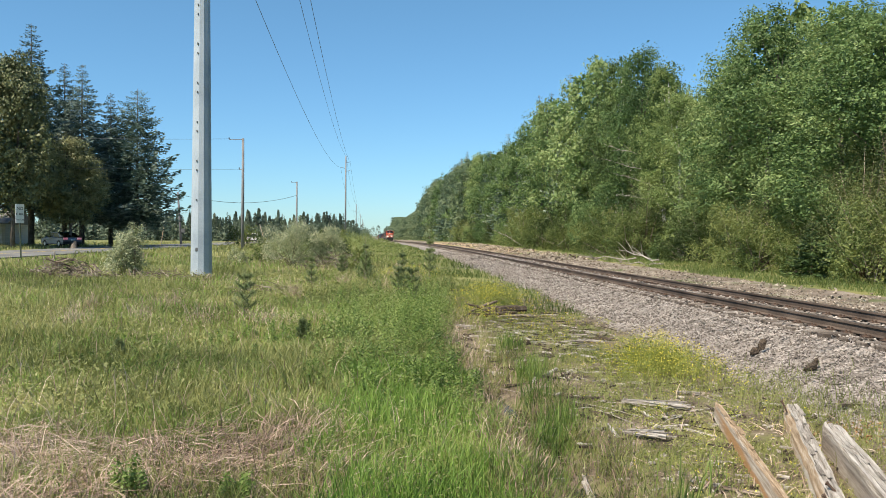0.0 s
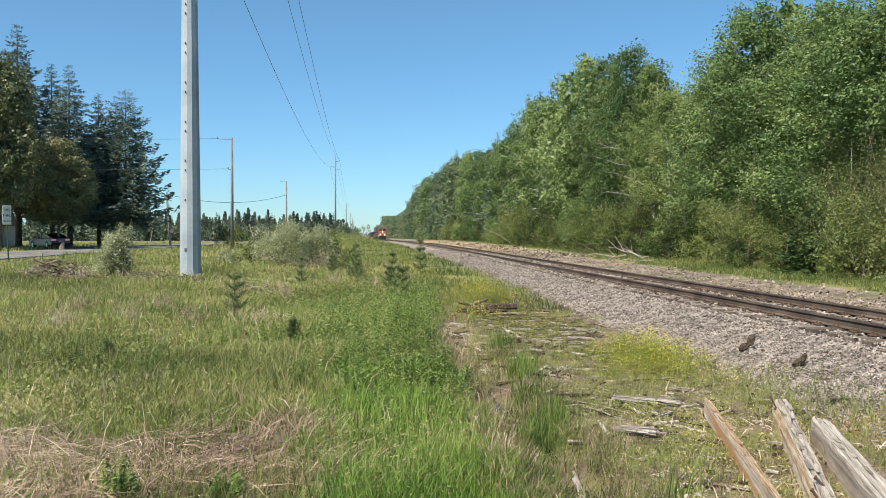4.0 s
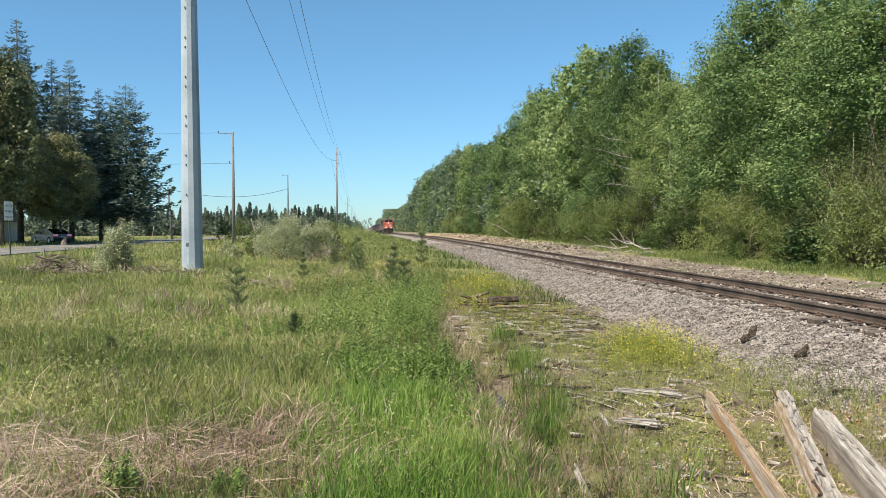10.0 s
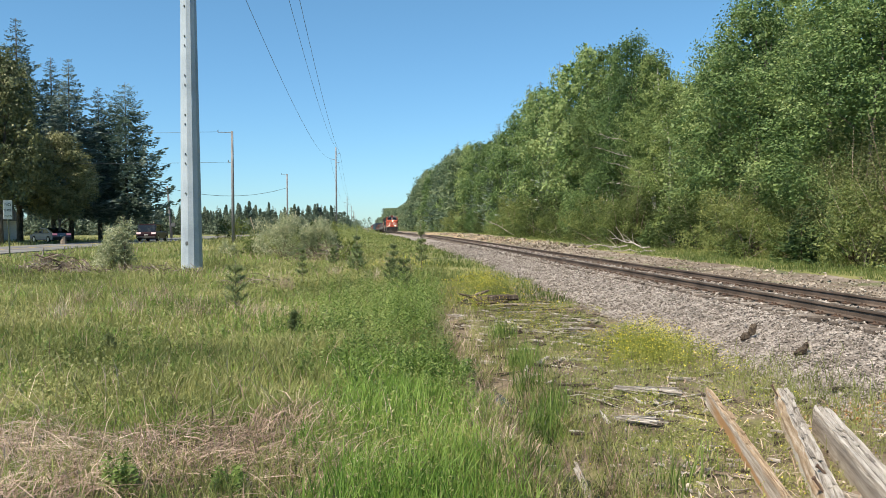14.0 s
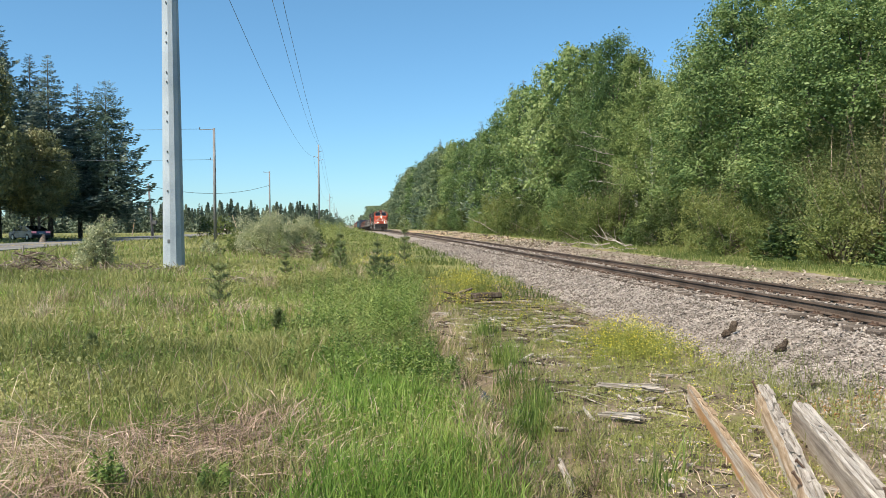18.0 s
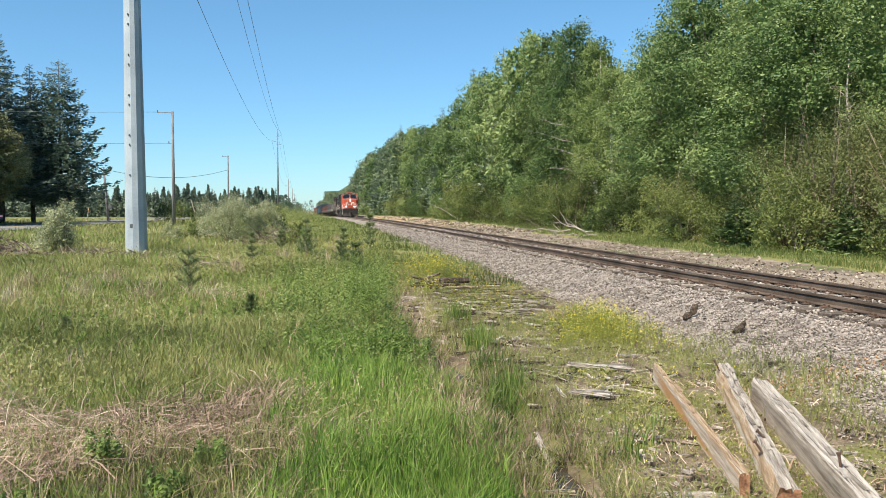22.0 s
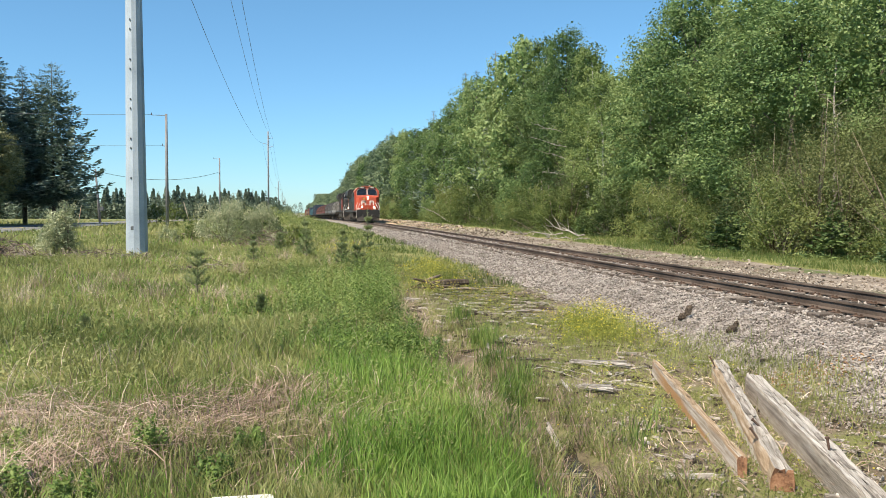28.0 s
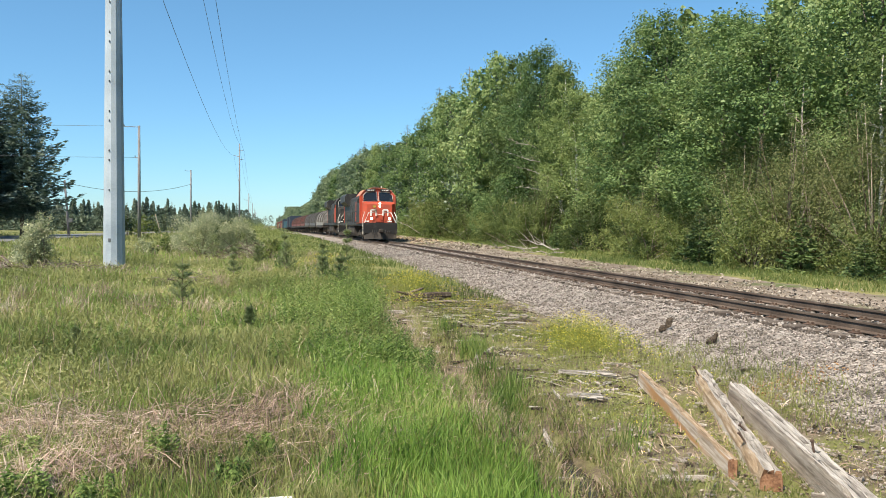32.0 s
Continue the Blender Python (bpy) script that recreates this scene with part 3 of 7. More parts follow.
def shrub(h, width, n_leaf, leaf, mat, seed, label, group="", name="shrub", stems=9, blobs=18, fuzz=1.0):
    """Several stems from the ground, with tufts of leaves on rounded clumps round them and a few free shoots."""
    r = np.random.default_rng(seed)
    ob = thing(name, Matrix.Identity(4), label, "shrub", group)
    a, k = np.arange(blobs) * 2.39996 + r.uniform(-0.5, 0.5, blobs), (r.permutation(blobs) + r.uniform(0, 1, blobs)) / blobs * 0.74 + 0.1
    rad = width * 0.5 * np.sqrt(r.uniform(0.05, 1, blobs)) * np.sqrt(np.clip(1.05 - k, 0.1, 1))
    c = np.stack((rad * np.cos(a), rad * np.sin(a), k * h), 1)
    br = 0.15 * (width + h) * 0.5 * r.uniform(0.75, 1.35, blobs)
    tufts = max(blobs * 6, n_leaf // 26)
    of = r.integers(0, blobs, tufts)
    td = unit(r.normal(size=(tufts, 3)) + np.array([0, 0, 0.35]))
    tc = c[of] + td * (br[of] * r.uniform(0.6, 1.15, tufts))[:, None]
    tr = br[of] * 0.24 * r.uniform(0.6, 1.5, tufts) * fuzz
    per = r.integers(0, tufts, n_leaf)
    off = r.normal(size=(n_leaf, 3)) * np.array([0.6, 0.6, 0.75])
    pos = tc[per] + off * tr[per][:, None]
    pos[:, 2] = np.abs(pos[:, 2]) + 0.02
    nrm = unit(td[per] * 0.6 + off * 0.3 + r.normal(size=(n_leaf, 3)) * 0.5 + np.array([0, 0, 0.08]))
    size = leaf * r.uniform(0.6, 1.4, n_leaf)
    # shaded leaves within
    m = n_leaf // 8
    inner = r.integers(0, blobs, m)
    ip = c[inner] * np.array([0.85, 0.85, 0.9]) + r.normal(size=(m, 3)) * (br[inner] * 0.4)[:, None]
    ip[:, 2] = np.abs(ip[:, 2]) + 0.02
    v, f = kites(np.concatenate((pos, ip)), np.concatenate((nrm, unit(r.normal(size=(m, 3))))), np.concatenate((size, leaf * r.uniform(1.2, 2.0, m))), 0.5)
    bm = bmesh.new()
    for i in range(stems):
        e = Vector(c[i % blobs])
        add_tube(bm, [(r.uniform(-0.1, 0.1), r.uniform(-0.1, 0.1), -0.05), e * 0.5 + Vector((0, 0, 0.1 * h)), e * 1.12 + Vector((0, 0, br[i % blobs] * 0.9))], [0.006 * h + 0.004, 0.004 * h + 0.003, 0.003], 5)
    part("stem", bm, M["brush"], ob, smooth=True)
    mesh_ob("foliage", v, f, mat, ob)
    return ob


def conifer(h, width, base, whorls, per, mat, seed, label, group="", droop=0.25, ragged=0.3, sprays=12, top=1.0, name="spruce_tree", slim=0.24, fine=1.0, upturn=0.3, hang=0.2):
    """A straight trunk with whorls of drooping boughs that turn up at the tip, each a flat fan of needle sprays."""
    r = np.random.default_rng(seed)
    ob = thing(name, Matrix.Identity(4), label, "tree", group)
    P, S, T = [], [], []
    for w in range(whorls):
        kw = (w + 0.3) / whorls
        lean_in = 1 + 0.35 * ragged * math.sin(w * 2.3 + seed)
        for b in range(per):
            k = min(0.99, max(0.0, kw + r.uniform(-0.45, 0.45) / whorls))
            z = base * h + (h * 0.985 - base * h) * k
            L = max(0.18, width * 0.5 * (1 - k) ** top * lean_in * (1 + ragged * r.uniform(-0.9, 0.45)) + 0.018 * h)
            if k < 0.12:
                L *= 0.75 + k * 2
            a = b * math.tau / per + w * 1.1 + r.uniform(-0.4, 0.4)
            d, lat = np.array([math.cos(a), math.sin(a), 0]), np.array([-math.sin(a), math.cos(a), 0])
            n = max(4, int(sprays * min(1.0, 0.35 + L / (width * 0.5))))
            q = r.uniform(0.06, 1.0, n) ** 0.75
            side = r.uniform(-1, 1, n) * L * 0.26 * np.sin(np.clip(q * 0.9 + 0.12, 0, 1) * math.pi) ** 0.6
            lift = -droop * L * q + upturn * L * q ** 2.5 - np.abs(side) * 0.35 - hang * L * r.uniform(0, 1, n) ** 2 * (0.4 + 0.6 * np.sin(q * math.pi))
            P.append(d * (L * q)[:, None] + lat * side[:, None] + np.stack((0 * q, 0 * q, z + lift), 1))
            T.append(d * 0.9 + lat * (np.sign(side) * 0.75)[:, None] + np.stack((0 * q, 0 * q, -0.3 + 0.5 * q * upturn / 0.3 + r.uniform(-0.35, 0.35, n)), 1))
            S.append(fine * (0.2 + 0.16 * L * (1 - 0.3 * q)) * r.uniform(0.6, 1.25, n) * (0.5 + 0.5 * min(1, (1 - k) * 4)))
    P, T, S = np.concatenate(P), unit(np.concatenate(T)), np.minimum(np.concatenate(S), 1.1) * min(1.0, h / 9)
    n = unit(np.cross(T, rng.normal(size=P.shape)) + np.array([0, 0, 0.8]))
    b = unit(np.cross(T, n))
    s = S[:, None]
    v = np.stack((P - T * s * 0.45, P + b * s * slim - T * s * 0.05, P + T * s * 0.55, P - b * s * slim - T * s * 0.05), 1).reshape(-1, 3)
    part("trunk", tube([(0, 0, -0.1), (0, 0, h * 0.5), (0, 0, h * 0.98)], [0.011 * h + 0.05, 0.007 * h + 0.02, 0.02] if h > 6 else [0.012 * h, 0.008 * h, 0.004], 8), M["bark"], ob, smooth=True)
    mesh_ob("crown", v, np.arange(len(v)).reshape(-1, 4), mat, ob)
    return ob


KINDS = {}
HEIGHT = {"nearA": 18, "nearB": 17, "nearC": 16, "poplarA": 18, "poplarB": 17, "poplarC": 16, "midA": 19, "midB": 18, "farA": 18, "spruceE": 19}
CROWN = ((0.03, 0.0446, 0.05, 0.07, 0.11, 0.15, 0.185, 0.20, 0.23, 0.26, 0.30, 0.335, 0.365, 0.375, 0.42, 0.44, 0.455, 0.475, 0.51, 0.55, 0.6, 0.64, 0.67, 0.7, 1.5), (0.022, 0.033, 0.053, 0.075, 0.10, 0.102, 0.13, 0.155, 0.198, 0.23, 0.243, 0.235, 0.212, 0.175, 0.175, 0.205, 0.222, 0.255, 0.285, 0.295, 0.29, 0.262, 0.30, 0.42, 0.6))


def grown(kind, x, y, s):
    """Size of a wood tree: the canopy steps up and down along the railway."""
    room = (lerp(x / y, *CROWN) * y + 2.17 - ground_z(x, y)) / (HEIGHT[kind] * 0.925)
    return max(0.3, min(max(s, room * 0.8) if room < 1.3 else s, room))


def plant(kind, x, y, s=1.0, turn=0.0, sz=None, sink=0.05):
    """Place a tree or shrub of a kind: the first one built, the rest copies of it."""
    m = Matrix.Translation((x, y, ground_z(x, y) - sink)) @ Matrix.Rotation(turn, 4, "Z") @ Matrix.Diagonal((s, s, sz or s, 1))
    if kind not in KINDS:
        KINDS[kind] = BUILD[kind]()
        KINDS[kind].matrix_basis = m
        return KINDS[kind]
    ob = copy_thing(KINDS[kind], Matrix.Identity(4))
    ob.matrix_basis = m
    return ob


EDGE = "trees of the wood along the railway"
BUILD = {
    "nearA": lambda: broadleaf("poplar_tree", 18, 8.2, 0.06, 38000, 0.14, M["leaf"], 61, 84, 1.1, "tall green poplar in full spring leaf at the wood's edge", EDGE),
    "nearB": lambda: broadleaf("poplar_tree", 17, 6.8, 0.08, 32000, 0.135, M["leafyellow"], 62, 74, 1.12, "slender yellow-green aspen with pale trunk", EDGE, "birch"),
    "nearC": lambda: broadleaf("maple_tree", 16, 8.8, 0.05, 38000, 0.14, M["leaf"], 63, 84, 1.1, "broad dark green maple at the wood's edge", EDGE),
    "poplarA": lambda: broadleaf("poplar_tree", 18, 7.8, 0.08, 15000, 0.22, M["leaf"], 11, 70, 1.15, "tall green poplar in full spring leaf at the wood's edge", EDGE, tuft=26),
    "poplarB": lambda: broadleaf("poplar_tree", 17, 6.2, 0.10, 13000, 0.21, M["leafyellow"], 12, 60, 1.15, "slender yellow-green aspen with pale trunk", EDGE, "birch", tuft=26),
    "poplarC": lambda: broadleaf("maple_tree", 16, 8.2, 0.06, 15000, 0.22, M["leaf"], 13, 70, 1.15, "broad dark green maple at the wood's edge", EDGE, tuft=26),
    "midA": lambda: broadleaf("poplar_tree", 19, 7.8, 0.05, 7000, 0.32, M["leaf"], 14, 60, 1.2, "green broadleaf tree deeper in the wood", EDGE, tuft=18),
    "midB": lambda: broadleaf("poplar_tree", 18, 7.4, 0.05, 7000, 0.32, M["leafyellow"], 15, 60, 1.2, "light green broadleaf tree deeper in the wood", EDGE, tuft=18),
    "farA": lambda: broadleaf("poplar_tree", 18, 9.0, 0.03, 6500, 0.40, M["leafhaze"], 16, 60, 1.25, "distant green tree beside the railway", EDGE, tuft=14),
    "spruceE": lambda: conifer(19, 6.2, 0.06, 30, 7, M["pine"], 21, "tall dark spruce standing among broadleaf trees", EDGE, droop=0.25, sprays=26, slim=0.16, fine=1.1),
    "spruceL": lambda: conifer(22, 12.4, 0.2, 32, 10, M["needle"], 22, "tall dark green spruce with drooping boughs", "spruces by the house", droop=0.38, ragged=0.5, sprays=90, fine=0.75, slim=0.16, hang=0.2),
    "spruceN": lambda: conifer(18, 9.4, 0.2, 32, 9, M["needle"], 23, "narrow dark green spruce", "spruces by the house", droop=0.36, ragged=0.45, sprays=80, fine=0.75, slim=0.16, hang=0.2),
    "pineL": lambda: conifer(17, 10.4, 0.17, 29, 9, M["pine"], 24, "airy blue-green spruce with long drooping boughs", "spruces by the house", droop=0.36, ragged=0.5, top=0.5, sprays=100, slim=0.15, fine=0.7, upturn=0.3, hang=0.2),
    "cedarL": lambda: broadleaf("cedar_tree", 15, 7.5, 0.24, 26000, 0.2, M["cedar"], 25, 80, 1.2, "thick olive-green cedar with bare lower trunk", "spruces by the house"),
    "farspruce": lambda: conifer(11, 4.6, 0.0, 15, 6, M["faraway"], 26, "distant spruce in the far wood", "trees of the far wood", sprays=12, slim=0.36, fine=1.9),
    "farleaf": lambda: broadleaf("poplar_tree", 11, 6.5, 0.0, 1500, 0.7, M["faraway"], 27, 34, 1.4, "distant broadleaf tree in the far wood", "trees of the far wood", tuft=10),
    "shrubA": lambda: shrub(3.2, 4.4, 9000, 0.085, M["shrub"], 31, "dense yellow-green willow shrub at the wood's edge", "shrubs along the wood", blobs=24),
    "shrubB": lambda: shrub(3.0, 3.6, 8500, 0.085, M["leaf"], 32, "dark green shrub at the wood's edge", "shrubs along the wood", blobs=22),
    "shrubC": lambda: shrub(4.6, 4.6, 14000, 0.055, M["shrubgrey"], 33, "tall thin-leaved olive-brown shrub", "shrubs along the wood", stems=16, blobs=26, fuzz=1.4),
    "shrubD": lambda: shrub(1.6, 2.4, 4200, 0.075, M["shrub"], 34, "low green shrub by the grass strip", "shrubs along the wood"),
    "spruceD": lambda: conifer(19, 5.6, 0.04, 30, 7, M["needle"], 28, "dark spire-topped spruce rising from the wood", EDGE, droop=0.25, ragged=0.35, sprays=26, slim=0.16, fine=1.1),
    "young": lambda: conifer(3.0, 3.4, 0.0, 13, 8, M["youngspruce"], 35, "young bushy spruce at the wood's edge", "shrubs along the wood", sprays=34, droop=0.3, slim=0.2, fine=2.4),
}

R = random.Random(5)


def edge_x(y):
    return track_x(y) + 9.2


# front row of the wood, countable trees
for i, (y, u, kind, s) in enumerate((
        (17, 13.5, "nearC", 0.9), (22, 12.5, "nearB", 0.85), (27, 14.5, "nearA", 0.95), (32, 12.2, "nearC", 0.95), (37, 13.6, "nearA", 1.0), (42.5, 12.6, "nearC", 1.0), (48, 13.2, "nearA", 1.0),
        (53, 12.0, "nearB", 0.8), (57.5, 12.4, "nearB", 0.85), (62, 12.2, "nearA", 0.92), (67.5, 12.0, "nearB", 1.0), (72.5, 12.0, "poplarA", 1.02), (78, 11.6, "poplarC", 1.12), (84, 12.0, "spruceE", 1.0), (112, 10.2, "spruceE", 1.0), (119, 10.6, "spruceE", 1.0), (160, 10.6, "spruceE", 1.15), (166, 10.2, "spruceE", 1.1), (128, 10.4, "spruceE", 0.9),
        (88, 11.0, "poplarA", 0.95), (95, 11.6, "poplarC", 1.05), (102, 11.4, "spruceE", 0.95), (108, 11.0, "poplarA", 0.85), (116, 11.5, "poplarC", 1.0), (124, 11.0, "poplarB", 0.9), (133, 11.5, "poplarC", 1.0), (142, 11, "poplarA", 0.95))):
    x = track_x(y) + u
    plant(kind, x, y, s, R.uniform(0, 6.28), grown(kind, x, y, s))
for row, (u, kinds) in enumerate(((18.5, ("midA", "midB", "midA", "midA")), (25, ("midB", "midA", "midA", "midB")))):
    y = 14 + row * 3
    while y < 150:
        k, x, s = R.choice(kinds if y > 48 else ("poplarA", "poplarC", "poplarB")), track_x(y) + u + R.uniform(-1.5, 1.5), R.uniform(0.8, 1.02)
        plant(k, x, y, s, R.uniform(0, 6.28), grown(k, x, y, s))
        y += R.uniform(4.6, 6.6) + row
# far rows; the broadleaf kind carries its haze in the leaf colour
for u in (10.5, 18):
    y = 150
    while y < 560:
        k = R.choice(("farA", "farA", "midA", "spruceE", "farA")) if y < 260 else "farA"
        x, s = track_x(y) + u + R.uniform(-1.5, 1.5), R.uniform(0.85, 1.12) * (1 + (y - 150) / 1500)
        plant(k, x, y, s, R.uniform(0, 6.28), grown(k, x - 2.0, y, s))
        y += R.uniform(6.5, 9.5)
# dark spires on the skyline
for y, u, top in ((167, 11.5, 20.6), (140, 11.5, 16.8), (120, 11.8, 18.2), (108, 11.8, 18.2), (99, 12.0, 20.4), (94, 12.3, 19.8), (190, 11.5, 20)):
    x = track_x(y) + u
    plant("spruceD", x, y, R.uniform(0.85, 1.1), y * 1.3, (top - ground_z(x, y)) / 19)
# shrubs in front of it
y = 10
while y < 150:
    for u, kinds in ((8.4, ("shrubD", "shrubA", "shrubD")), (10.4, ("shrubA", "shrubB", "shrubC", "shrubA"))):
        plant(R.choice(kinds), track_x(y) + u + R.uniform(-0.7, 0.9), y + R.uniform(-1, 1), R.uniform(0.75, 1.15), R.uniform(0, 6.28))
    y += R.uniform(2.6, 4.2) * (1 + y / 120)
for y, u, s in ((29.5, 7.9, 0.75), (36, 8.5, 0.6), (24, 8.6, 0.7), (20.5, 8.2, 0.5), (48, 8.6, 0.6)):
    plant("young", track_x(y) + u, y, s, y)

for y, u, s in ((15, 9.6, 1.1), (18.5, 9.2, 1.15), (22, 9.8, 1.2), (26, 9.4, 1.2), (30, 10.2, 1.1), (13, 11.5, 1.3), (19, 12, 1.3), (25, 12, 1.25)):
    plant("shrubC", track_x(y) + u, y, s, y * 2.1)

# shaded undergrowth inside the wood
n = 26000
y = 10 + 150 * rng.uniform(0, 1, n) ** 1.3
u = rng.uniform(13.0, 30, n)
x = 9.13 + PHI * y + u
pz = ground_np(x, y) + rng.uniform(0, 1, n) * (5.6 + 1.6 * np.sin(y * 0.5 + u) * np.sin(y * 0.23))
v, f = kites(np.stack((x, y, pz), 1), unit(rng.normal(size=(n, 3)) + np.array([-0.5, -0.3, 0.5])), rng.uniform(0.2, 0.42, n) * (1 + y / 120), 0.6)
tagged(mesh_ob("undergrowth", v, f, M["leaf"]), "dense green undergrowth inside the wood", "shrubs", kind="stuff")

# low scrub that hides the foot of the wood farther along
y = 62
while y < 230:
    plant(R.choice(("shrubA", "shrubB", "shrubA")), track_x(y) + R.uniform(8.2, 10.2), y, R.uniform(1.0, 1.6), R.uniform(0, 6.28))
    y += R.uniform(3.0, 5.0) * (0.6 + y / 150)

# the dark group by the house
for kind, x, y, s, sz in (("cedarL", -31.4, 71, 1.0, 1.12), ("cedarL", -35.8, 73, 1.15, 1.2), ("cedarL", -39.5, 76, 1.15, 1.25), ("spruceL", -35.4, 84, 1.08, 1.045), ("spruceN", -35.2, 92, 1.12, 1.15), ("spruceL", -32.6, 90, 0.95, 0.92), ("spruceN", -31.2, 95, 1.02, 1.0),
                          ("pineL", -27.3, 92, 0.93, 1.06), ("cedarL", -29.6, 79, 0.85, 0.72), ("poplarC", -44, 86, 1.0, 1.15)):
    plant(kind, x, y, s, x * 1.7, sz)

# far wood beyond the road and field
for row, (y0, h) in enumerate(((250, 1.0), (262, 1.1))):
    x = -190
    while x < -12:
        y = y0 + R.uniform(-5, 5) + (x + 60) * 0.12
        plant("farspruce" if R.random() < 0.93 else "farleaf", x, y, h * R.uniform(0.58, 0.84), R.uniform(0, 6.28))
        x += R.uniform(1.7, 2.7)


def far_crowns(trees, per, label, mat="faraway"):
    """Trees too far off to tell apart, as one mesh: (x, y, height, width)."""
    P, N, S = [], [], []
    for x, y, h, w in trees:
        k = rng.uniform(0, 1, per)
        a = rng.uniform(0, math.tau, per)
        rad = w * 0.5 * np.clip(1.05 - k, 0.02, 1) ** (1.0 if mat == "faraway" else 0.5) * rng.uniform(0.5, 1.05, per) * (1 + 0.25 * np.sin(a * 3 + x))
        d = np.stack((np.cos(a), np.sin(a), np.full(per, 0.35)), 1)
        P.append(np.array([x, y, ground_z(x, y)]) + np.stack((rad * d[:, 0], rad * d[:, 1], h * k), 1))
        N.append(unit(d + rng.normal(size=(per, 3)) * 0.4))
        S.append(rng.uniform(0.045, 0.1, per) * h)
    v, f = kites(np.concatenate(P), np.concatenate(N), np.concatenate(S), 0.7)
    tagged(mesh_ob("far_wood", v, f, M[mat]), label, "trees", kind="stuff")


for row_y in (256, 276):
    far_crowns([(x + R.uniform(-1.5, 1.5), row_y + (x + 60) * 0.12 + R.uniform(-5, 5), R.uniform(6.5, 10.5), R.uniform(3.5, 5.5)) for x in np.arange(-190, -12, 1.5)], 420, "spruces of the distant wood beyond the road")
# three groups far off, their distance haze painted into the leaves
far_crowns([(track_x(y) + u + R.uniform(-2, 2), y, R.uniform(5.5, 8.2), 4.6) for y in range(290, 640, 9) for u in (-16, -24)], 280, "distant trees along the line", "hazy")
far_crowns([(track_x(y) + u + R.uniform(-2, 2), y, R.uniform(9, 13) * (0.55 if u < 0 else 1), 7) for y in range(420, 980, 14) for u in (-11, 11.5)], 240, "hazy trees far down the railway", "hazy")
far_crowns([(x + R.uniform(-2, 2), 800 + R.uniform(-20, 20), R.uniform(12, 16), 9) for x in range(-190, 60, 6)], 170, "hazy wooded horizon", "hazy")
n = 26000
x = rng.uniform(-200, -10, n)
y = 246 + (x + 60) * 0.12 + rng.uniform(-3, 26, n)
pz = rng.uniform(0, 1, n) ** 1.1 * (5.0 + 1.2 * np.sin(x * 0.4) * np.sin(x * 0.13 + 1)) + ground_np(x, y)
v, f = kites(np.stack((x, y, pz), 1), unit(rng.normal(size=(n, 3)) + np.array([0, -0.6, 0.5])), rng.uniform(0.4, 1.0, n), 0.6)
tagged(mesh_ob("undergrowth", v, f, M["faraway"]), "distant green undergrowth of the far wood", "shrubs", kind="stuff")

# scrub on the strip between field and ballast, far off
n = 36000
y = 46 + 200 * rng.uniform(0, 1, n) ** 1.5
u = rng.uniform(-17, -5.2, n)
x = 9.13 + PHI * y + u
lump = np.clip(0.5 * np.sin(x * 0.9 + 2 * np.sin(y * 0.13)) + 0.5 * np.sin(y * 0.33 + x * 0.4) + 0.15, 0, 1) * np.interp(u, (-17, -9, -5.2), (1.5, 1.0, 0.35))
pz = ground_np(x, y) + 0.1 + lump * rng.uniform(0, 1, n) * np.interp(y, (46, 120, 250), (0.9, 1.6, 2.6))
v, f = kites(np.stack((x, y, pz), 1), unit(rng.normal(size=(n, 3)) + np.array([-0.2, -0.5, 0.6])), rng.uniform(0.05, 0.1, n) * (1 + y / 90), 0.5)
tagged(mesh_ob("scrub", v, f, M["shrub"]), "low green scrub between the field and the railway", "shrubs", kind="stuff")


# ---- poles and wires ----
def insulator(parent, p, up=1):
    part("insulator", tube([(p[0], p[1], p[2]), (p[0], p[1], p[2] + 0.22 * up)], [0.05, 0.035], 6), M["wire"], parent, "grey insulator")


def line_pole(x, y, top, r0, r1, lean=0.0, arms=(), label="weathered wooden utility pole", mat="polewood"):
    z = ground_z(x, y)
    ob = thing("utility_pole", pose(x, y, z), label, "utility pole", "utility poles along the road")
    h = top - z
    part("pole", tube([(0, 0, -0.3), (lean * h * 0.5, 0, h * 0.5), (lean * h, 0, h)], [r0, (r0 + r1) / 2, r1], 10), M[mat], ob, smooth=True)
    for dz, x0, x1 in arms:
        part("arm", box((x0, -0.03, h - dz - 0.03), (x1, 0.03, h - dz + 0.03), 0.008), M[mat], ob)
        insulator(ob, ((x0 if abs(x0) > abs(x1) else x1), 0, h - dz))
    return ob


# steel monopole, twelve-sided, with pairs of step lugs
MX, MY = -7.08, 33.0
mz = ground_z(MX, MY)
mono = thing("steel_pole", pose(MX, MY, mz), "tall grey galvanised steel transmission pole", "utility pole")
bm = bmesh.new()
H, RB, RT = 22.0, 0.432, 0.195
ring0 = [bm.verts.new((RB * math.cos((k + 0.81) * math.tau / 12), RB * math.sin((k + 0.81) * math.tau / 12), -0.3)) for k in range(12)]
ring1 = [bm.verts.new((RT * math.cos((k + 0.81) * math.tau / 12), RT * math.sin((k + 0.81) * math.tau / 12), H)) for k in range(12)]
for k in range(12):
    bm.faces.new((ring0[k], ring0[(k + 1) % 12], ring1[(k + 1) % 12], ring1[k]))
bm.faces.new(ring1)
part("shaft", bm, M["steel"], mono)
for k in range(6):
    for z in (3.07 + k * 1.55, 4.25 + k * 1.55):
        r = RB + (RT - RB) * z / H
        part("step_lug", box((-0.3 * r - 0.02, -r * 0.93 - 0.045, z), (-0.3 * r + 0.02, -r * 0.93 + 0.02, z + 0.075), 0.008), M["wire"], mono, "small dark step lug")
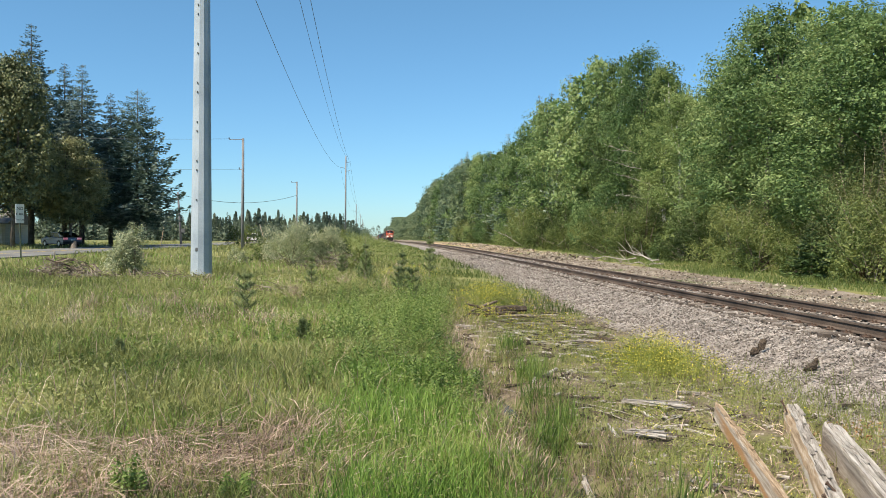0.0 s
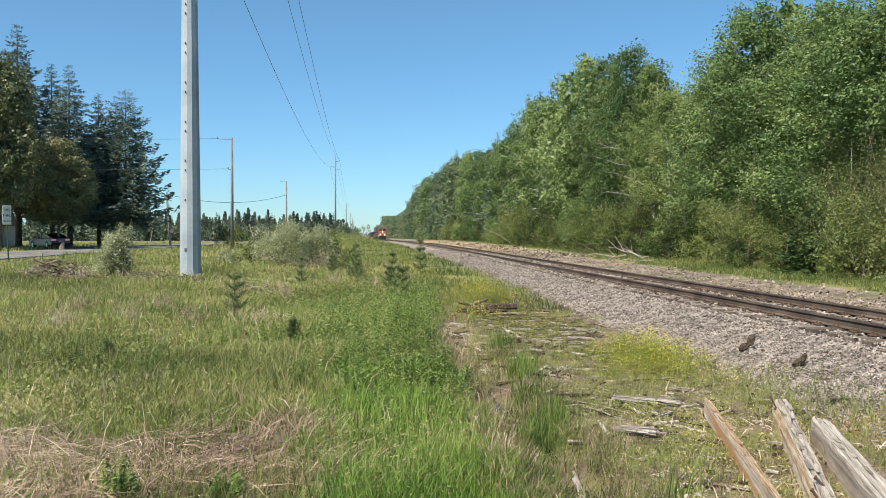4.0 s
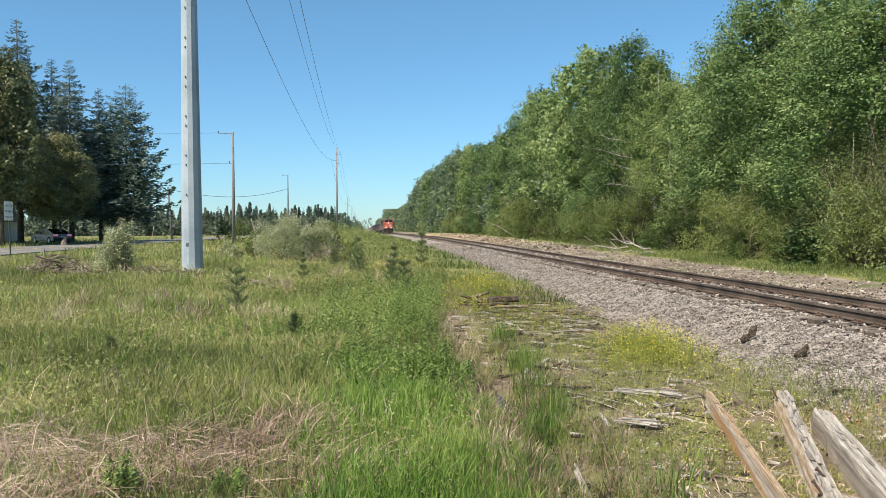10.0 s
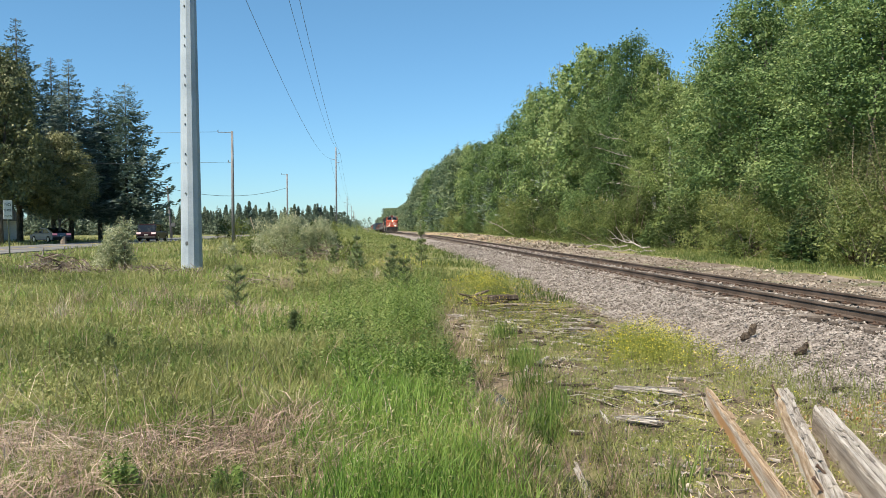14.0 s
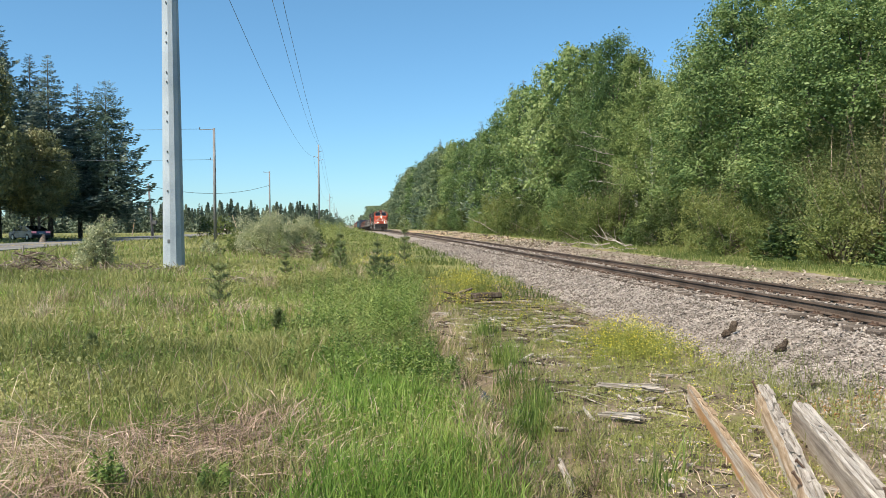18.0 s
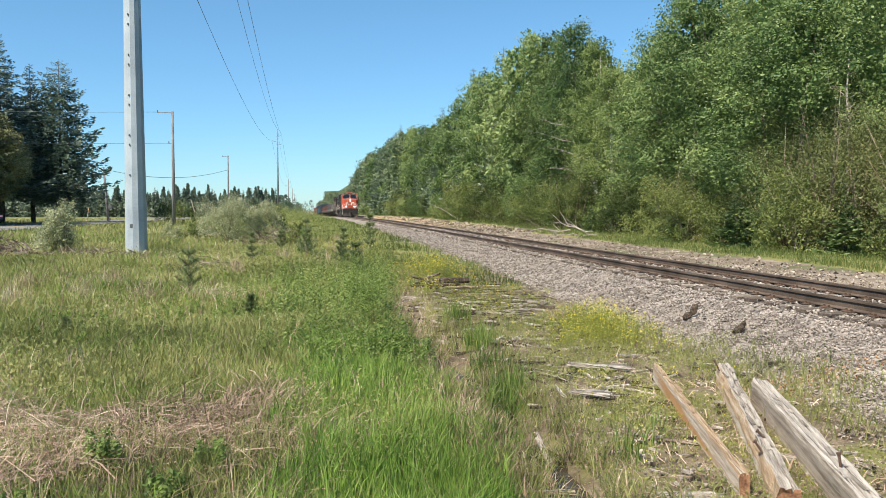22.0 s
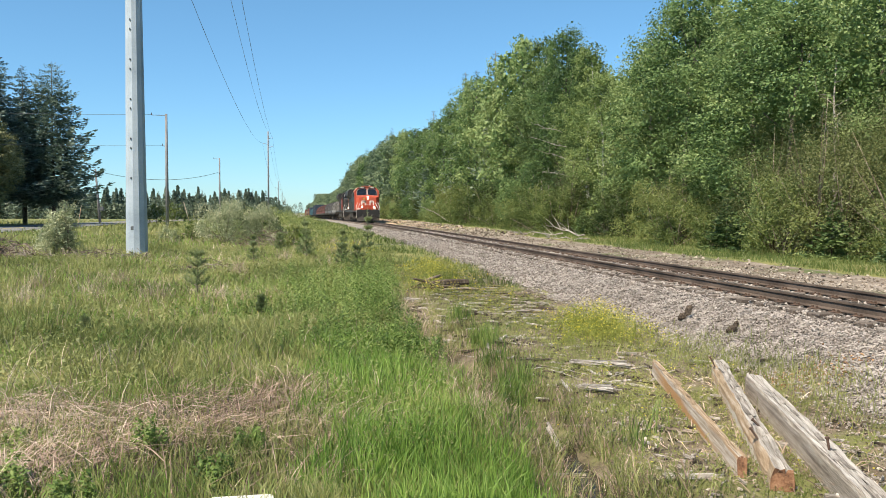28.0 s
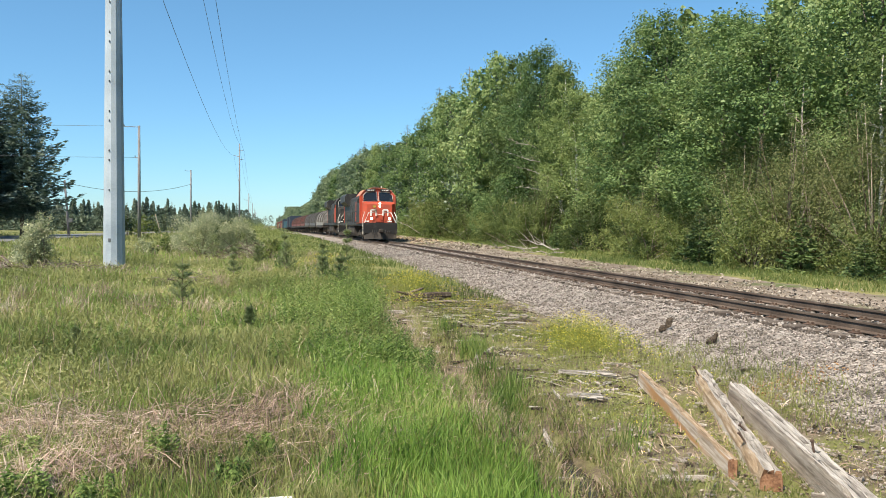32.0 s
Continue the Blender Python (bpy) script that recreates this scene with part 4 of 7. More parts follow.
part("plate", box((-0.15, -0.415, 1.05), (-0.03, -0.375, 1.2), 0.01), M["wire"], mono, "small metal plate")
part("crossarm", box((-0.78, -0.1, 17.96), (0.1, 0.1, 18.15), 0.03), M["steel"], mono)
part("crossarm", box((-0.1, -0.1, 19.1), (2.69, 0.1, 19.3), 0.03), M["steel"], mono)
part("crossarm", box((-0.1, -0.1, 21.57), (1.32, 0.1, 21.75), 0.03), M["steel"], mono)

# wooden transmission poles farther along the same line
ends = [((-0.69, 17.96), (1.28, 21.57), (2.63, 19.1), MX, MY, mz)]
for i in range(5):
    y = 225 + i * 178
    x = -10.3 + (y - 225) * PHI
    z = ground_z(x, y)
    ob = thing("utility_pole", pose(x, y, z), "tall slim wooden transmission pole with short arms", "utility pole", "transmission poles beside the railway")
    h = (24.5 if i == 0 else 17.8) - z
    part("pole", tube([(0, 0, -0.3), (0, 0, h)], [0.28, 0.17], 10), M["polewood"], ob, smooth=True)
    part("arm", tube([(0, 0, h - 3.6), (-1.5, 0, h - 3.2)], 0.06, 6), M["polewood"], ob)
    part("arm", tube([(0, 0, h - 2.0), (1.2, 0, h - 1.7)], 0.06, 6), M["polewood"], ob)
    part("arm", tube([(0, 0, h - 4.4), (1.2, 0, h - 4.1)], 0.06, 6), M["polewood"], ob)
    ends.append(((-1.5, h - 3.2), (0, h), (1.2, h - 1.7), x, y, z))


def wire(a, b, sag, r, label="dark overhead power line wire"):
    pts = []
    for k in range(25):
        q = k / 24
        p = Vector(a).lerp(Vector(b), q)
        p.z -= sag * 4 * q * (1 - q)
        pts.append(p)
    ob = part("power_line", tube(pts, r, 5), M["wire"], None, smooth=True)
    return tagged(ob, label, "wire", "overhead wires")


for e0, e1 in zip(ends, ends[1:]):
    for k in range(3):
        wire((e0[3] + e0[k][0], e0[4], e0[5] + e0[k][1]), (e1[3] + e1[k][0], e1[4], e1[5] + e1[k][1]), (3.2, 2.8, 2.4)[k], 0.02)

p2 = line_pole(-13.06, 77, 11.27, 0.155, 0.11, 0.0, ((0.12, -1.3, 0.05), (2.95, -0.35, 0.05)))
p4 = line_pole(-14.2, 135, 11.1, 0.16, 0.11, 0.0, ((0.15, -0.9, 0.05),), "weathered wooden utility pole with small bracket")
p5 = line_pole(-26.15, 107, 7.67, 0.16, 0.11, -0.07, ((0.3, -0.1, 0.5),), "leaning wooden utility pole with a grey box")
part("box", box((0.0, -0.3, 1.6), (0.5, 0.1, 2.1), 0.03), M["wire"], p5, "grey equipment box")
wire((-26.65, 107, 7.4), (-14.2, 135, 8.8), 1.2, 0.03, "slack black service cable")
wire((-14.3, 77, 11.2), (-58, 72, 11.7), 0.6, 0.014)
wire((-13.4, 77, 8.35), (-58, 72, 8.9), 0.5, 0.014)
stake = thing("marker_post", pose(-13.2, 92, ground_z(-13.2, 92)), "thin leaning pale marker post", "post")
part("post", tube([(0.2, 0, -0.1), (-0.55, 0, 2.6)], [0.05, 0.045], 6), M["oldwood"], stake)
stake2 = thing("marker_post", pose(-27.9, 104, ground_z(-27.9, 104)), "thin leaning pale marker post", "post")
part("post", tube([(-0.1, 0, -0.1), (0.3, 0, 2.2)], [0.05, 0.045], 6), M["oldwood"], stake2)


# ---- train ----
def paint(name, c, rough=0.6, grime=(0.06, 0.05, 0.04), amount=(0.5, 0.72), metal=0.0, spec=0.25):
    d = tuple(v * 0.8 for v in c)
    return material(name, (d, c, tuple(min(1, v * 1.12) for v in c)), rough, metal, scale=0.8, fine=18, bump=0.05, spec=spec, patches=(grime, 1.3, *amount))


M["orange"] = paint("orange", (0.43, 0.072, 0.038), grime=(0.27, 0.075, 0.05), amount=(0.45, 0.75))
# orange made paler: sunlight glaring off the lead cab's roof, put into the colour
M["sunlit"] = paint("sunlit", (0.56, 0.22, 0.14), grime=(0.4, 0.17, 0.11), amount=(0.45, 0.75))
M["yellow"] = paint("yellow", (0.62, 0.42, 0.06))
M["black"] = paint("black", (0.028, 0.028, 0.028), 0.55, grime=(0.085, 0.075, 0.065), spec=0.25)
M["white"] = paint("white", (0.74, 0.72, 0.68))
M["under"] = paint("under", (0.045, 0.040, 0.036), 0.8, grime=(0.10, 0.085, 0.07))
M["glass"] = paint("glass", (0.012, 0.014, 0.016), 0.12, grime=(0.05, 0.055, 0.05), spec=0.6)
M["lamp"] = glow("lamp", (1.0, 0.86, 0.62), 4.0)
M["taillamp"] = glow("taillamp", (0.9, 0.03, 0.03), 0.25)
M["tankgrey"] = paint("tankgrey", (0.24, 0.235, 0.225))
M["tankdark"] = paint("tankdark", (0.11, 0.115, 0.12))
M["carred"] = paint("carred", (0.16, 0.06, 0.055))
M["carblue"] = paint("carblue", (0.05, 0.12, 0.16))
M["carnavy"] = paint("carnavy", (0.03, 0.045, 0.07))
M["cartan"] = paint("cartan", (0.26, 0.18, 0.115))
M["wheelsteel"] = material("wheelsteel", ((0.05, 0.04, 0.035), (0.12, 0.10, 0.09)), 0.6, 0.6)
SPEED, FRONT_END = 8.5, 67.8       # metres a second; where the nose is at the clip's end


def wheelset(parent, y, r=0.52):
    ws = new("wheelset")
    ws.parent = parent
    ws.matrix_basis = pose(0, y, r)
    bm = bmesh.new()
    add_tube(bm, [(-0.72, 0, 0), (0.72, 0, 0)], 0.09, 8)
    me = bpy.data.meshes.new("wheelset")
    for sx in (-1, 1):
        add_tube(bm, [(sx * 0.68, 0, 0), (sx * 0.71, 0, 0), (sx * 0.715, 0, 0), (sx * 0.82, 0, 0)], [r + 0.03, r + 0.03, r, r - 0.01], 18)
        for k in range(3):
            a = k * math.tau / 3
            add_box(bm, (sx * 0.82 - 0.02, r * 0.45 * math.cos(a) - 0.07, r * 0.45 * math.sin(a) - 0.07), (sx * 0.82 + 0.02, r * 0.45 * math.cos(a) + 0.07, r * 0.45 * math.sin(a) + 0.07))
    bm.to_mesh(me)
    bm.free()
    me.materials.append(M["wheelsteel"])
    bpy.data.objects.remove(ws)
    ob = new("wheelset", me)
    ob.parent = parent
    ob.matrix_basis = pose(0, y, r)
    return ob


WHEELS = []


def truck(parent, y, axles, spacing, r=0.52, keyed=True):
    """A bogie: two side frames, bolster and the axles."""
    half = (axles - 1) * spacing / 2
    bm = bmesh.new()
    for sx in (-1, 1):
        add_prism(bm, [(-half - 0.5, 0.55), (-half - 0.3, 0.85), (-0.6, 1.0), (0.6, 1.0), (half + 0.3, 0.85), (half + 0.5, 0.55), (half - 0.2, 0.42), (0.4, 0.30), (-0.4, 0.30), (-half + 0.2, 0.42)], sx * 0.98 - 0.09, sx * 0.98 + 0.09)
        for k in range(axles):
            ya = -half + k * spacing
            add_box(bm, (sx * 1.12 - 0.1, ya - 0.17, 0.36), (sx * 1.12 + 0.1, ya + 0.17, 0.70), 0.03)
            if k:
                add_tube(bm, [(sx * 1.1, ya - spacing / 2, 0.45), (sx * 1.1, ya - spacing / 2, 0.85)], 0.12, 8)
    add_box(bm, (-1.0, -0.35, 0.5), (1.0, 0.35, 0.98), 0.04)
    t = part("truck", bm, M["under"], parent, "grimy dark steel bogie frame")
    t.matrix_basis = pose(0, y, 0)
    for k in range(axles):
        w = wheelset(t, -half + k * spacing, r)
        if keyed:
            WHEELS.append((w, -half + k * spacing, r))
    return t


def hand_rail(parent, pts, r=0.022, mat="white"):
    part("handrail", tube(pts, r, 5), M[mat], parent, "thin white handrail" if mat == "white" else "")


def locomotive(second=False):
    """Nose towards -y, at y = 0; 22.3 m long; z = 0 on the rail."""
    ob = thing("locomotive", Matrix.Identity(4), "black diesel locomotive with orange-red nose and white stripes" if not second else "second black diesel locomotive with orange-red side panel", "locomotive", "train")
    L = 22.3
    front = M["black"] if second else M["orange"]
    part("underframe", box((-1.5, 0.55, 1.28), (1.5, L - 0.5, 1.55), 0.04), M["black"], ob)
    part("pilot", prism([(0.55, 1.5), (0.55, 0.75), (0.28, 0.62), (0.22, 1.5)], -1.48, 1.48), M["black"], ob)
    # plough blade below the pilot
    bm = bmesh.new()
    vs = [bm.verts.new(p) for p in ((-1.42, 0.42, 0.72), (0, 0.05, 0.72), (1.42, 0.42, 0.72), (1.42, 0.30, 0.14), (0, -0.12, 0.14), (-1.42, 0.30, 0.14), (-1.42, 0.62, 0.72), (1.42, 0.62, 0.72), (1.42, 0.5, 0.14), (-1.42, 0.5, 0.14))]
    for f in ((0, 1, 4, 5), (1, 2, 3, 4), (0, 6, 7, 2, 1), (5, 4, 3, 8, 9), (6, 0, 5, 9), (2, 7, 8, 3), (7, 6, 9, 8)):
        bm.faces.new([vs[i] for i in f])
    part("plough", bm, M["under"], ob, "scuffed grey snow plough")
    part("coupler", box((-0.16, -0.45, 0.72), (0.16, 0.5, 1.02), 0.05), M["under"], ob)
    for sx in (-1, 1):
        for k in range(3):
            part("hose", tube([(sx * (0.4 + 0.16 * k), 0.2, 0.95), (sx * (0.42 + 0.16 * k), -0.08, 0.75), (sx * (0.4 + 0.16 * k), -0.05, 0.5)], 0.028, 5), M["black"], ob)
    # nose, with a sloping top
    bm = prism([(-1.42, 2.1), (-1.42, 1.3), (-1.12, 0.96), (1.12, 0.96), (1.42, 1.3), (1.42, 2.1)], 1.5, 3.5, "z")
    for v in bm.verts:
        if v.co.z > 3 and v.co.y < 2:
            v.co.z -= 0.32 if v.co.y < 1.2 else 0.22
            v.co.y += 0.1
    part("nose", bm, front, ob, "orange-red nose")
    part("nose_door", box((-0.34, 0.90, 1.62), (0.34, 1.0, 2.85), 0.03), front, ob)
    part("anticlimber", box((-1.46, 0.32, 1.42), (1.46, 0.98, 1.56), 0.03), M["black"], ob)
    # cab
    bm = prism([(-1.6, 1.5), (-1.6, 3.95), (-1.2, 4.42), (-0.55, 4.62), (0.55, 4.62), (1.2, 4.42), (1.6, 3.95), (1.6, 1.5)], 1.85, 4.6, "y")
    for v in bm.verts:
        if v.co.y < 2 and v.co.z > 3.4:
            v.co.y += (v.co.z - 3.4) * 0.25
    part("cab", bm, front, ob)
    bm = prism([(-1.62, 3.96), (-1.22, 4.45), (-0.56, 4.66), (0.56, 4.66), (1.22, 4.45), (1.62, 3.96), (1.58, 3.94), (1.19, 4.42), (0.54, 4.62), (-0.54, 4.62), (-1.19, 4.42), (-1.58, 3.94)], 1.98, 4.62, "y")
    part("cab_roof", bm, M["under"] if second else M["sunlit"], ob, "cab roof, sun glare painted in on the lead engine")
    for sx in (-1, 1):
        part("cab_side", box((sx * 1.608 - 0.008, 2.35, 1.56), (sx * 1.608 + 0.008, 4.58, 3.9), 0.004), M["black"], ob, "black cab side")
    if second:
        part("side_panel", box((-1.645, 2.3, 1.6), (-1.618, 3.7, 3.6), 0.006), M["orange"], ob, "orange-red side panel")
    part("cab_back", box((-1.5, 4.6, 1.55), (1.5, 4.95, 4.35), 0.05), M["black"], ob)
    for sx in (-1, 1):
        w = part("windscreen", prism([(sx * 0.12, 3.52), (sx * 1.30, 3.45), (sx * 1.26, 3.98), (sx * 1.02, 4.22), (sx * 0.12, 4.26)], 1.83, 1.97, "y"), M["glass"], ob, "dark cab windscreen")
        for v in w.data.vertices:
            v.co.y += max(0, v.co.z - 3.4) * 0.25
        part("windscreen_rim", tube([(sx * 0.08, 1.9, 3.5), (sx * 1.34, 1.88, 3.43), (sx * 1.30, 2.02, 4.0), (sx * 1.05, 2.08, 4.26), (sx * 0.08, 2.1, 4.3), (sx * 0.08, 1.9, 3.5)], 0.025, 5), M["white"], ob)
        part("number_board", box((sx * 0.66 - 0.42, 1.93, 4.33), (sx * 0.66 + 0.42, 2.2, 4.55), 0.02), M["black"], ob, "dark number board")
        for k in range(4):
            part("number_mark", box((sx * 0.66 - 0.27 + k * 0.15, 1.915, 4.39), (sx * 0.66 - 0.18 + k * 0.15, 1.928, 4.49)), M["white"], ob)
        part("ditch_light", tube([(sx * 0.78, 0.42, 1.92), (sx * 0.78, 0.30, 1.92)], [0.10, 0.12], 10), M["lamp"], ob, "glowing ditch light")
        part("headlight", tube([(0.04, 1.25, 3.13 + sx * 0.12), (0.04, 0.98, 3.13 + sx * 0.12)], [0.085, 0.1], 10), M["lamp"], ob, "glowing headlight")
        part("side_window", box((sx * 1.6 - 0.012, 2.7, 3.2), (sx * 1.6 + 0.012, 3.7, 3.95), 0.02), M["glass"], ob)
        part("mirror", box((sx * 1.7 - 0.07, 2.4, 3.3), (sx * 1.7 + 0.07, 2.45, 3.7), 0.01), M["black"], ob)
        hand_rail(ob, [(sx * 1.42, 0.35, 0.6), (sx * 1.42, 0.42, 1.5), (sx * 0.98, 0.62, 2.45), (sx * 0.34, 0.72, 2.5)], 0.035)
        hand_rail(ob, [(sx * 1.50, 0.5, 0.55), (sx * 1.50, 0.6, 2.0), (sx * 1.30, 0.9, 2.5)], 0.03)
        for k in range(4):
            part("step", box((sx * 1.2 - 0.28, 0.45 + 0.03 * k, 0.42 + k * 0.28), (sx * 1.2 + 0.28, 0.72 + 0.03 * k, 0.46 + k * 0.28)), M["under"], ob)
        # white device on the nose, as plain bars
        part("nose_mark", box((sx * 0.5 - 0.24, 0.925, 2.62), (sx * 0.5 + 0.24, 0.965, 2.75), 0.02), M["white"], ob, "white painted bar")
        part("nose_mark", box((sx * 0.74 - 0.065, 0.925, 2.16), (sx * 0.74 + 0.065, 0.965, 2.70), 0.02), M["white"], ob, "white painted bar")
        part("nose_mark", box((sx * 0.3 - 0.065, 0.885, 2.16), (sx * 0.3 + 0.065, 0.965, 2.70), 0.02), M["white"], ob, "white painted bar")
        part("nose_stripe", box((sx * 1.0 - 0.28, 0.93, 1.62), (sx * 1.0 + 0.1, 0.965, 1.74), 0.01), M["white"], ob, "white painted bar")
        part("walkway_chain", tube([(sx * 0.34, 0.70, 2.45), (sx * 0.2, 0.66, 2.3), (0, 0.64, 2.26)], 0.022, 5), M["white"], ob)
        # walkway rails
        for k in range(9):
            hand_rail(ob, [(sx * 1.46, 5.2 + k * 1.95, 1.55), (sx * 1.46, 5.2 + k * 1.95, 2.6)], 0.018, "under")
        hand_rail(ob, [(sx * 1.46, 5.0, 2.6), (sx * 1.46, 21.3, 2.6)], 0.02, "under")
    part("emblem", tube([(-0.46, 0.99, 3.0), (-0.46, 0.93, 3.0)], 0.13, 10), M["yellow"], ob, "small yellow round emblem")
    part("roof_horn", box((-0.3, 3.0, 4.62), (0.3, 3.5, 4.82), 0.04), M["under"], ob)
    part("roof_aerial", tube([(0.4, 2.6, 4.6), (0.4, 2.6, 4.85)], 0.05, 6), M["white"], ob)
    # long hood and radiator
    part("hood", prism([(-0.98, 1.55), (-0.98, 3.9), (-0.75, 4.15), (0.75, 4.15), (0.98, 3.9), (0.98, 1.55)], 4.9, 21.4, "y"), M["black"], ob, "black engine hood")
    part("equipment_cabinet", box((-1.42, 5.0, 1.55), (-0.95, 8.4, 3.6), 0.04), M["black"], ob)
    part("equipment_cabinet", box((0.95, 5.0, 1.55), (1.42, 8.4, 3.6), 0.04), M["black"], ob)
    part("radiator", prism([(-1.5, 3.75), (-1.5, 4.35), (-1.2, 4.62), (1.2, 4.62), (1.5, 4.35), (1.5, 3.75), (1.0, 3.3), (-1.0, 3.3)], 15.8 if not second else 16.4, 20.8, "y"), M["black"], ob, "flared radiator section")
    part("exhaust", box((-0.5, 10.6, 4.15), (0.5, 12.2, 4.5), 0.05), M["under"], ob)
    for k in range(12):
        part("hood_door", box((-1.0, 8.7 + k * 0.56, 1.75), (-0.975, 9.2 + k * 0.56, 3.5), 0.006), M["black"], ob)
    for sx in (-1, 1):
        part("hood_panel", box((sx * 1.43 - 0.012, 5.3, 1.7), (sx * 1.43 + 0.012, 6.6, 3.5), 0.005), M["orange"], ob, "orange-red painted band")
    part("end_panel", box((-0.99, 20.95, 1.56), (0.99, 21.42, 3.9), 0.02), M["orange"], ob, "orange-red end panel")
    part("fuel_tank", prism([(-1.35, 1.25), (-1.35, 0.6), (-1.05, 0.28), (1.05, 0.28), (1.35, 0.6), (1.35, 1.25)], 8.2, 14.2, "y"), M["under"], ob)
    truck(ob, 4.4, 3, 1.95)
    truck(ob, 17.9, 3, 1.95)
    return ob


def tank_car(mat, label):
    ob = thing("tank_car", Matrix.Identity(4), label, "rail car", "train")
    L = 16.0
    bm = bmesh.new()
    add_tube(bm, [(0, 0.75, 2.55), (0, 1.0, 2.55), (0, 1.6, 2.55), (0, L - 1.6, 2.55), (0, L - 1.0, 2.55), (0, L - 0.75, 2.55)], [0.6, 1.2, 1.5, 1.5, 1.2, 0.6], 20)
    part("tank", bm, mat, ob, smooth=True)
    part("underframe", box((-0.9, 0.35, 0.95), (0.9, L - 0.35, 1.2), 0.03), M["under"], ob)
    for y in (0.6, 5.3, 10.7, L - 0.6):
        part("saddle", box((-1.35, y - 0.2, 0.95), (1.35, y + 0.2, 1.75), 0.05), M["under"], ob)
    part("dome", tube([(0, L / 2, 3.95), (0, L / 2, 4.4)], [0.55, 0.5], 14), mat, ob)
    part("platform", box((-1.0, L / 2 - 1.2, 4.02), (1.0, L / 2 + 1.2, 4.08)), M["under"], ob)
    for sx in (-1, 1):
        hand_rail(ob, [(sx * 1.0, L / 2 - 1.2, 4.08), (sx * 1.0, L / 2 - 1.2, 4.75), (sx * 1.0, L / 2 + 1.2, 4.75), (sx * 1.0, L / 2 + 1.2, 4.08)], 0.03, "under")
        part("ladder", box((sx * 1.5 - 0.04, L / 2 - 0.25, 1.1), (sx * 1.5 + 0.04, L / 2 + 0.25, 4.05)), M["under"], ob)
    truck(ob, 2.6, 2, 1.75, 0.45, False)
    truck(ob, L - 2.6, 2, 1.75, 0.45, False)
    return ob


def coil_car(mat, label):
    """Low flat car under three rounded, ribbed hoods."""
    ob = thing("covered_coil_car", Matrix.Identity(4), label, "rail car", "train")
    L = 15.2
    arch = [(1.46 * math.cos(a), 1.75 + 1.75 * math.sin(a)) for a in (math.pi * k / 10 for k in range(11))]
    for k in range(3):
        y0 = 0.75 + k * 4.6
        part("hood", prism([(1.46, 1.3), *arch, (-1.46, 1.3)], y0, y0 + 4.2, "y"), mat, ob)
        for j in range(4):
            ya = y0 + 0.1 + j * 1.33
            ring = [(x * 1.055, 1.75 + (z - 1.75) * 1.055) for x, z in arch]
            part("rib", prism([*ring, *arch[::-1]], ya - 0.08, ya + 0.08, "y"), M["under"] if j in (0, 3) else mat, ob)
        part("lifting_lug", box((-0.12, y0 + 1.9, 3.5), (0.12, y0 + 2.2, 3.68), 0.02), M["under"], ob)
    part("sill", box((-1.5, 0.3, 0.95), (1.5, L - 0.3, 1.3), 0.03), M["under"], ob)
    for y in (0.5, L - 0.5):
        part("end_platform", box((-1.4, y - 0.25, 1.3), (1.4, y + 0.25, 1.36)), M["under"], ob)
        for sx in (-1, 1):
            hand_rail(ob, [(sx * 1.3, y, 1.36), (sx * 1.3, y, 2.3), (sx * 0.4, y, 2.3)], 0.03, "under")
    truck(ob, 2.3, 2, 1.75, 0.45, False)
    truck(ob, L - 2.3, 2, 1.75, 0.45, False)
    return ob


def box_car(mat, label, h=4.6, L=17.5, open_top=False):
    ob = thing("gondola_car" if open_top else "box_car", Matrix.Identity(4), label, "rail car", "train")
    part("body", box((-1.55, 0.5, 1.15), (1.55, L - 0.5, h), 0.05), mat, ob)
    for k in range(15):
        y = 0.8 + k * (L - 1.6) / 14
        for sx in (-1, 1):
            part("rib", box((sx * 1.58 - 0.05, y - 0.06, 1.2), (sx * 1.58 + 0.05, y + 0.06, h - 0.1)), mat, ob)
    if not open_top:
        for sx in (-1, 1):
            part("door", box((sx * 1.62 - 0.03, L / 2 - 1.6, 1.25), (sx * 1.62 + 0.03, L / 2 + 1.6, h - 0.2), 0.02), mat, ob)
    part("sill", box((-1.3, 0.3, 0.9), (1.3, L - 0.3, 1.15), 0.03), M["under"], ob)
    truck(ob, 2.6, 2, 1.75, 0.45, False)
    truck(ob, L - 2.6, 2, 1.75, 0.45, False)
    return ob


TRAIN = []                         # (thing, distance of its front behind the nose, length)
back = 0.0


def couple(ob, length):
    global back
    TRAIN.append((ob, back, length))
    back += length + 0.35


couple(locomotive(), 22.3)
couple(locomotive(True), 22.3)
cars = {}
MAKE = {
    "cp": (15.2, lambda: coil_car(M["tankgrey"], "pale grey covered coil car with rounded hoods")),
    "cg": (15.2, lambda: coil_car(M["tankdark"], "dark grey covered coil car with rounded hoods")),
    "cm": (15.2, lambda: coil_car(M["carred"], "faded maroon covered coil car with rounded hoods")),
    "bn": (17.5, lambda: box_car(M["carnavy"], "dark navy box car", 4.3)),
    "bb": (17.5, lambda: box_car(M["carblue"], "faded blue low gondola car", 3.3, open_top=True)),
    "ct": (16.5, lambda: box_car(M["cartan"], "rust-tan low gondola car", 3.2, 16.5, True)),
    "cr": (17.5, lambda: box_car(M["carred"], "faded maroon box car", 4.2)),
    "tg": (16.0, lambda: tank_car(M["tankgrey"], "pale grey tank car")),
    "td": (16.0, lambda: tank_car(M["tankdark"], "dark grey tank car")),
}
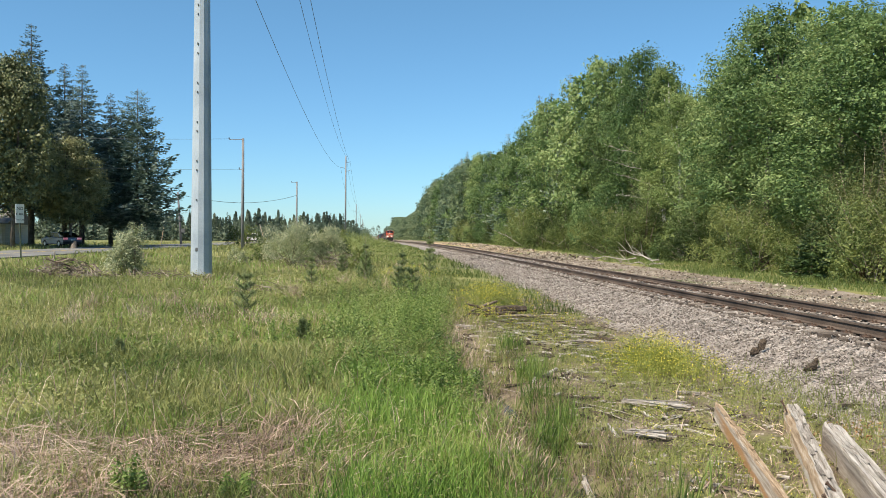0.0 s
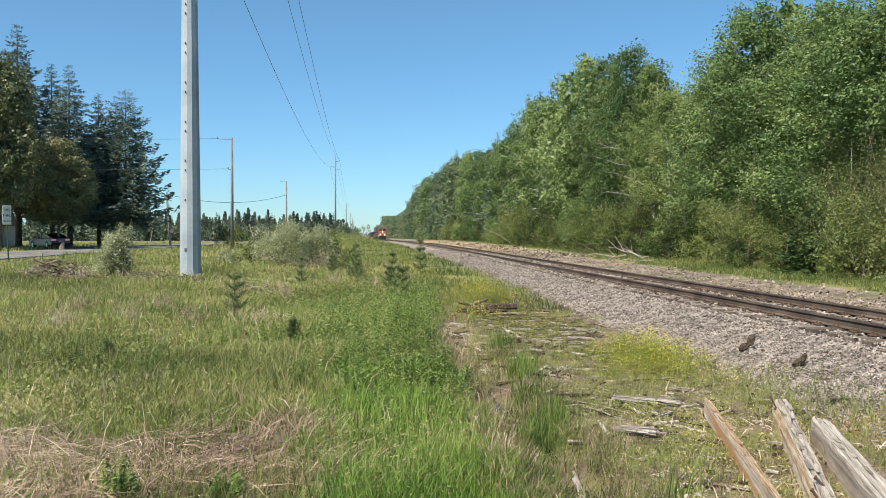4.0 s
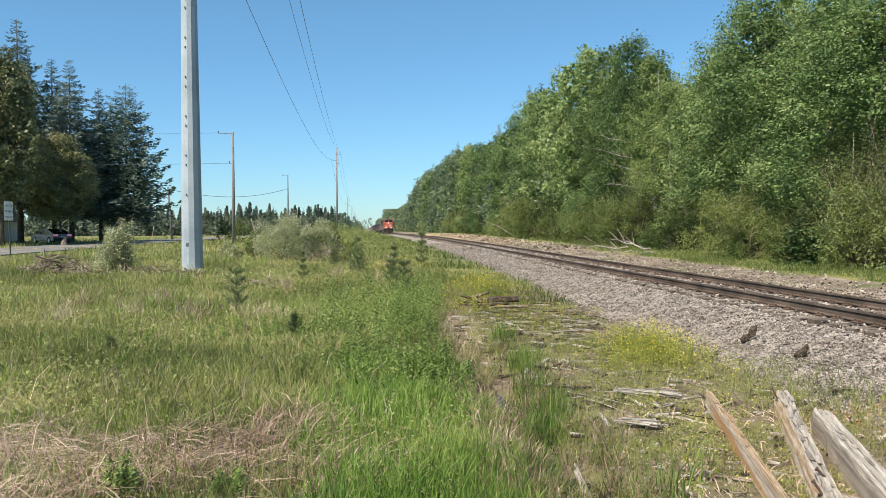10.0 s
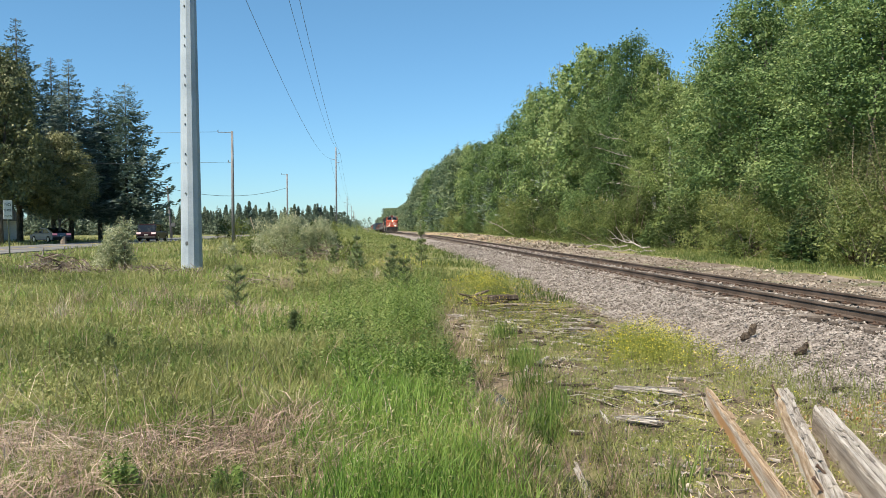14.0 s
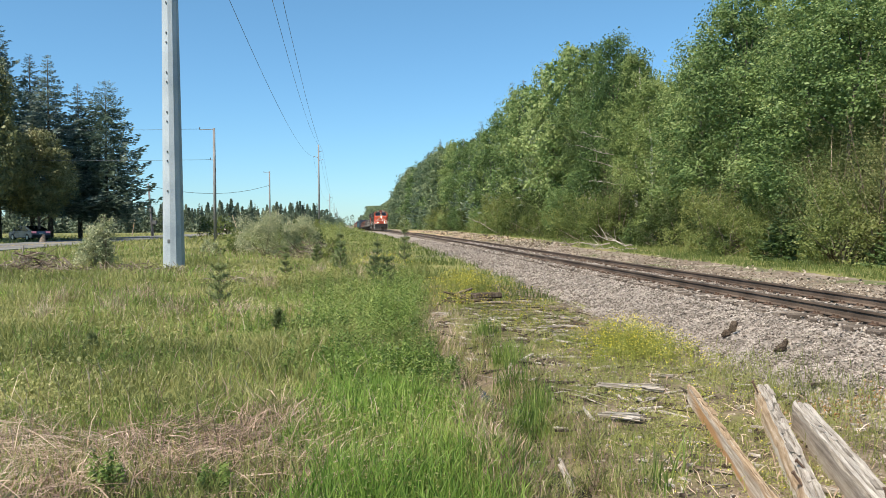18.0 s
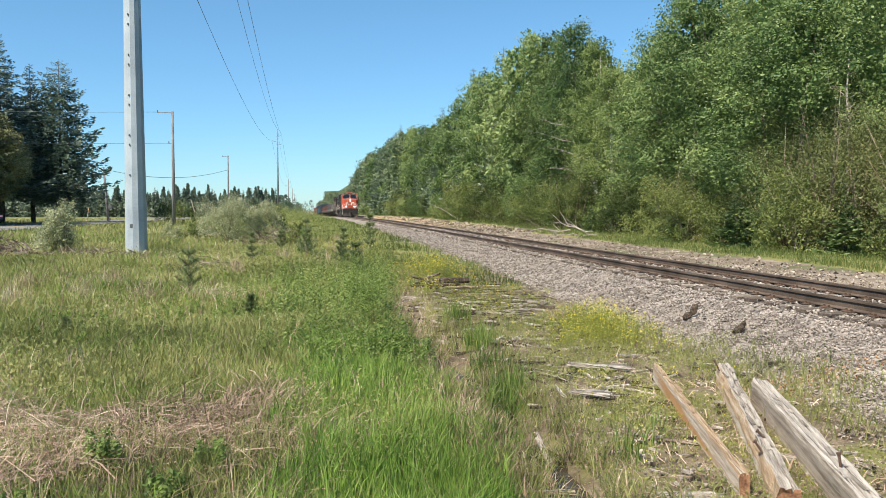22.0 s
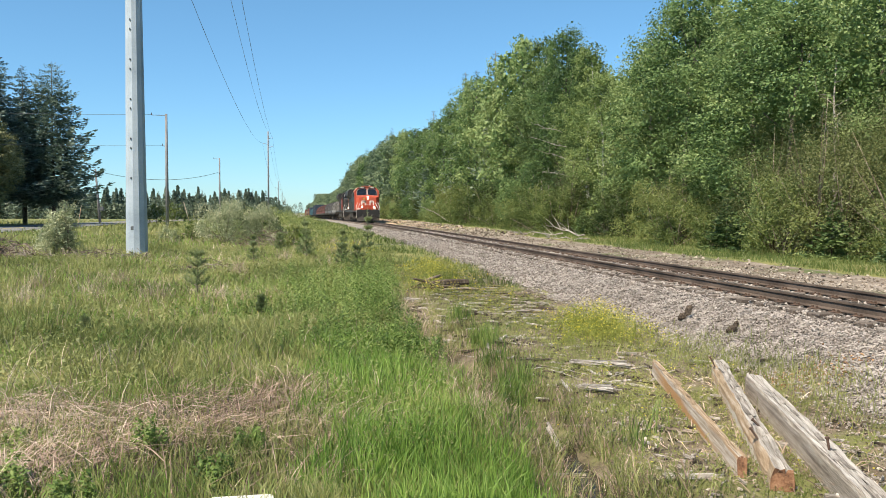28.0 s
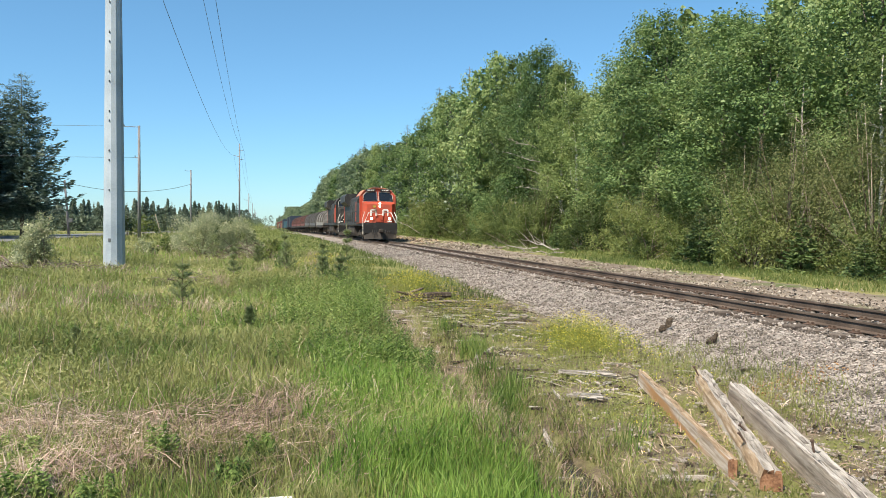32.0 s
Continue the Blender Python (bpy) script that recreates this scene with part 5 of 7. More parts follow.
for kind in ("cp", "cg", "cg", "cm", "cm", "cm", "cm", "bn", "bn", "bb", "bb", "bn", "ct", "cr", "tg", "td", "ct", "cr", "tg"):
    if kind in cars:
        ob = copy_thing(cars[kind], Matrix.Identity(4))
    else:
        ob = cars[kind] = MAKE[kind][1]()
    couple(ob, MAKE[kind][0])


# ---- road vehicles ----
M["suvpaint"] = paint("suvpaint", (0.028, 0.009, 0.011), 0.3, amount=(0.8, 0.95))
M["whitepaint"] = paint("whitepaint", (0.75, 0.75, 0.74), 0.3, amount=(0.8, 0.95))
M["silverpaint"] = paint("silverpaint", (0.24, 0.24, 0.28), 0.25, metal=0.5, amount=(0.8, 0.95))
M["tyre"] = material("tyre", ((0.015, 0.015, 0.015), (0.03, 0.03, 0.03)), 0.9)
M["chrome"] = material("chrome", ((0.5, 0.5, 0.5), (0.65, 0.65, 0.65)), 0.3, 0.9, bump=0)


def road_car(paint_key, label, length, width, height, suv=True, name="car"):
    """Heads towards +y; the middle of its length at the origin."""
    ob = thing(name, Matrix.Identity(4), label, "car")
    h, w, L = height, width / 2, length / 2
    low = [(-L, 0.35), (-L - 0.03, 0.75), (-L + 0.05, 0.98 if suv else 0.95), (L - 1.2, 0.98), (L - 0.1, 0.82), (L, 0.55), (L - 0.1, 0.28), (-L + 0.1, 0.28)]
    bm = prism(low, -w, w)
    bmesh.ops.bevel(bm, geom=bm.edges[:], offset=0.05, segments=1, affect="EDGES")
    part("body", bm, M[paint_key], ob)
    top = [(-L + 0.12, 0.96), (-L + (0.35 if suv else 1.15), h - 0.08), (-L + (0.8 if suv else 1.7), h), (L - 2.1, h), (L - 1.75, h - 0.1), (L - 1.05, 0.98)]
    part("cabin", prism(top, -w + 0.14, w - 0.14), M["glass"], ob, "dark tinted windows")
    part("roof", prism([(-L + (0.4 if suv else 1.3), h - 0.05), (-L + (0.8 if suv else 1.8), h + 0.015), (L - 2.1, h + 0.015), (L - 1.8, h - 0.06)], -w + 0.13, w - 0.13), M[paint_key], ob)
    for sx in (-1, 1):
        part("pillar", prism([(-L + 0.15, 0.98), (-L + 0.4, h - 0.05), (-L + 0.6, h - 0.05), (-L + 0.42, 0.98)] if suv else [(-L + 0.3, 0.97), (-L + 1.3, h - 0.05), (-L + 1.5, h - 0.05), (-L + 0.9, 0.97)], sx * (w - 0.13) - 0.012, sx * (w - 0.13) + 0.012), M[paint_key], ob)
        part("pillar", prism([(-0.1, 0.98), (-0.1, h - 0.03), (0.0, h - 0.03), (0.0, 0.98)], sx * (w - 0.13) - 0.012, sx * (w - 0.13) + 0.012), M[paint_key], ob)
        part("tail_light", box((sx * (w - 0.25) - 0.22, -L - 0.06, 0.74), (sx * (w - 0.25) + 0.2, -L + 0.06, 0.92), 0.015), M["taillamp"], ob, "red tail light")
        for y in (-L + 0.85, L - 0.9):
            t = part("tyre", tube([(sx * (w - 0.22), y, 0.34), (sx * (w + 0.01), y, 0.34)], 0.34, 18), M["tyre"], ob)
            part("rim", tube([(sx * (w + 0.005), y, 0.34), (sx * (w + 0.02), y, 0.34)], 0.2, 10), M["chrome"], t)
        part("mirror", box((sx * (w + 0.09) - 0.1, L - 1.55, 0.95), (sx * (w + 0.09) + 0.1, L - 1.45, 1.1), 0.02), M[paint_key], ob)
    part("bumper", box((-w + 0.05, -L - 0.08, 0.35), (w - 0.05, -L + 0.1, 0.56), 0.03), M["black"], ob)
    part("plate", box((-0.17, -L - 0.075, 0.62), (0.17, -L - 0.03, 0.75), 0.005), M["white"], ob, "pale number plate")
    return ob


suv = road_car("suvpaint", "dark maroon SUV driving away with red tail lights", 4.8, 1.92, 1.72)
white_car = road_car("whitepaint", "white SUV driving away along the road", 4.6, 1.85, 1.65)
sedan = road_car("silverpaint", "silver sedan parked on the lawn by the house", 4.7, 1.8, 1.42, False)
sedan.matrix_basis = pose(-30.9, 80, ground_z(-30.9, 80), 0, 0, 46)


def lane(base, y, dz=0.06):
    return base + PHI * y, lerp(y, (0, 40, 90, 160, 340, 600), (0.75, 0.78, 0.8, 0.6, -0.4, -1.5)) + dz


# ---- sleepers, plates ----
bm = box((-1.3, -0.115, -0.16), (1.3, 0.115, 0.0), 0.012)
tie_mesh = bpy.data.meshes.new("sleeper")
bm.to_mesh(tie_mesh)
bm.free()
tie_mesh.materials.append(M["tie"])
bm = box((-0.17, -0.095, 0.0), (0.17, 0.095, 0.014), 0.003)
for sx in (-1, 1):
    for sy in (-1, 1):
        add_box(bm, (sx * 0.095 - 0.014, sy * 0.06 - 0.012, 0.01), (sx * 0.095 + 0.014, sy * 0.06 + 0.012, 0.05))
plate_mesh = bpy.data.meshes.new("tie_plate")
bm.to_mesh(plate_mesh)
bm.free()
plate_mesh.materials.append(M["rust"])
TR = random.Random(3)
y = TIE_FROM
while y < TIE_TO:
    t = new("sleeper", tie_mesh)
    t.parent = railway
    top = rail_z(y) - 0.172 - 0.014
    t.matrix_basis = pose(track_x(y) + TR.uniform(-0.05, 0.05), y + TR.uniform(-0.03, 0.03), top + TR.uniform(-0.012, 0), 0, TR.uniform(-0.6, 0.6), TR.uniform(-1.5, 1.5))
    if y < 42:
        for u in (-0.7525, 0.7525):
            pl = new("tie_plate", plate_mesh)
            pl.parent = railway
            pl.matrix_basis = pose(track_x(y) + u, y, top)
    y += TIE_STEP + TR.uniform(-0.03, 0.03)
vs, fs = [], []
while y < 420:
    top = rail_z(y) - 0.19
    k = len(vs)
    for dx, dy, dz in ((-1.3, -0.11, 0), (1.3, -0.11, 0), (1.3, 0.11, 0), (-1.3, 0.11, 0), (-1.3, -0.11, -0.16), (1.3, -0.11, -0.16)):
        vs.append((track_x(y) + dx, y + dy, top + dz))
    fs += [(k, k + 1, k + 2, k + 3), (k, k + 4, k + 5, k + 1)]
    y += TIE_STEP
tagged(mesh_ob("far_sleepers", vs, fs, M["tie"], railway), "weathered wooden sleepers far along the track", kind="stuff")


# ---- ballast and loose stones ----
def stones(name, x, y, r, mat, label, sink=0.35, flat=0.75, parent=None):
    n = len(x)
    base = np.array([[1, 0, 0], [-1, 0, 0], [0, 1, 0], [0, -1, 0], [0, 0, 1], [0, 0, -1], [0.62, 0.62, 0.5], [-0.62, 0.6, 0.45], [0.6, -0.62, 0.5], [-0.6, -0.62, 0.45]])
    tri = np.array([[4, 6, 7], [4, 8, 6], [4, 7, 9], [4, 9, 8], [0, 6, 8], [1, 9, 7], [2, 7, 6], [3, 8, 9], [0, 2, 6], [2, 1, 7], [1, 3, 9], [3, 0, 8]])
    v = base[None] * rng.uniform(0.62, 1.2, (n, 10, 1)) * rng.uniform(0.65, 1.3, (n, 1, 3))
    q = rng.normal(size=(n, 4))
    q /= np.linalg.norm(q, axis=1, keepdims=True)
    a, b, c, d = q.T
    rot = np.stack((1 - 2 * (c * c + d * d), 2 * (b * c - d * a), 2 * (b * d + c * a), 2 * (b * c + d * a), 1 - 2 * (b * b + d * d), 2 * (c * d - b * a), 2 * (b * d - c * a), 2 * (c * d + b * a), 1 - 2 * (b * b + c * c)), 1).reshape(n, 3, 3)
    v = np.einsum("nij,nkj->nki", rot, v) * np.array([1, 1, flat])
    z = ground_np(x, y) + r * (flat - sink)
    v = v * r[:, None, None] + np.stack((x, y, z), 1)[:, None, :]
    f = (np.arange(n)[:, None, None] * 10 + tri[None]).reshape(-1, 3)
    return tagged(mesh_ob(name, v.reshape(-1, 3), f, mat, parent), label, "gravel", kind="stuff")


def along(n, y0, y1, power=1.25):
    """Distances that thin out with depth."""
    k = rng.uniform(0, 1, n)
    p = 1 - power
    return (y0 ** p + k * (y1 ** p - y0 ** p)) ** (1 / p)


n = 52000
ya = along(n, 3.2, 75)
ua = rng.uniform(-3.45, -1.15, n) + rng.normal(0, 0.1, n) - 0.7 * (rng.uniform(0, 1, n) > 0.95)
ra = rng.uniform(0.014, 0.030, n) * np.interp(ya, (3, 15, 40, 75), (1, 1.1, 1.6, 2.4))
stones("ballast", 9.13 + PHI * ya + ua, ya, ra, M["stone"], "pale grey crushed stone ballast beside the rails")
n = 17000
ya = along(n, 3.2, 60)
ua = rng.uniform(-1.3, 1.35, n)
stones("ballast", 9.13 + PHI * ya + ua, ya, rng.uniform(0.02, 0.042, n) * np.interp(ya, (3, 15, 60), (1, 1.15, 2.2)), M["stone"], "grey crushed stone between the sleepers", -0.7)
n = 11000
ya = along(n, 5, 90)
ua = 1.3 + np.abs(rng.normal(0, 1.2, n))
stones("ballast", 9.13 + PHI * ya + ua, ya, rng.uniform(0.012, 0.034, n) * np.interp(ya, (3, 15, 90), (1, 1.2, 2.8)), M["stonetan"], "tan stones on the far shoulder of the track")
n = 6500
ya = along(n, 4.5, 30)
xa = rng.uniform(2.4, 6.0, n) ** 1.0 + rng.normal(0, 0.2, n)
stones("loose_stones", xa, ya, rng.uniform(0.006, 0.024, n) * np.where(rng.uniform(size=n) > 0.985, 1.8, 1), M["stonetan"], "scattered small stones on damp earth")
n = 500
ya = along(n, 14, 70, 1.1)
ua = 4.0 + rng.normal(0, 0.6, n)
stones("loose_stones", 9.13 + PHI * ya + ua, ya, rng.uniform(0.025, 0.07, n), M["stonetan"], "pale stones along the grass verge")


M["ironsoil"] = material("ironsoil", ((0.13, 0.065, 0.03), (0.28, 0.145, 0.06), (0.40, 0.25, 0.13)), 0.95, scale=4, fine=30, island=0.9)
n = 900
stones("loose_stones", rng.normal(5.95, 0.4, n), rng.normal(8.7, 0.28, n), rng.uniform(0.008, 0.026, n), M["ironsoil"], "rust-stained stones at the foot of the ballast")

# ---- grass and herbs ----
EYE = np.array([0.0, 0.0])


def sector(n, r0, r1, a0, a1, power=1.35):
    """Points round the standing place, denser nearby; angles clockwise from +y in degrees."""
    r = along(n, r0, r1, power)
    a = np.radians(rng.uniform(a0, a1, n))
    return r * np.sin(a), r * np.cos(a), r


def wob(x, y, s, seed=0.0):
    return (np.sin(x * s + 1.3 * np.sin(y * s * 0.7 + seed) + seed) + np.sin(y * s * 1.1 - 0.8 * np.sin(x * s * 0.9) + 2 * seed)) * 0.5


PUDDLES = ((2.15, 6.45, 0.15, 0.55), (1.9, 9.9, 0.16, 0.5), (1.95, 11.4, 0.14, 0.5), (1.9, 15.6, 0.15, 0.6))


def grass(name, x, y, h, w, lean, mat, label, bend=0.6):
    wet = np.zeros(len(x), bool)
    for px, py, rx, ry in PUDDLES:
        wet |= ((x - px) / rx) ** 2 + ((y - py) / ry) ** 2 < 1
    x, y, h, w, lean = (v[~wet] for v in (x, y, h, w, lean))
    p = np.stack((x, y, ground_np(x, y) - 0.01), 1)
    v, f = blades(p, h, w, lean, bend)
    return tagged(mesh_ob(name, v, f, mat), label, "grass", kind="stuff")


def straw_patch(x, y):
    return (x < -0.15 + 0.35 * np.sin(y * 2.1)) & (y < 9.0 + 0.8 * wob(x, 0 * y, 1.7, 2) + 0.4 * np.sin(x * 5)) & (y > 3)


def lush_patch(x, y):
    return (x > -0.35 - 0.02 * (y - 7) + 0.25 * np.sin(y * 3)) & (x < 1.5 + 0.12 * np.sin(y * 2)) & (y < 12.5)


# meadow: green, olive and tan blades
x, y, r = sector(205000, 5.0, 60, -42, 12)
ok = (x < 1.55 + np.where(y > 20, np.abs(rng.normal(0, 1.0, len(x))), 0)) & (~straw_patch(x, y) | (rng.uniform(size=len(x)) < 0.22)) & ~((x < -18.5) & (y > 0)) & (~lush_patch(x, y) | (rng.uniform(size=len(x)) < 0.15)) & (np.hypot(x - MX, y - MY) > 0.5)
x, y, r = x[ok], y[ok], r[ok]
tall = 0.09 + 0.10 * (wob(x, y, 0.8, 1) + 1) + 0.05 * (wob(x, y, 2.6, 3) + 1)
pick = wob(x, y, 0.55, 4) + 0.7 * wob(x, y, 1.7, 5) + rng.normal(0, 0.5, len(x))
pick = np.where(y < 6.4, np.minimum(pick, 1.1), pick)
wd = 0.0026 + 0.00026 * r
for mask, mat, hh, ln, lab in ((pick < 0.6, "meadow", 1.0, 0.8, "olive-green meadow grass"), ((pick >= 0.6) & (pick < 1.2), "grass", 0.95, 0.7, "fresh green meadow grass"), (pick >= 1.2, "straw", 1.1, 1.0, "dry tan grass stalks in the meadow")):
    k = mask
    grass("meadow_grass", x[k], y[k], tall[k] * hh * rng.uniform(0.6, 1.35, k.sum()), wd[k] * (0.65 if mat == "straw" else 1), np.full(k.sum(), ln), M[mat], lab)
# lush tall grass
n = 32000
x, y = rng.uniform(-1.2, 1.8, n), along(n, 4.6, 13.5, 1.1)
ok = lush_patch(x, y) & (rng.uniform(size=n) < 0.62 + 0.4 * wob(x, y, 3.1, 6))
x, y = x[ok], y[ok]
grass("tall_grass", x, y, rng.uniform(0.16, 0.46, len(x)) * np.interp(x, (-1, 0, 1, 1.7), (0.8, 1, 1, 0.7)) * (1 + 0.3 * wob(x, y, 2.3, 2)), rng.uniform(0.0032, 0.0068, len(x)), rng.choice([0.3, 0.5, 0.9], len(x)), M["lush"], "lush bright green grass beside the ditch")
# flattened dry grass
n = 4500
x, y = rng.uniform(-6.5, 0.3, n), along(n, 4.4, 10.2, 1.1)
ok = straw_patch(x, y) & (rng.uniform(size=n) < np.interp(y, (5.7, 6.8), (0.0, 1)))
x, y = x[ok], y[ok]
grass("dry_grass", x, y, rng.uniform(0.08, 0.32, len(x)), rng.uniform(0.0022, 0.0045, len(x)), rng.choice([0.7, 1.1, 1.5], len(x)), M["straw"], "flattened dry tan grass", 1.6)
def lying(name, x, y, z, L, w, mat, label):
    """Stalks that lie about, nearly level."""
    n = len(x)
    a, e = 2.6 * wob(x, y, 1.3, 3) + rng.normal(0, 0.8, n), rng.normal(0.08, 0.25, n)
    d = np.stack((np.cos(a) * np.cos(e), np.sin(a) * np.cos(e), np.sin(e)), 1) * L[:, None]
    side = np.stack((-np.sin(a), np.cos(a), rng.normal(0, 0.3, n)), 1) * w[:, None]
    p = np.stack((x, y, ground_np(x, y) + z), 1)
    mid = p + d * 0.5 + np.array([0, 0, 1.0]) * (L * rng.uniform(0.02, 0.14, n))[:, None]
    v = np.stack((p - side, p + side, mid + side, mid - side, p + d), 1).reshape(-1, 3)
    k = np.arange(n)[:, None] * 5
    return tagged(mesh_ob(name, v, (k + np.array([0, 1, 2, 3])).tolist() + (k + np.array([3, 2, 4])).tolist(), mat), label, "grass", kind="stuff")


n = 27000
x, y = rng.uniform(-6.5, 0.5, n), along(n, 4.4, 10.4, 1.1)
ok = straw_patch(x - 0.25, y - 0.3) & (wob(x, y, 1.9, 8) + rng.normal(0, 0.3, n) > np.interp(y, (5, 6.4), (0.9, -0.45)) + np.interp(x, (-3.2, -1.6), (0.35, 0))) & (y > 5.5)
x, y = x[ok], y[ok]
lying("fallen_stalks", x, y, rng.uniform(0.01, 0.16, len(x)), rng.uniform(0.12, 0.6, len(x)), rng.uniform(0.0018, 0.0042, len(x)), M["straw"], "tangle of fallen tan grass stalks")
n = 3000
x, y = rng.uniform(1.3, 6.0, n), along(n, 4.6, 24, 1.2)
lying("fallen_stalks", x, y, rng.uniform(0.0, 0.03, n), rng.uniform(0.05, 0.28, n), rng.uniform(0.002, 0.005, n), M["straw"], "dead stalks and chips littering the damp earth")
n = 3800
x, y = rng.uniform(-6.5, 0.3, n), along(n, 4.6, 10.4, 1.1)
ok = straw_patch(x, y) & (wob(x, y, 2.2, 1) > np.interp(y, (5, 6.6), (-0.5, 0.1)))
x, y = x[ok], y[ok]
grass("tall_grass", x, y, rng.uniform(0.12, 0.38, len(x)), rng.uniform(0.004, 0.007, len(x)), np.full(len(x), 0.6), M["meadow"], "green shoots among the dry grass")
# long pale stalks
x, y, r = sector(1500, 7.6, 34, -38, 6, 1.2)
ok = x < 1.3
grass("dry_stalks", x[ok], y[ok], rng.uniform(0.25, 0.62, ok.sum()), rng.uniform(0.0022, 0.0042, ok.sum()) + 0.00012 * r[ok], np.full(ok.sum(), 1.0), M["straw"], "long pale dead grass stalks")
# fans of pale old grass standing in the meadow
for cx, cy in ((-6.4, 17.9), (-7.0, 20.7), (-5.3, 19.0), (-5.2, 21.3), (-3.8, 18.2), (1.0, 40.8), (0.2, 26.0), (-1.2, 29.0), (0.8, 33.0), (-0.6, 36.0), (1.5, 30.0), (-2.4, 24.0)):
    n = 110
    grass("dry_tuft", rng.normal(cx, 0.16, n), rng.normal(cy, 0.3, n), rng.uniform(0.3, 0.75, n), np.full(n, 0.0032), np.full(n, 0.85), M["straw"], "fan of pale old grass in the meadow", 0.9)
# dry fringe along the ditch
n = 2000
y = along(n, 6.5, 22, 1.15)
x = 1.5 + rng.normal(0, 0.16, n)
grass("dry_grass", x, y, rng.uniform(0.12, 0.45, n), rng.uniform(0.003, 0.005, n), np.full(n, 1.1), M["straw"], "dry tan grass fringing the ditch", 1.2)
# sparse growth between the ditch and the ballast
n = 30000
y = along(n, 4.6, 36, 1.2)
x = rng.uniform(2.3, 5.6, n)
ok = (wob(x, y, 1.9, 2) + 0.5 * wob(x, y, 5.0, 1) + rng.normal(0, 0.3, n) > -0.05) & (x - (9.13 + PHI * y) < -3.7)
x, y = x[ok], y[ok]
grass("sparse_grass", x, y, rng.uniform(0.04, 0.17, len(x)) * np.interp(y, (6, 12), (0.6, 1)), rng.uniform(0.0022, 0.0048, len(x)) * np.interp(y, (5, 36), (1, 2.8)), np.full(len(x), 0.9), M["meadow"], "low sparse olive grass on damp earth")
# sedge clumps in the ditch
X_, Y_ = [], []
for cx, cy, k in ((2.0, 8.9, 260), (2.35, 9.6, 200), (2.5, 12.4, 240), (1.7, 7.2, 120), (2.6, 15.0, 160), (2.62, 6.6, 50), (3.1, 7.0, 22), (2.3, 11.0, 120)):
    X_.append(rng.normal(cx, 0.13, k)), Y_.append(rng.normal(cy, 0.2, k))
x, y = np.concatenate(X_), np.concatenate(Y_)
grass("sedge", x, y, rng.uniform(0.18, 0.5, len(x)), rng.uniform(0.004, 0.007, len(x)), np.full(len(x), 0.5), M["herb"], "green sedge clumps in the ditch")
n = 200
grass("sedge", rng.normal(2.1, 0.2, n), rng.normal(6.4, 0.6, n), rng.uniform(0.15, 0.42, n), rng.uniform(0.002, 0.004, n), np.full(n, 0.5), M["meadow"], "thin sedge standing in the ditch water")
# growth that leans over the water's edge
n = 7000
y = along(n, 4.8, 22, 1.1)
x = 2.02 + 0.1 * np.sin(y * 0.9) + rng.choice([-1, 1], n) * np.abs(rng.normal(0.36, 0.13, n))
ok = wob(x, y, 2.6, 4) + rng.normal(0, 0.4, n) > -0.25
x, y = x[ok], y[ok]
for mask, mat, lab in ((rng.uniform(size=len(x)) < 0.8, "meadow", "olive grass leaning over the ditch"), (rng.uniform(size=len(x)) < 0.25, "straw", "dead grass leaning over the ditch")):
    grass("ditch_grass", x[mask], y[mask], rng.uniform(0.08, 0.34, mask.sum()), rng.uniform(0.0022, 0.0042, mask.sum()), np.full(mask.sum(), 1.1), M[mat], lab, 1.0)
# verge beyond the track and lawn by the house
n = 26000
y = along(n, 8, 120, 1.15)
u = rng.uniform(4.4, 9.5, n)
ok = u > 4.9 + 0.5 * wob(y, y * 0.3, 0.9, 1) + np.interp(y, (45, 60, 130, 180), (0, 2.2, 1.6, 0))
y, u = y[ok], u[ok]
grass("verge_grass", 9.13 + PHI * y + u, y, rng.uniform(0.08, 0.27, len(y)), 0.0035 + 0.00025 * y, np.full(len(y), 0.7), M["verge"], "green grass verge along the wood")
x, y, r = sector(16000, 55, 150, -40, -2, 1.1)
ok = (x < 4) & ((x - PHI * y > -18.6) | (x - PHI * y < -26.8))
grass("meadow_grass", x[ok], y[ok], rng.uniform(0.15, 0.4, ok.sum()), np.full(ok.sum(), 0.03), np.full(ok.sum(), 0.7), M["meadow"], "distant meadow grass")


n = 15000
y = along(n, 20, 150, 1.1)
x = np.interp(rng.uniform(0, 1, n), (0, 1), (-4, 1)) * 1.0
u = rng.uniform(-10.5, -3.5, n)
x = 9.13 + PHI * y + u
ok = (wob(x, y, 0.7, 3) + rng.normal(0, 0.4, n) > -0.25) & (x > 1.0 + rng.normal(0, 0.5, n))
x, y = x[ok], y[ok]
grass("bank_grass", x, y, rng.uniform(0.1, 0.34, len(x)), 0.004 + 0.00028 * y, np.full(len(x), 0.8), M["verge"], "green grass on the low bank beside the ballast")


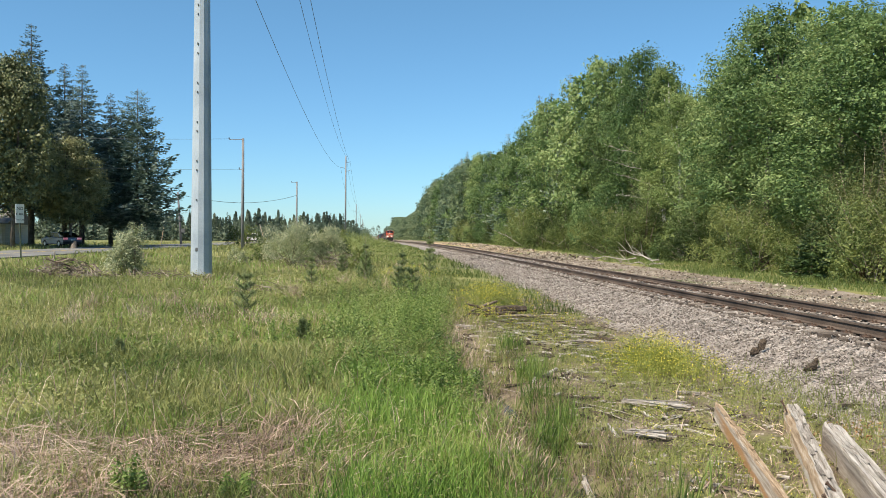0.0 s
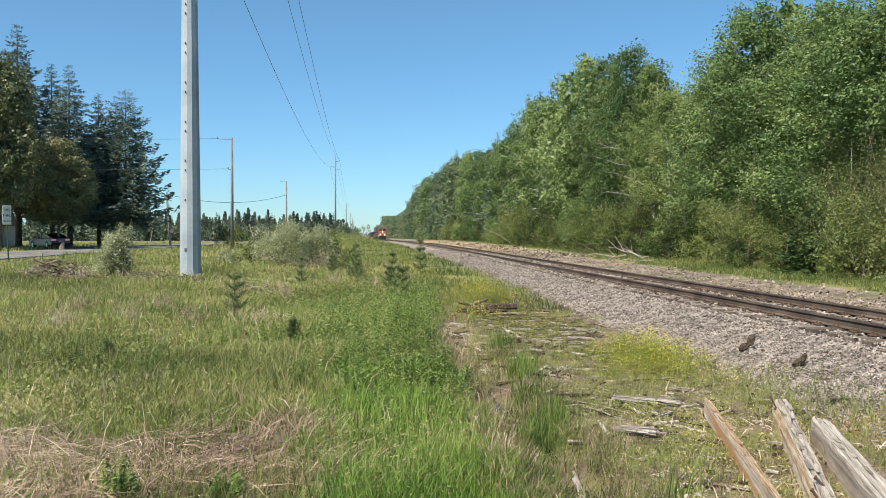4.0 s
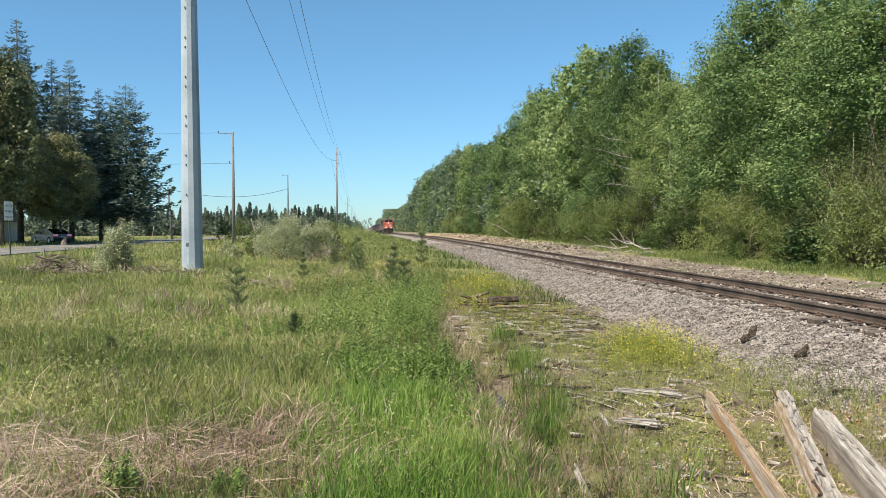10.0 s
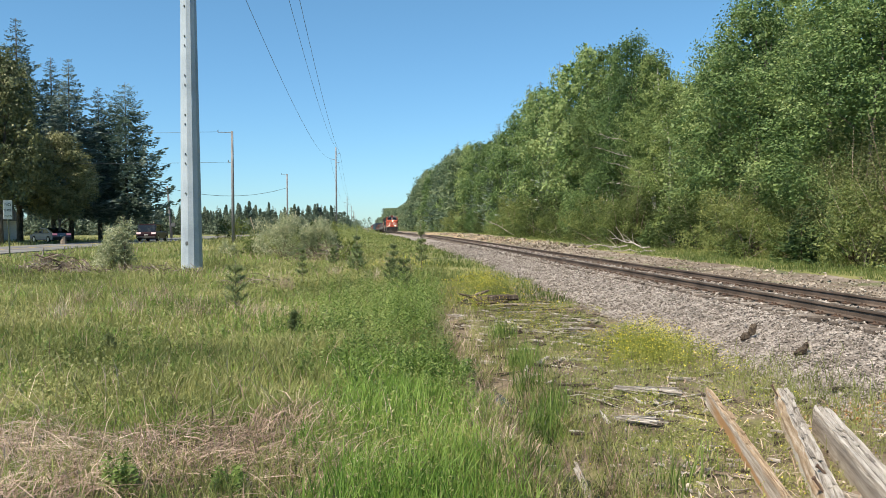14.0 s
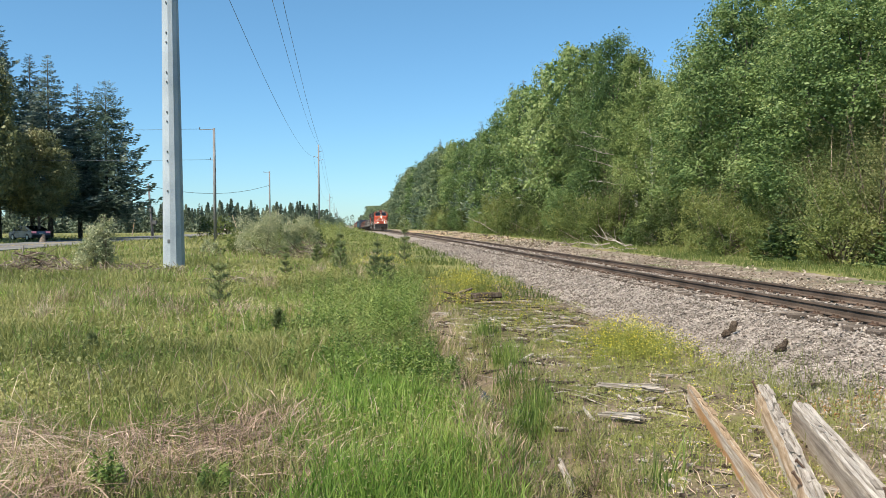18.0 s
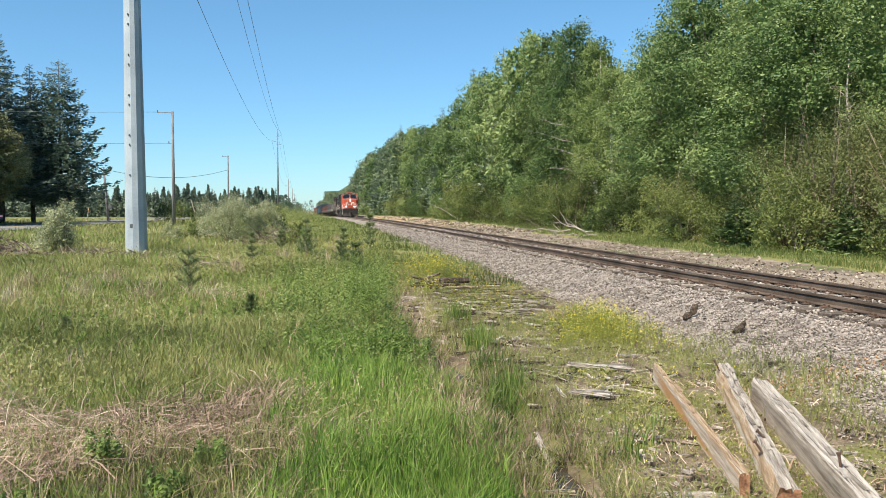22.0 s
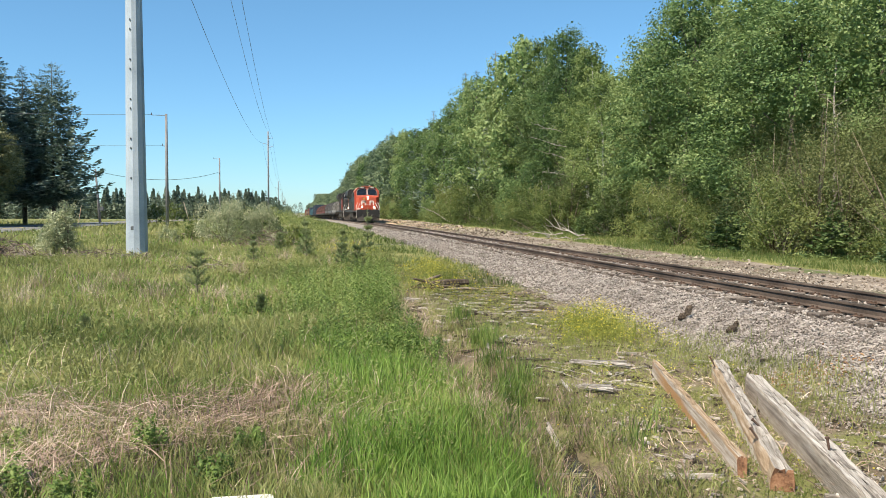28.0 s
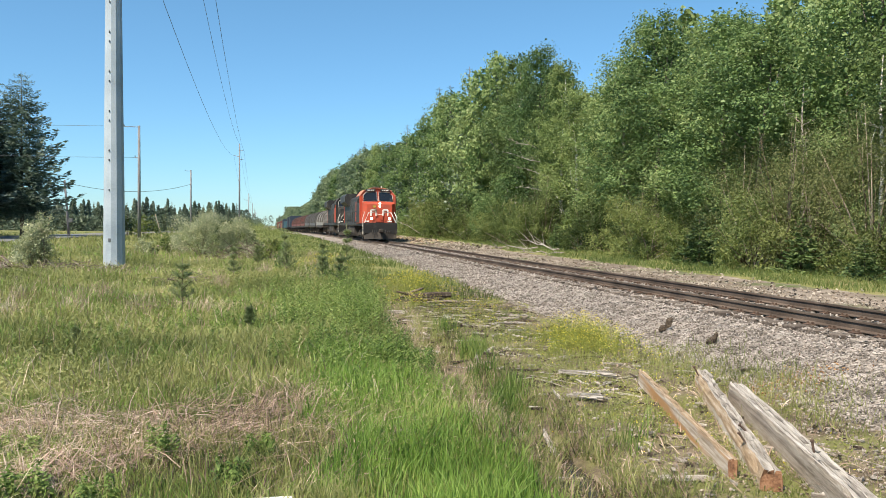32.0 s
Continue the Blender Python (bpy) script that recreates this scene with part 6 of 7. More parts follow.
def leafy(name, patches_, mat, label, size, gaps=None):
    """Herb patches: (x, y, radius x, radius y, height, count)."""
    P = []
    for cx, cy, rx, ry, h, k in patches_:
        a, q = rng.uniform(0, math.tau, k), np.sqrt(rng.uniform(0, 1, k))
        px, py = cx + rx * q * np.cos(a), cy + ry * q * np.sin(a)
        pz = ground_np(px, py) + h * (1 - 0.5 * q ** 2) * rng.uniform(0.08, 1, k) ** 0.7 * (0.7 + 0.3 * wob(px, py, 4.0, 1))
        P.append(np.stack((px, py, pz), 1))
    P = np.concatenate(P)
    if gaps is not None:
        P = P[wob(P[:, 0], P[:, 1], 3.4, 2) + 0.6 * wob(P[:, 0], P[:, 1], 8.0, 5) + rng.normal(0, 0.25, len(P)) > gaps]
    nrm = unit(rng.normal(size=P.shape) * 0.8 + np.array([0, -0.1, 0.7]))
    v, f = kites(P, nrm, size * rng.uniform(0.6, 1.5, len(P)), 0.5)
    return tagged(mesh_ob(name, v, f, mat), label, "plants", kind="stuff")


def plants(name, spots, mat, label, size):
    """Many single-stemmed plants: (x, y, radius x, radius y, height, plants)."""
    P, N, B = [], [], []
    for cx, cy, rx, ry, h, k in spots:
        for i in range(k):
            a, q = rng.uniform(0, math.tau), math.sqrt(rng.uniform(0, 1))
            q = q * 0.75 + 0.28 * abs(rng.normal())
            px, py = cx + rx * q * math.cos(a), cy + ry * q * math.sin(a)
            hh = h * rng.uniform(0.45, 1.1)
            m = 58
            z = np.linspace(0.15, 1, m) * hh
            b = np.arange(m) * 2.4 + rng.uniform(0, 6)
            rr = hh * 0.2 * (1.15 - z / hh) + 0.02
            d = np.stack((np.cos(b), np.sin(b), np.zeros(m)), 1)
            P.append(np.array([px, py, ground_z(px, py)]) + d * rr[:, None] * rng.uniform(0.4, 1.1, (m, 1)) + np.stack((0 * z, 0 * z, z), 1))
            N.append(d * 0.5 + np.array([0, 0, 0.8]) + rng.normal(size=(m, 3)) * 0.35)
            B.append((px, py, hh))
    P, N, B = np.concatenate(P), unit(np.concatenate(N)), np.array(B)
    v, f = kites(P, N, size * rng.uniform(0.6, 1.4, len(P)), 0.45)
    tagged(mesh_ob(name, v, f, mat), label, "plants", kind="stuff")
    grass("herb_stems", B[:, 0], B[:, 1], B[:, 2], np.full(len(B), 0.004), np.full(len(B), 0.08), M["herb"], "thin green stems of leafy herbs")


plants("herbs", ((0.6, 12.4, 0.8, 1.9, 0.6, 130), (0.2, 15.6, 1.1, 2.6, 0.8, 170), (1.0, 17.5, 0.6, 2.6, 0.9, 130), (0.0, 20.0, 1.2, 2.4, 0.85, 90), (-0.9, 17.5, 1.4, 3.0, 0.55, 90), (1.2, 11.0, 0.4, 1.0, 0.45, 50), (1.4, 21.5, 0.6, 2.2, 0.8, 90), (-0.5, 12.2, 0.5, 1.2, 0.5, 40), (0.3, 10.2, 0.6, 0.9, 0.4, 30), (-1.85, 6.9, 0.15, 0.15, 0.36, 12), (-3.15, 6.9, 0.2, 0.2, 0.3, 12), (-2.75, 5.9, 0.22, 0.2, 0.36, 18), (-2.1, 5.5, 0.18, 0.18, 0.32, 14), (-1.15, 5.9, 0.14, 0.14, 0.32, 10), (-0.95, 6.75, 0.14, 0.14, 0.3, 10), (-2.5, 14, 2.2, 2.5, 0.3, 60), (-5.5, 16, 3, 3, 0.3, 60)), M["herb"], "leafy green herbs growing thickly by the ditch", 0.045)
leafy("herbs", ((-3, 13, 3, 3, 0.22, 5000), (-7, 17, 5, 5, 0.25, 6000), (-1, 24, 3, 5, 0.4, 5000), (-4, 30, 6, 5, 0.35, 6000)), M["meadow"], "scattered meadow herbs", 0.07)
x, y, r = sector(60000, 6, 42, -40, 8, 1.3)
ok = (x < 1.4 + np.where(y > 18, rng.normal(0.3, 0.9, len(x)), 0)) & ~straw_patch(x, y) & (x > -18) & (wob(x, y, 1.3, 7) + rng.normal(0, 0.5, len(x)) > -0.1)
x, y, r = x[ok], y[ok], r[ok]
P = np.stack((x, y, ground_np(x, y) + rng.uniform(0.05, 0.34, len(x))), 1)
v, f = kites(P, unit(rng.normal(size=P.shape) * 0.7 + np.array([0, -0.15, 0.8])), (0.022 + 0.0016 * r) * rng.uniform(0.6, 1.5, len(x)), 0.4)
tagged(mesh_ob("meadow_herbs", v, f, M["meadow"]), "small leaves of meadow plants among the grass", "plants", kind="stuff")


def flowering(spots):
    """Loose stands of thin-stemmed weeds, each with a few leaves and a head of small flowers: (x, y, spread x, spread y, height, plants)."""
    L, F, S = [], [], []
    for cx, cy, rx, ry, h, k in spots:
        px, py = rng.normal(cx, rx, k), rng.normal(cy, ry, k)
        hh = h * rng.uniform(0.4, 1.1, k) * np.exp(-0.25 * (((px - cx) / rx) ** 2 + ((py - cy) / ry) ** 2) / 2)
        gz = ground_np(px, py)
        for i in range(9):
            q = rng.uniform(0.15, 0.95, k)
            L.append(np.stack((px + rng.normal(0, 0.035, k), py + rng.normal(0, 0.035, k), gz + q * hh), 1))
        for i in range(4):
            F.append(np.stack((px + rng.normal(0, 0.03, k), py + rng.normal(0, 0.03, k), gz + hh * rng.uniform(0.85, 1.12, k)), 1))
        S.append(np.stack((px, py, hh), 1))
    L, F, S = np.concatenate(L), np.concatenate(F), np.concatenate(S)
    v, f = kites(L, unit(rng.normal(size=L.shape) * 0.8 + np.array([0, -0.1, 0.5])), rng.uniform(0.02, 0.05, len(L)), 0.4)
    tagged(mesh_ob("flowering_herbs", v, f, M["weed"]), "yellow-green leaves of flowering weeds", "plants", kind="stuff")
    v, f = kites(F, unit(rng.normal(size=F.shape) * 0.6 + np.array([0, -0.1, 0.8])), rng.uniform(0.012, 0.026, len(F)) * (0.7 + 0.025 * F[:, 1]), 0.7)
    tagged(mesh_ob("yellow_flowers", v, f, M["flower"]), "small yellow flowers in loose heads", "plants", kind="stuff")
    grass("weed_stems", S[:, 0], S[:, 1], S[:, 2], np.full(len(S), 0.003), np.full(len(S), 0.15), M["weed"], "thin stems of flowering weeds")


flowering(((4.65, 12.8, 0.4, 0.62, 0.62, 680), (4.1, 12.2, 0.3, 0.5, 0.4, 90), (5.2, 11.8, 0.3, 0.5, 0.34, 60), (3.3, 22.3, 0.6, 1.1, 0.65, 560), (2.7, 19.5, 0.35, 0.9, 0.4, 160), (3.9, 17.8, 0.5, 1.0, 0.32, 160), (3.5, 15.0, 0.7, 1.4, 0.26, 80), (1.4, 34, 0.8, 2.6, 0.5, 200), (4.2, 9.6, 0.8, 1.0, 0.2, 50), (3.4, 7.4, 0.6, 0.9, 0.16, 25)))
# weeds that creep onto the ballast
x, y = np.concatenate((rng.normal(5.55, 0.45, 1300), rng.normal(5.9, 0.3, 700), rng.normal(5.3, 0.4, 500))), np.concatenate((rng.normal(10.4, 1.0, 1300), rng.normal(8.6, 0.8, 700), rng.normal(7.2, 0.8, 500)))
grass("sparse_grass", x, y, rng.uniform(0.05, 0.26, len(x)), rng.uniform(0.003, 0.005, len(x)), np.full(len(x), 0.8), M["meadow"], "thin weeds creeping onto the ballast")
# tufts that close over the ditch
cl = 95
cx, cy = rng.choice([1.62, 2.42, 2.0], cl) + rng.normal(0, 0.2, cl), along(cl, 5.2, 24, 1.1)
x, y = (np.repeat(cx, 55) + rng.normal(0, 0.09, cl * 55)), (np.repeat(cy, 55) + rng.normal(0, 0.16, cl * 55))
keep = rng.uniform(size=len(x)) < 0.75
for part_of, mat, lab in ((keep, "meadow", "olive grass tufts hanging over the ditch"), (~keep, "straw", "dead tan grass hanging over the ditch")):
    grass("ditch_grass", x[part_of], y[part_of], rng.uniform(0.1, 0.4, part_of.sum()), rng.uniform(0.003, 0.005, part_of.sum()), np.full(part_of.sum(), 1.3), M[mat], lab, 1.2)
leafy("yellow_flowers", ((3.6, 7.0, 1.5, 2.0, 0.16, 120), (4.0, 11, 1.3, 2.5, 0.2, 90), (-2, 16, 3, 4, 0.3, 160)), M["flower"], "scattered small yellow flowers", 0.022)
leafy("low_weeds", ((3.6, 6.5, 1.3, 1.9, 0.09, 3000), (3.6, 9.5, 1.3, 1.6, 0.12, 4200), (3.9, 12, 1.4, 2.5, 0.16, 4200), (3.4, 16, 1.2, 3, 0.18, 3500), (5.4, 9.5, 0.6, 1.6, 0.1, 900), (5.9, 10.6, 0.5, 1.4, 0.14, 900)), M["meadow"], "low weeds covering damp earth", 0.026, -0.3)
leafy("low_weeds", ((3.3, 5.6, 1.1, 1.3, 0.06, 4200), (4.3, 7.6, 1.3, 1.7, 0.07, 6500), (3.2, 9.2, 1.0, 1.6, 0.08, 5200), (4.6, 10.2, 1.2, 1.5, 0.09, 5200), (3.6, 13, 1.3, 2.0, 0.1, 4200)), M["weed"], "yellow-green mat of tiny creeping leaves", 0.018, -0.05)


# chips and splinters of old sleepers littered between the ditch and the ballast
def chips(n, mat, label, near=False):
    cx, cy = rng.choice([4.1, 3.4, 4.6, 3.0, 2.5, 3.6], n) + rng.normal(0, 0.35, n), rng.choice([15.8, 17.2, 16.5, 19.3, 13.5, 9.5], n) + rng.normal(0, 1.1, n)
    if near:
        cx, cy = rng.uniform(2.4, 5.4, n), along(n, 4.8, 12, 1.1)
    ok = cx - (9.13 + PHI * cy) < -3.2
    cx, cy = cx[ok], cy[ok]
    k = len(cx)
    a = rng.normal(0.05, 0.8, k)
    L, w, h = rng.uniform(0.05, 0.32, k) * np.interp(cy, (8, 16), (0.7, 1.2)) * (0.28 if near else 1), rng.uniform(0.01, 0.035, k) * (0.35 if near else 1), rng.uniform(0.01, 0.03, k)
    d = np.stack((np.cos(a), np.sin(a), rng.normal(0, 0.08, k)), 1) * L[:, None]
    s = np.stack((-np.sin(a), np.cos(a), np.zeros(k)), 1) * w[:, None]
    up = np.array([0, 0, 1.0]) * h[:, None]
    p = np.stack((cx, cy, ground_np(cx, cy) + 0.015), 1)
    v = np.stack((p - d - s, p + d - s * 0.4, p + d * 0.9 + s * 0.5, p - d * 0.8 + s, p - d - s + up, p + d - s * 0.4 + up * 0.6, p + d * 0.9 + s * 0.5 + up, p - d * 0.8 + s + up), 1).reshape(-1, 3)
    q = np.array([[4, 5, 6, 7], [0, 1, 5, 4], [1, 2, 6, 5], [2, 3, 7, 6], [3, 0, 4, 7]])
    tagged(mesh_ob("wood_chips", v, (np.arange(k)[:, None, None] * 8 + q[None]).reshape(-1, 4), M[mat]), label, "wood scraps", kind="stuff")


chips(130, "greywood", "pale splinters of old sleepers littering the earth")
chips(180, "darkwood", "dark splinters of old sleepers littering the earth")
chips(240, "greywood", "small pale wood chips on the damp earth", True)
chips(130, "darkwood", "small dark wood chips on the damp earth", True)
n = 900
ya = along(n, 48, 130, 1.1)
stones("loose_stones", 9.13 + PHI * ya + rng.uniform(2.6, 6.0, n), ya, rng.uniform(0.04, 0.15, n), M["stonetan"], "rubble stones on the sandy strip beside the track")


# ---- old timbers by the ditch ----
def timber(a, b, w, h, mat, label, seed, taper=0.0, name="old_sleeper", rough=0.007, side=None, flakes=0, cut=0.08, drop=0.12):
    """A weathered beam from a to b (tops of its ends), with worn, uneven edges."""
    a, b = Vector(a), Vector(b)
    L = (b - a).length
    yaxis = (b - a).normalized()
    xaxis = yaxis.cross(Vector((0, 0, 1))).normalized()
    m = Matrix.Translation(a) @ Matrix((xaxis, yaxis, xaxis.cross(yaxis))).transposed().to_4x4()
    r = random.Random(seed)
    bm = bmesh.new()
    n = max(4, int(L / 0.16))
    prof = [(-0.5, -1), (-0.5, -drop), (cut - 0.5, 0), (-0.13, 0.0), (-0.1, -0.14), (-0.06, 0.0), (0.16, 0.0), (0.19, -0.1), (0.22, 0), (0.5 - cut, 0), (0.5, -drop), (0.5, -1)]
    rows_ = []
    for i in range(n + 1):
        q = i / n
        ww = w * (1 - taper * (1 - q)) * (0.82 if i in (0,) else 1)
        rows_.append([bm.verts.new((x * ww + r.uniform(-rough, rough), q * L + (r.uniform(-0.07, 0.05) if i in (0,) else r.uniform(-0.01, 0.01)), z * h * (1 if z > -0.9 else 1) + r.uniform(-rough, rough) * (z > -0.9))) for x, z in prof])
    k = len(prof)
    for r0, r1 in zip(rows_, rows_[1:]):
        for j in range(k):
            fa = bm.faces.new((r0[j], r1[j], r1[(j + 1) % k], r0[(j + 1) % k]))
            fa.material_index = 1 if side and j in (9, 10) else 0
    bm.faces.new(rows_[0])
    bm.faces.new(rows_[-1][::-1]).material_index = 2
    bmesh.ops.recalc_face_normals(bm, faces=bm.faces)
    ob = thing(name, m, label, "timber", "old timbers by the ditch")
    pb = part("beam", bm, mat, ob)
    pb.data.materials.append(side or mat)
    pb.data.materials.append(M["endgrain"])
    for i in range(flakes):
        x, y, t = r.uniform(-0.3, 0.3) * w, r.uniform(0.1, 0.95) * L, r.uniform(-6, 6)
        fl = box((-r.uniform(0.008, 0.03), -r.uniform(0.05, 0.22), -0.004), (r.uniform(0.006, 0.025), r.uniform(0.05, 0.2), r.uniform(0.004, 0.010)), 0.002)
        for v in fl.verts:
            v.co += Vector((r.uniform(-1, 1), r.uniform(-3, 3), r.uniform(-0.3, 1))) * 0.006
        part("flake", fl, mat, ob, "raised splinter of grey wood").matrix_basis = pose(x, y, 0.003, r.uniform(-2, 3), 0, t)
    return ob


# grey wood darkened, as the long timber's left face lies in less light
M["shadewood"] = material("shadewood", ((0.17, 0.14, 0.11), (0.34, 0.29, 0.24), (0.48, 0.43, 0.37)), 0.9, scale=1.0, fine=7, bump=1.0, bump_size=0.02, stretch=(26, 1.1, 26))
M["orangewood"] = material("orangewood", ((0.24, 0.165, 0.10), (0.43, 0.315, 0.205), (0.62, 0.53, 0.43)), 0.9, scale=1.0, fine=7, bump=1.0, bump_size=0.02, stretch=(26, 1.1, 26), patches=((0.60, 0.56, 0.50), 0.3, 0.53, 0.62))
M["endgrain"] = material("endgrain", ((0.10, 0.05, 0.03), (0.24, 0.125, 0.07), (0.36, 0.21, 0.13)), 0.95, scale=9, fine=60, bump=0.8)
t1 = timber((4.18, 9.43, 0.22), (3.13, 5.46, 0.17), 0.08, 0.2, M["orangewood"], "split half of an old wooden sleeper, orange inside", 1, 0.25, side=M["rotwood"], flakes=5)
t2 = timber((4.98, 9.2, 0.25), (3.28, 5.11, 0.17), 0.19, 0.23, M["greywood"], "cracked weathered wooden sleeper with rusty spikes", 2, rough=0.011, side=M["orangewood"], flakes=14, cut=0.18, drop=0.4)
t3 = timber((4.84, 8.16, 0.27), (3.23, 3.70, 0.25), 0.195, 0.3, M["greywood"], "long squared grey weathered timber", 3, side=M["shadewood"], flakes=10)
for ob, y, x, tilt in ((t3, 3.15, 0.02, 14), (t2, 3.6, 0.05, 50), (t2, 0.35, 0.08, 40), (t2, 3.2, -0.04, 65)):
    part("spike", tube([(x, y, -0.03), (x + 0.09 * math.sin(radians(tilt)), y - 0.05 * math.sin(radians(tilt)), 0.11 * math.cos(radians(tilt)))], [0.009, 0.012], 6), M["rust"], ob, "rusty bent spike")
    part("spike_head", tube([(x + 0.09 * math.sin(radians(tilt)), y - 0.05 * math.sin(radians(tilt)), 0.11 * math.cos(radians(tilt))), (x + 0.1 * math.sin(radians(tilt)), y - 0.05 * math.sin(radians(tilt)), 0.125 * math.cos(radians(tilt)))], 0.019, 6), M["rust"], ob)


def splinter(x, y, L, w, turn, mat, label, seed, lift=0.0, tilt=0.0, strips=5, name="broken_board"):
    """A rotten board: several split strips side by side."""
    r = random.Random(seed)
    ob = thing(name, pose(x, y, ground_z(x, y) + 0.02 + lift, tilt, 0, turn), label, "wood scrap", "wood scraps by the ditch")
    for i in range(strips):
        a, b = -L / 2 + r.uniform(0, 0.25) * L, L / 2 - r.uniform(0, 0.25) * L
        c = (i + 0.5) / strips * w - w / 2
        bm = box((c - w / strips * 0.46, a, 0), (c + w / strips * 0.46, b, r.uniform(0.02, 0.045)), 0.004)
        for v in bm.verts:
            if abs(v.co.y) > L * 0.2:
                v.co.x = c + (v.co.x - c) * r.uniform(0.15, 0.8)
            v.co.x += r.uniform(-0.012, 0.012)
            v.co.z += r.uniform(-0.008, 0.008) + 0.02 * (v.co.y / L)
        bmesh.ops.rotate(bm, cent=(0, -L / 2, 0), matrix=Matrix.Rotation(radians((i - strips / 2) * 2.2 + r.uniform(-3, 3)), 3, "Z"), verts=bm.verts)
        part("strip", bm, mat, ob)
    return ob


splinter(3.72, 10.2, 0.9, 0.38, 84, M["greywood"], "pale splintered board lying in weeds", 1, 0.03, 2, strips=13)
splinter(3.06, 8.65, 0.5, 0.28, 78, M["greywood"], "short pale broken board", 2, 0.02, strips=9)
splinter(2.05, 7.2, 0.42, 0.08, 20, M["greywood"], "pale broken stick standing in the ditch", 3, 0.12, 38, 2)
splinter(2.0, 6.35, 0.35, 0.12, 80, M["rotwood"], "orange piece of rotten wood at the water", 4, strips=2)
splinter(1.85, 7.7, 0.34, 0.07, 100, M["greywood"], "small pale broken board at the water", 5, strips=2)
splinter(2.75, 12.0, 0.34, 0.16, 85, M["darkwood"], "dark block of rotten wood", 6, strips=3)
for i, (x, y, L, w, a, k) in enumerate(((4.15, 15.7, 1.0, 0.12, 88, "greywood"), (4.55, 16.1, 0.9, 0.1, 80, "darkwood"), (3.9, 15.2, 0.7, 0.1, 95, "greywood"), (4.3, 16.6, 0.8, 0.12, 84, "oldwood"), (4.75, 16.9, 0.6, 0.1, 78, "greywood"), (3.4, 17.2, 0.8, 0.14, 92, "greywood"), (3.75, 18.3, 0.9, 0.12, 86, "oldwood"),
                                      (4.0, 14.6, 0.5, 0.08, 110, "greywood"), (2.15, 13.2, 0.5, 0.15, 60, "greywood"), (2.0, 17.4, 0.6, 0.2, 30, "darkwood"), (2.2, 18.4, 0.7, 0.15, 65, "greywood"), (1.95, 10.2, 0.35, 0.08, 40, "darkwood"), (2.2, 9.4, 0.3, 0.06, 100, "greywood"), (3.9, 6.2, 0.4, 0.05, 35, "greywood"), (3.3, 6.9, 0.5, 0.04, 60, "brush"),
                                      (4.4, 10.9, 0.4, 0.06, 75, "greywood"), (5.3, 10.1, 0.5, 0.05, 80, "greywood"), (5.95, 9.6, 0.45, 0.06, 96, "darkwood"), (3.6, 4.7, 0.45, 0.14, 60, "greywood"), (2.7, 5.5, 0.55, 0.1, 88, "greywood"), (2.9, 27, 1.2, 0.16, 84, "darkwood"), (2.2, 30, 1.4, 0.18, 86, "darkwood"), (1.9, 33, 1.3, 0.16, 90, "greywood"))):
    splinter(x, y, L, w, a, M[k], "weathered scrap of %s board" % {"greywood": "grey", "darkwood": "dark rotten", "oldwood": "brown", "brush": "brown twig"}[k], 10 + i, strips=2 if w < 0.1 else 3)

# thin bent sticks lying across the damp earth and the water's edge
for i in range(26):
    r = random.Random(500 + i)
    x, y, L = r.uniform(1.7, 4.6), r.uniform(5.2, 13), r.uniform(0.25, 0.8)
    sk = thing("stick", pose(x, y, ground_z(x, y) + 0.025, r.uniform(-4, 8), 0, r.uniform(0, 180)), "thin bleached stick lying on damp earth", "stick", "sticks by the ditch")
    part("stick_body", tube([(0, -L / 2, 0), (r.uniform(-0.04, 0.04), -L / 6, 0.015), (r.uniform(-0.05, 0.05), L / 5, 0.01), (0, L / 2, 0.02)], [0.006, 0.008, 0.006, 0.003], 5), M["greywood" if i % 3 else "darkwood"], sk)

# heap of dark split logs
for i, (x, y, z, L, a, t, r0) in enumerate(((3.25, 20.0, 0.08, 1.15, 84, -3, 0.075), (3.0, 19.7, 0.0, 1.0, 76, -6, 0.045), (3.1, 20.4, 0.0, 1.1, 98, 2, 0.06), (2.7, 20.1, 0.09, 0.75, 60, 14, 0.035), (2.75, 20.2, 0.12, 0.8, 105, -20, 0.03), (2.6, 19.6, -0.02, 0.7, 80, 3, 0.03), (3.5, 19.5, -0.03, 0.9, 88, 0, 0.035))):
    lg = thing("split_log", pose(x, y, ground_z(x, y) + z + 0.08, t, 0, a), "dark rotten split log in a small heap", "log", "heap of split logs")
    bm = tube([(0, -L / 2, 0.03), (0, -L / 6, 0.05), (0.02, L / 5, 0.04), (0, L / 2, 0.03)], [r0, r0 * 1.1, r0, r0 * 0.8], 7)
    for v in bm.verts:
        v.co += Vector((random.uniform(-1, 1), random.uniform(-2, 2), random.uniform(-1, 1))) * 0.012
    part("log_body", bm, M["rotdark" if i % 2 else "darkwood"], lg)

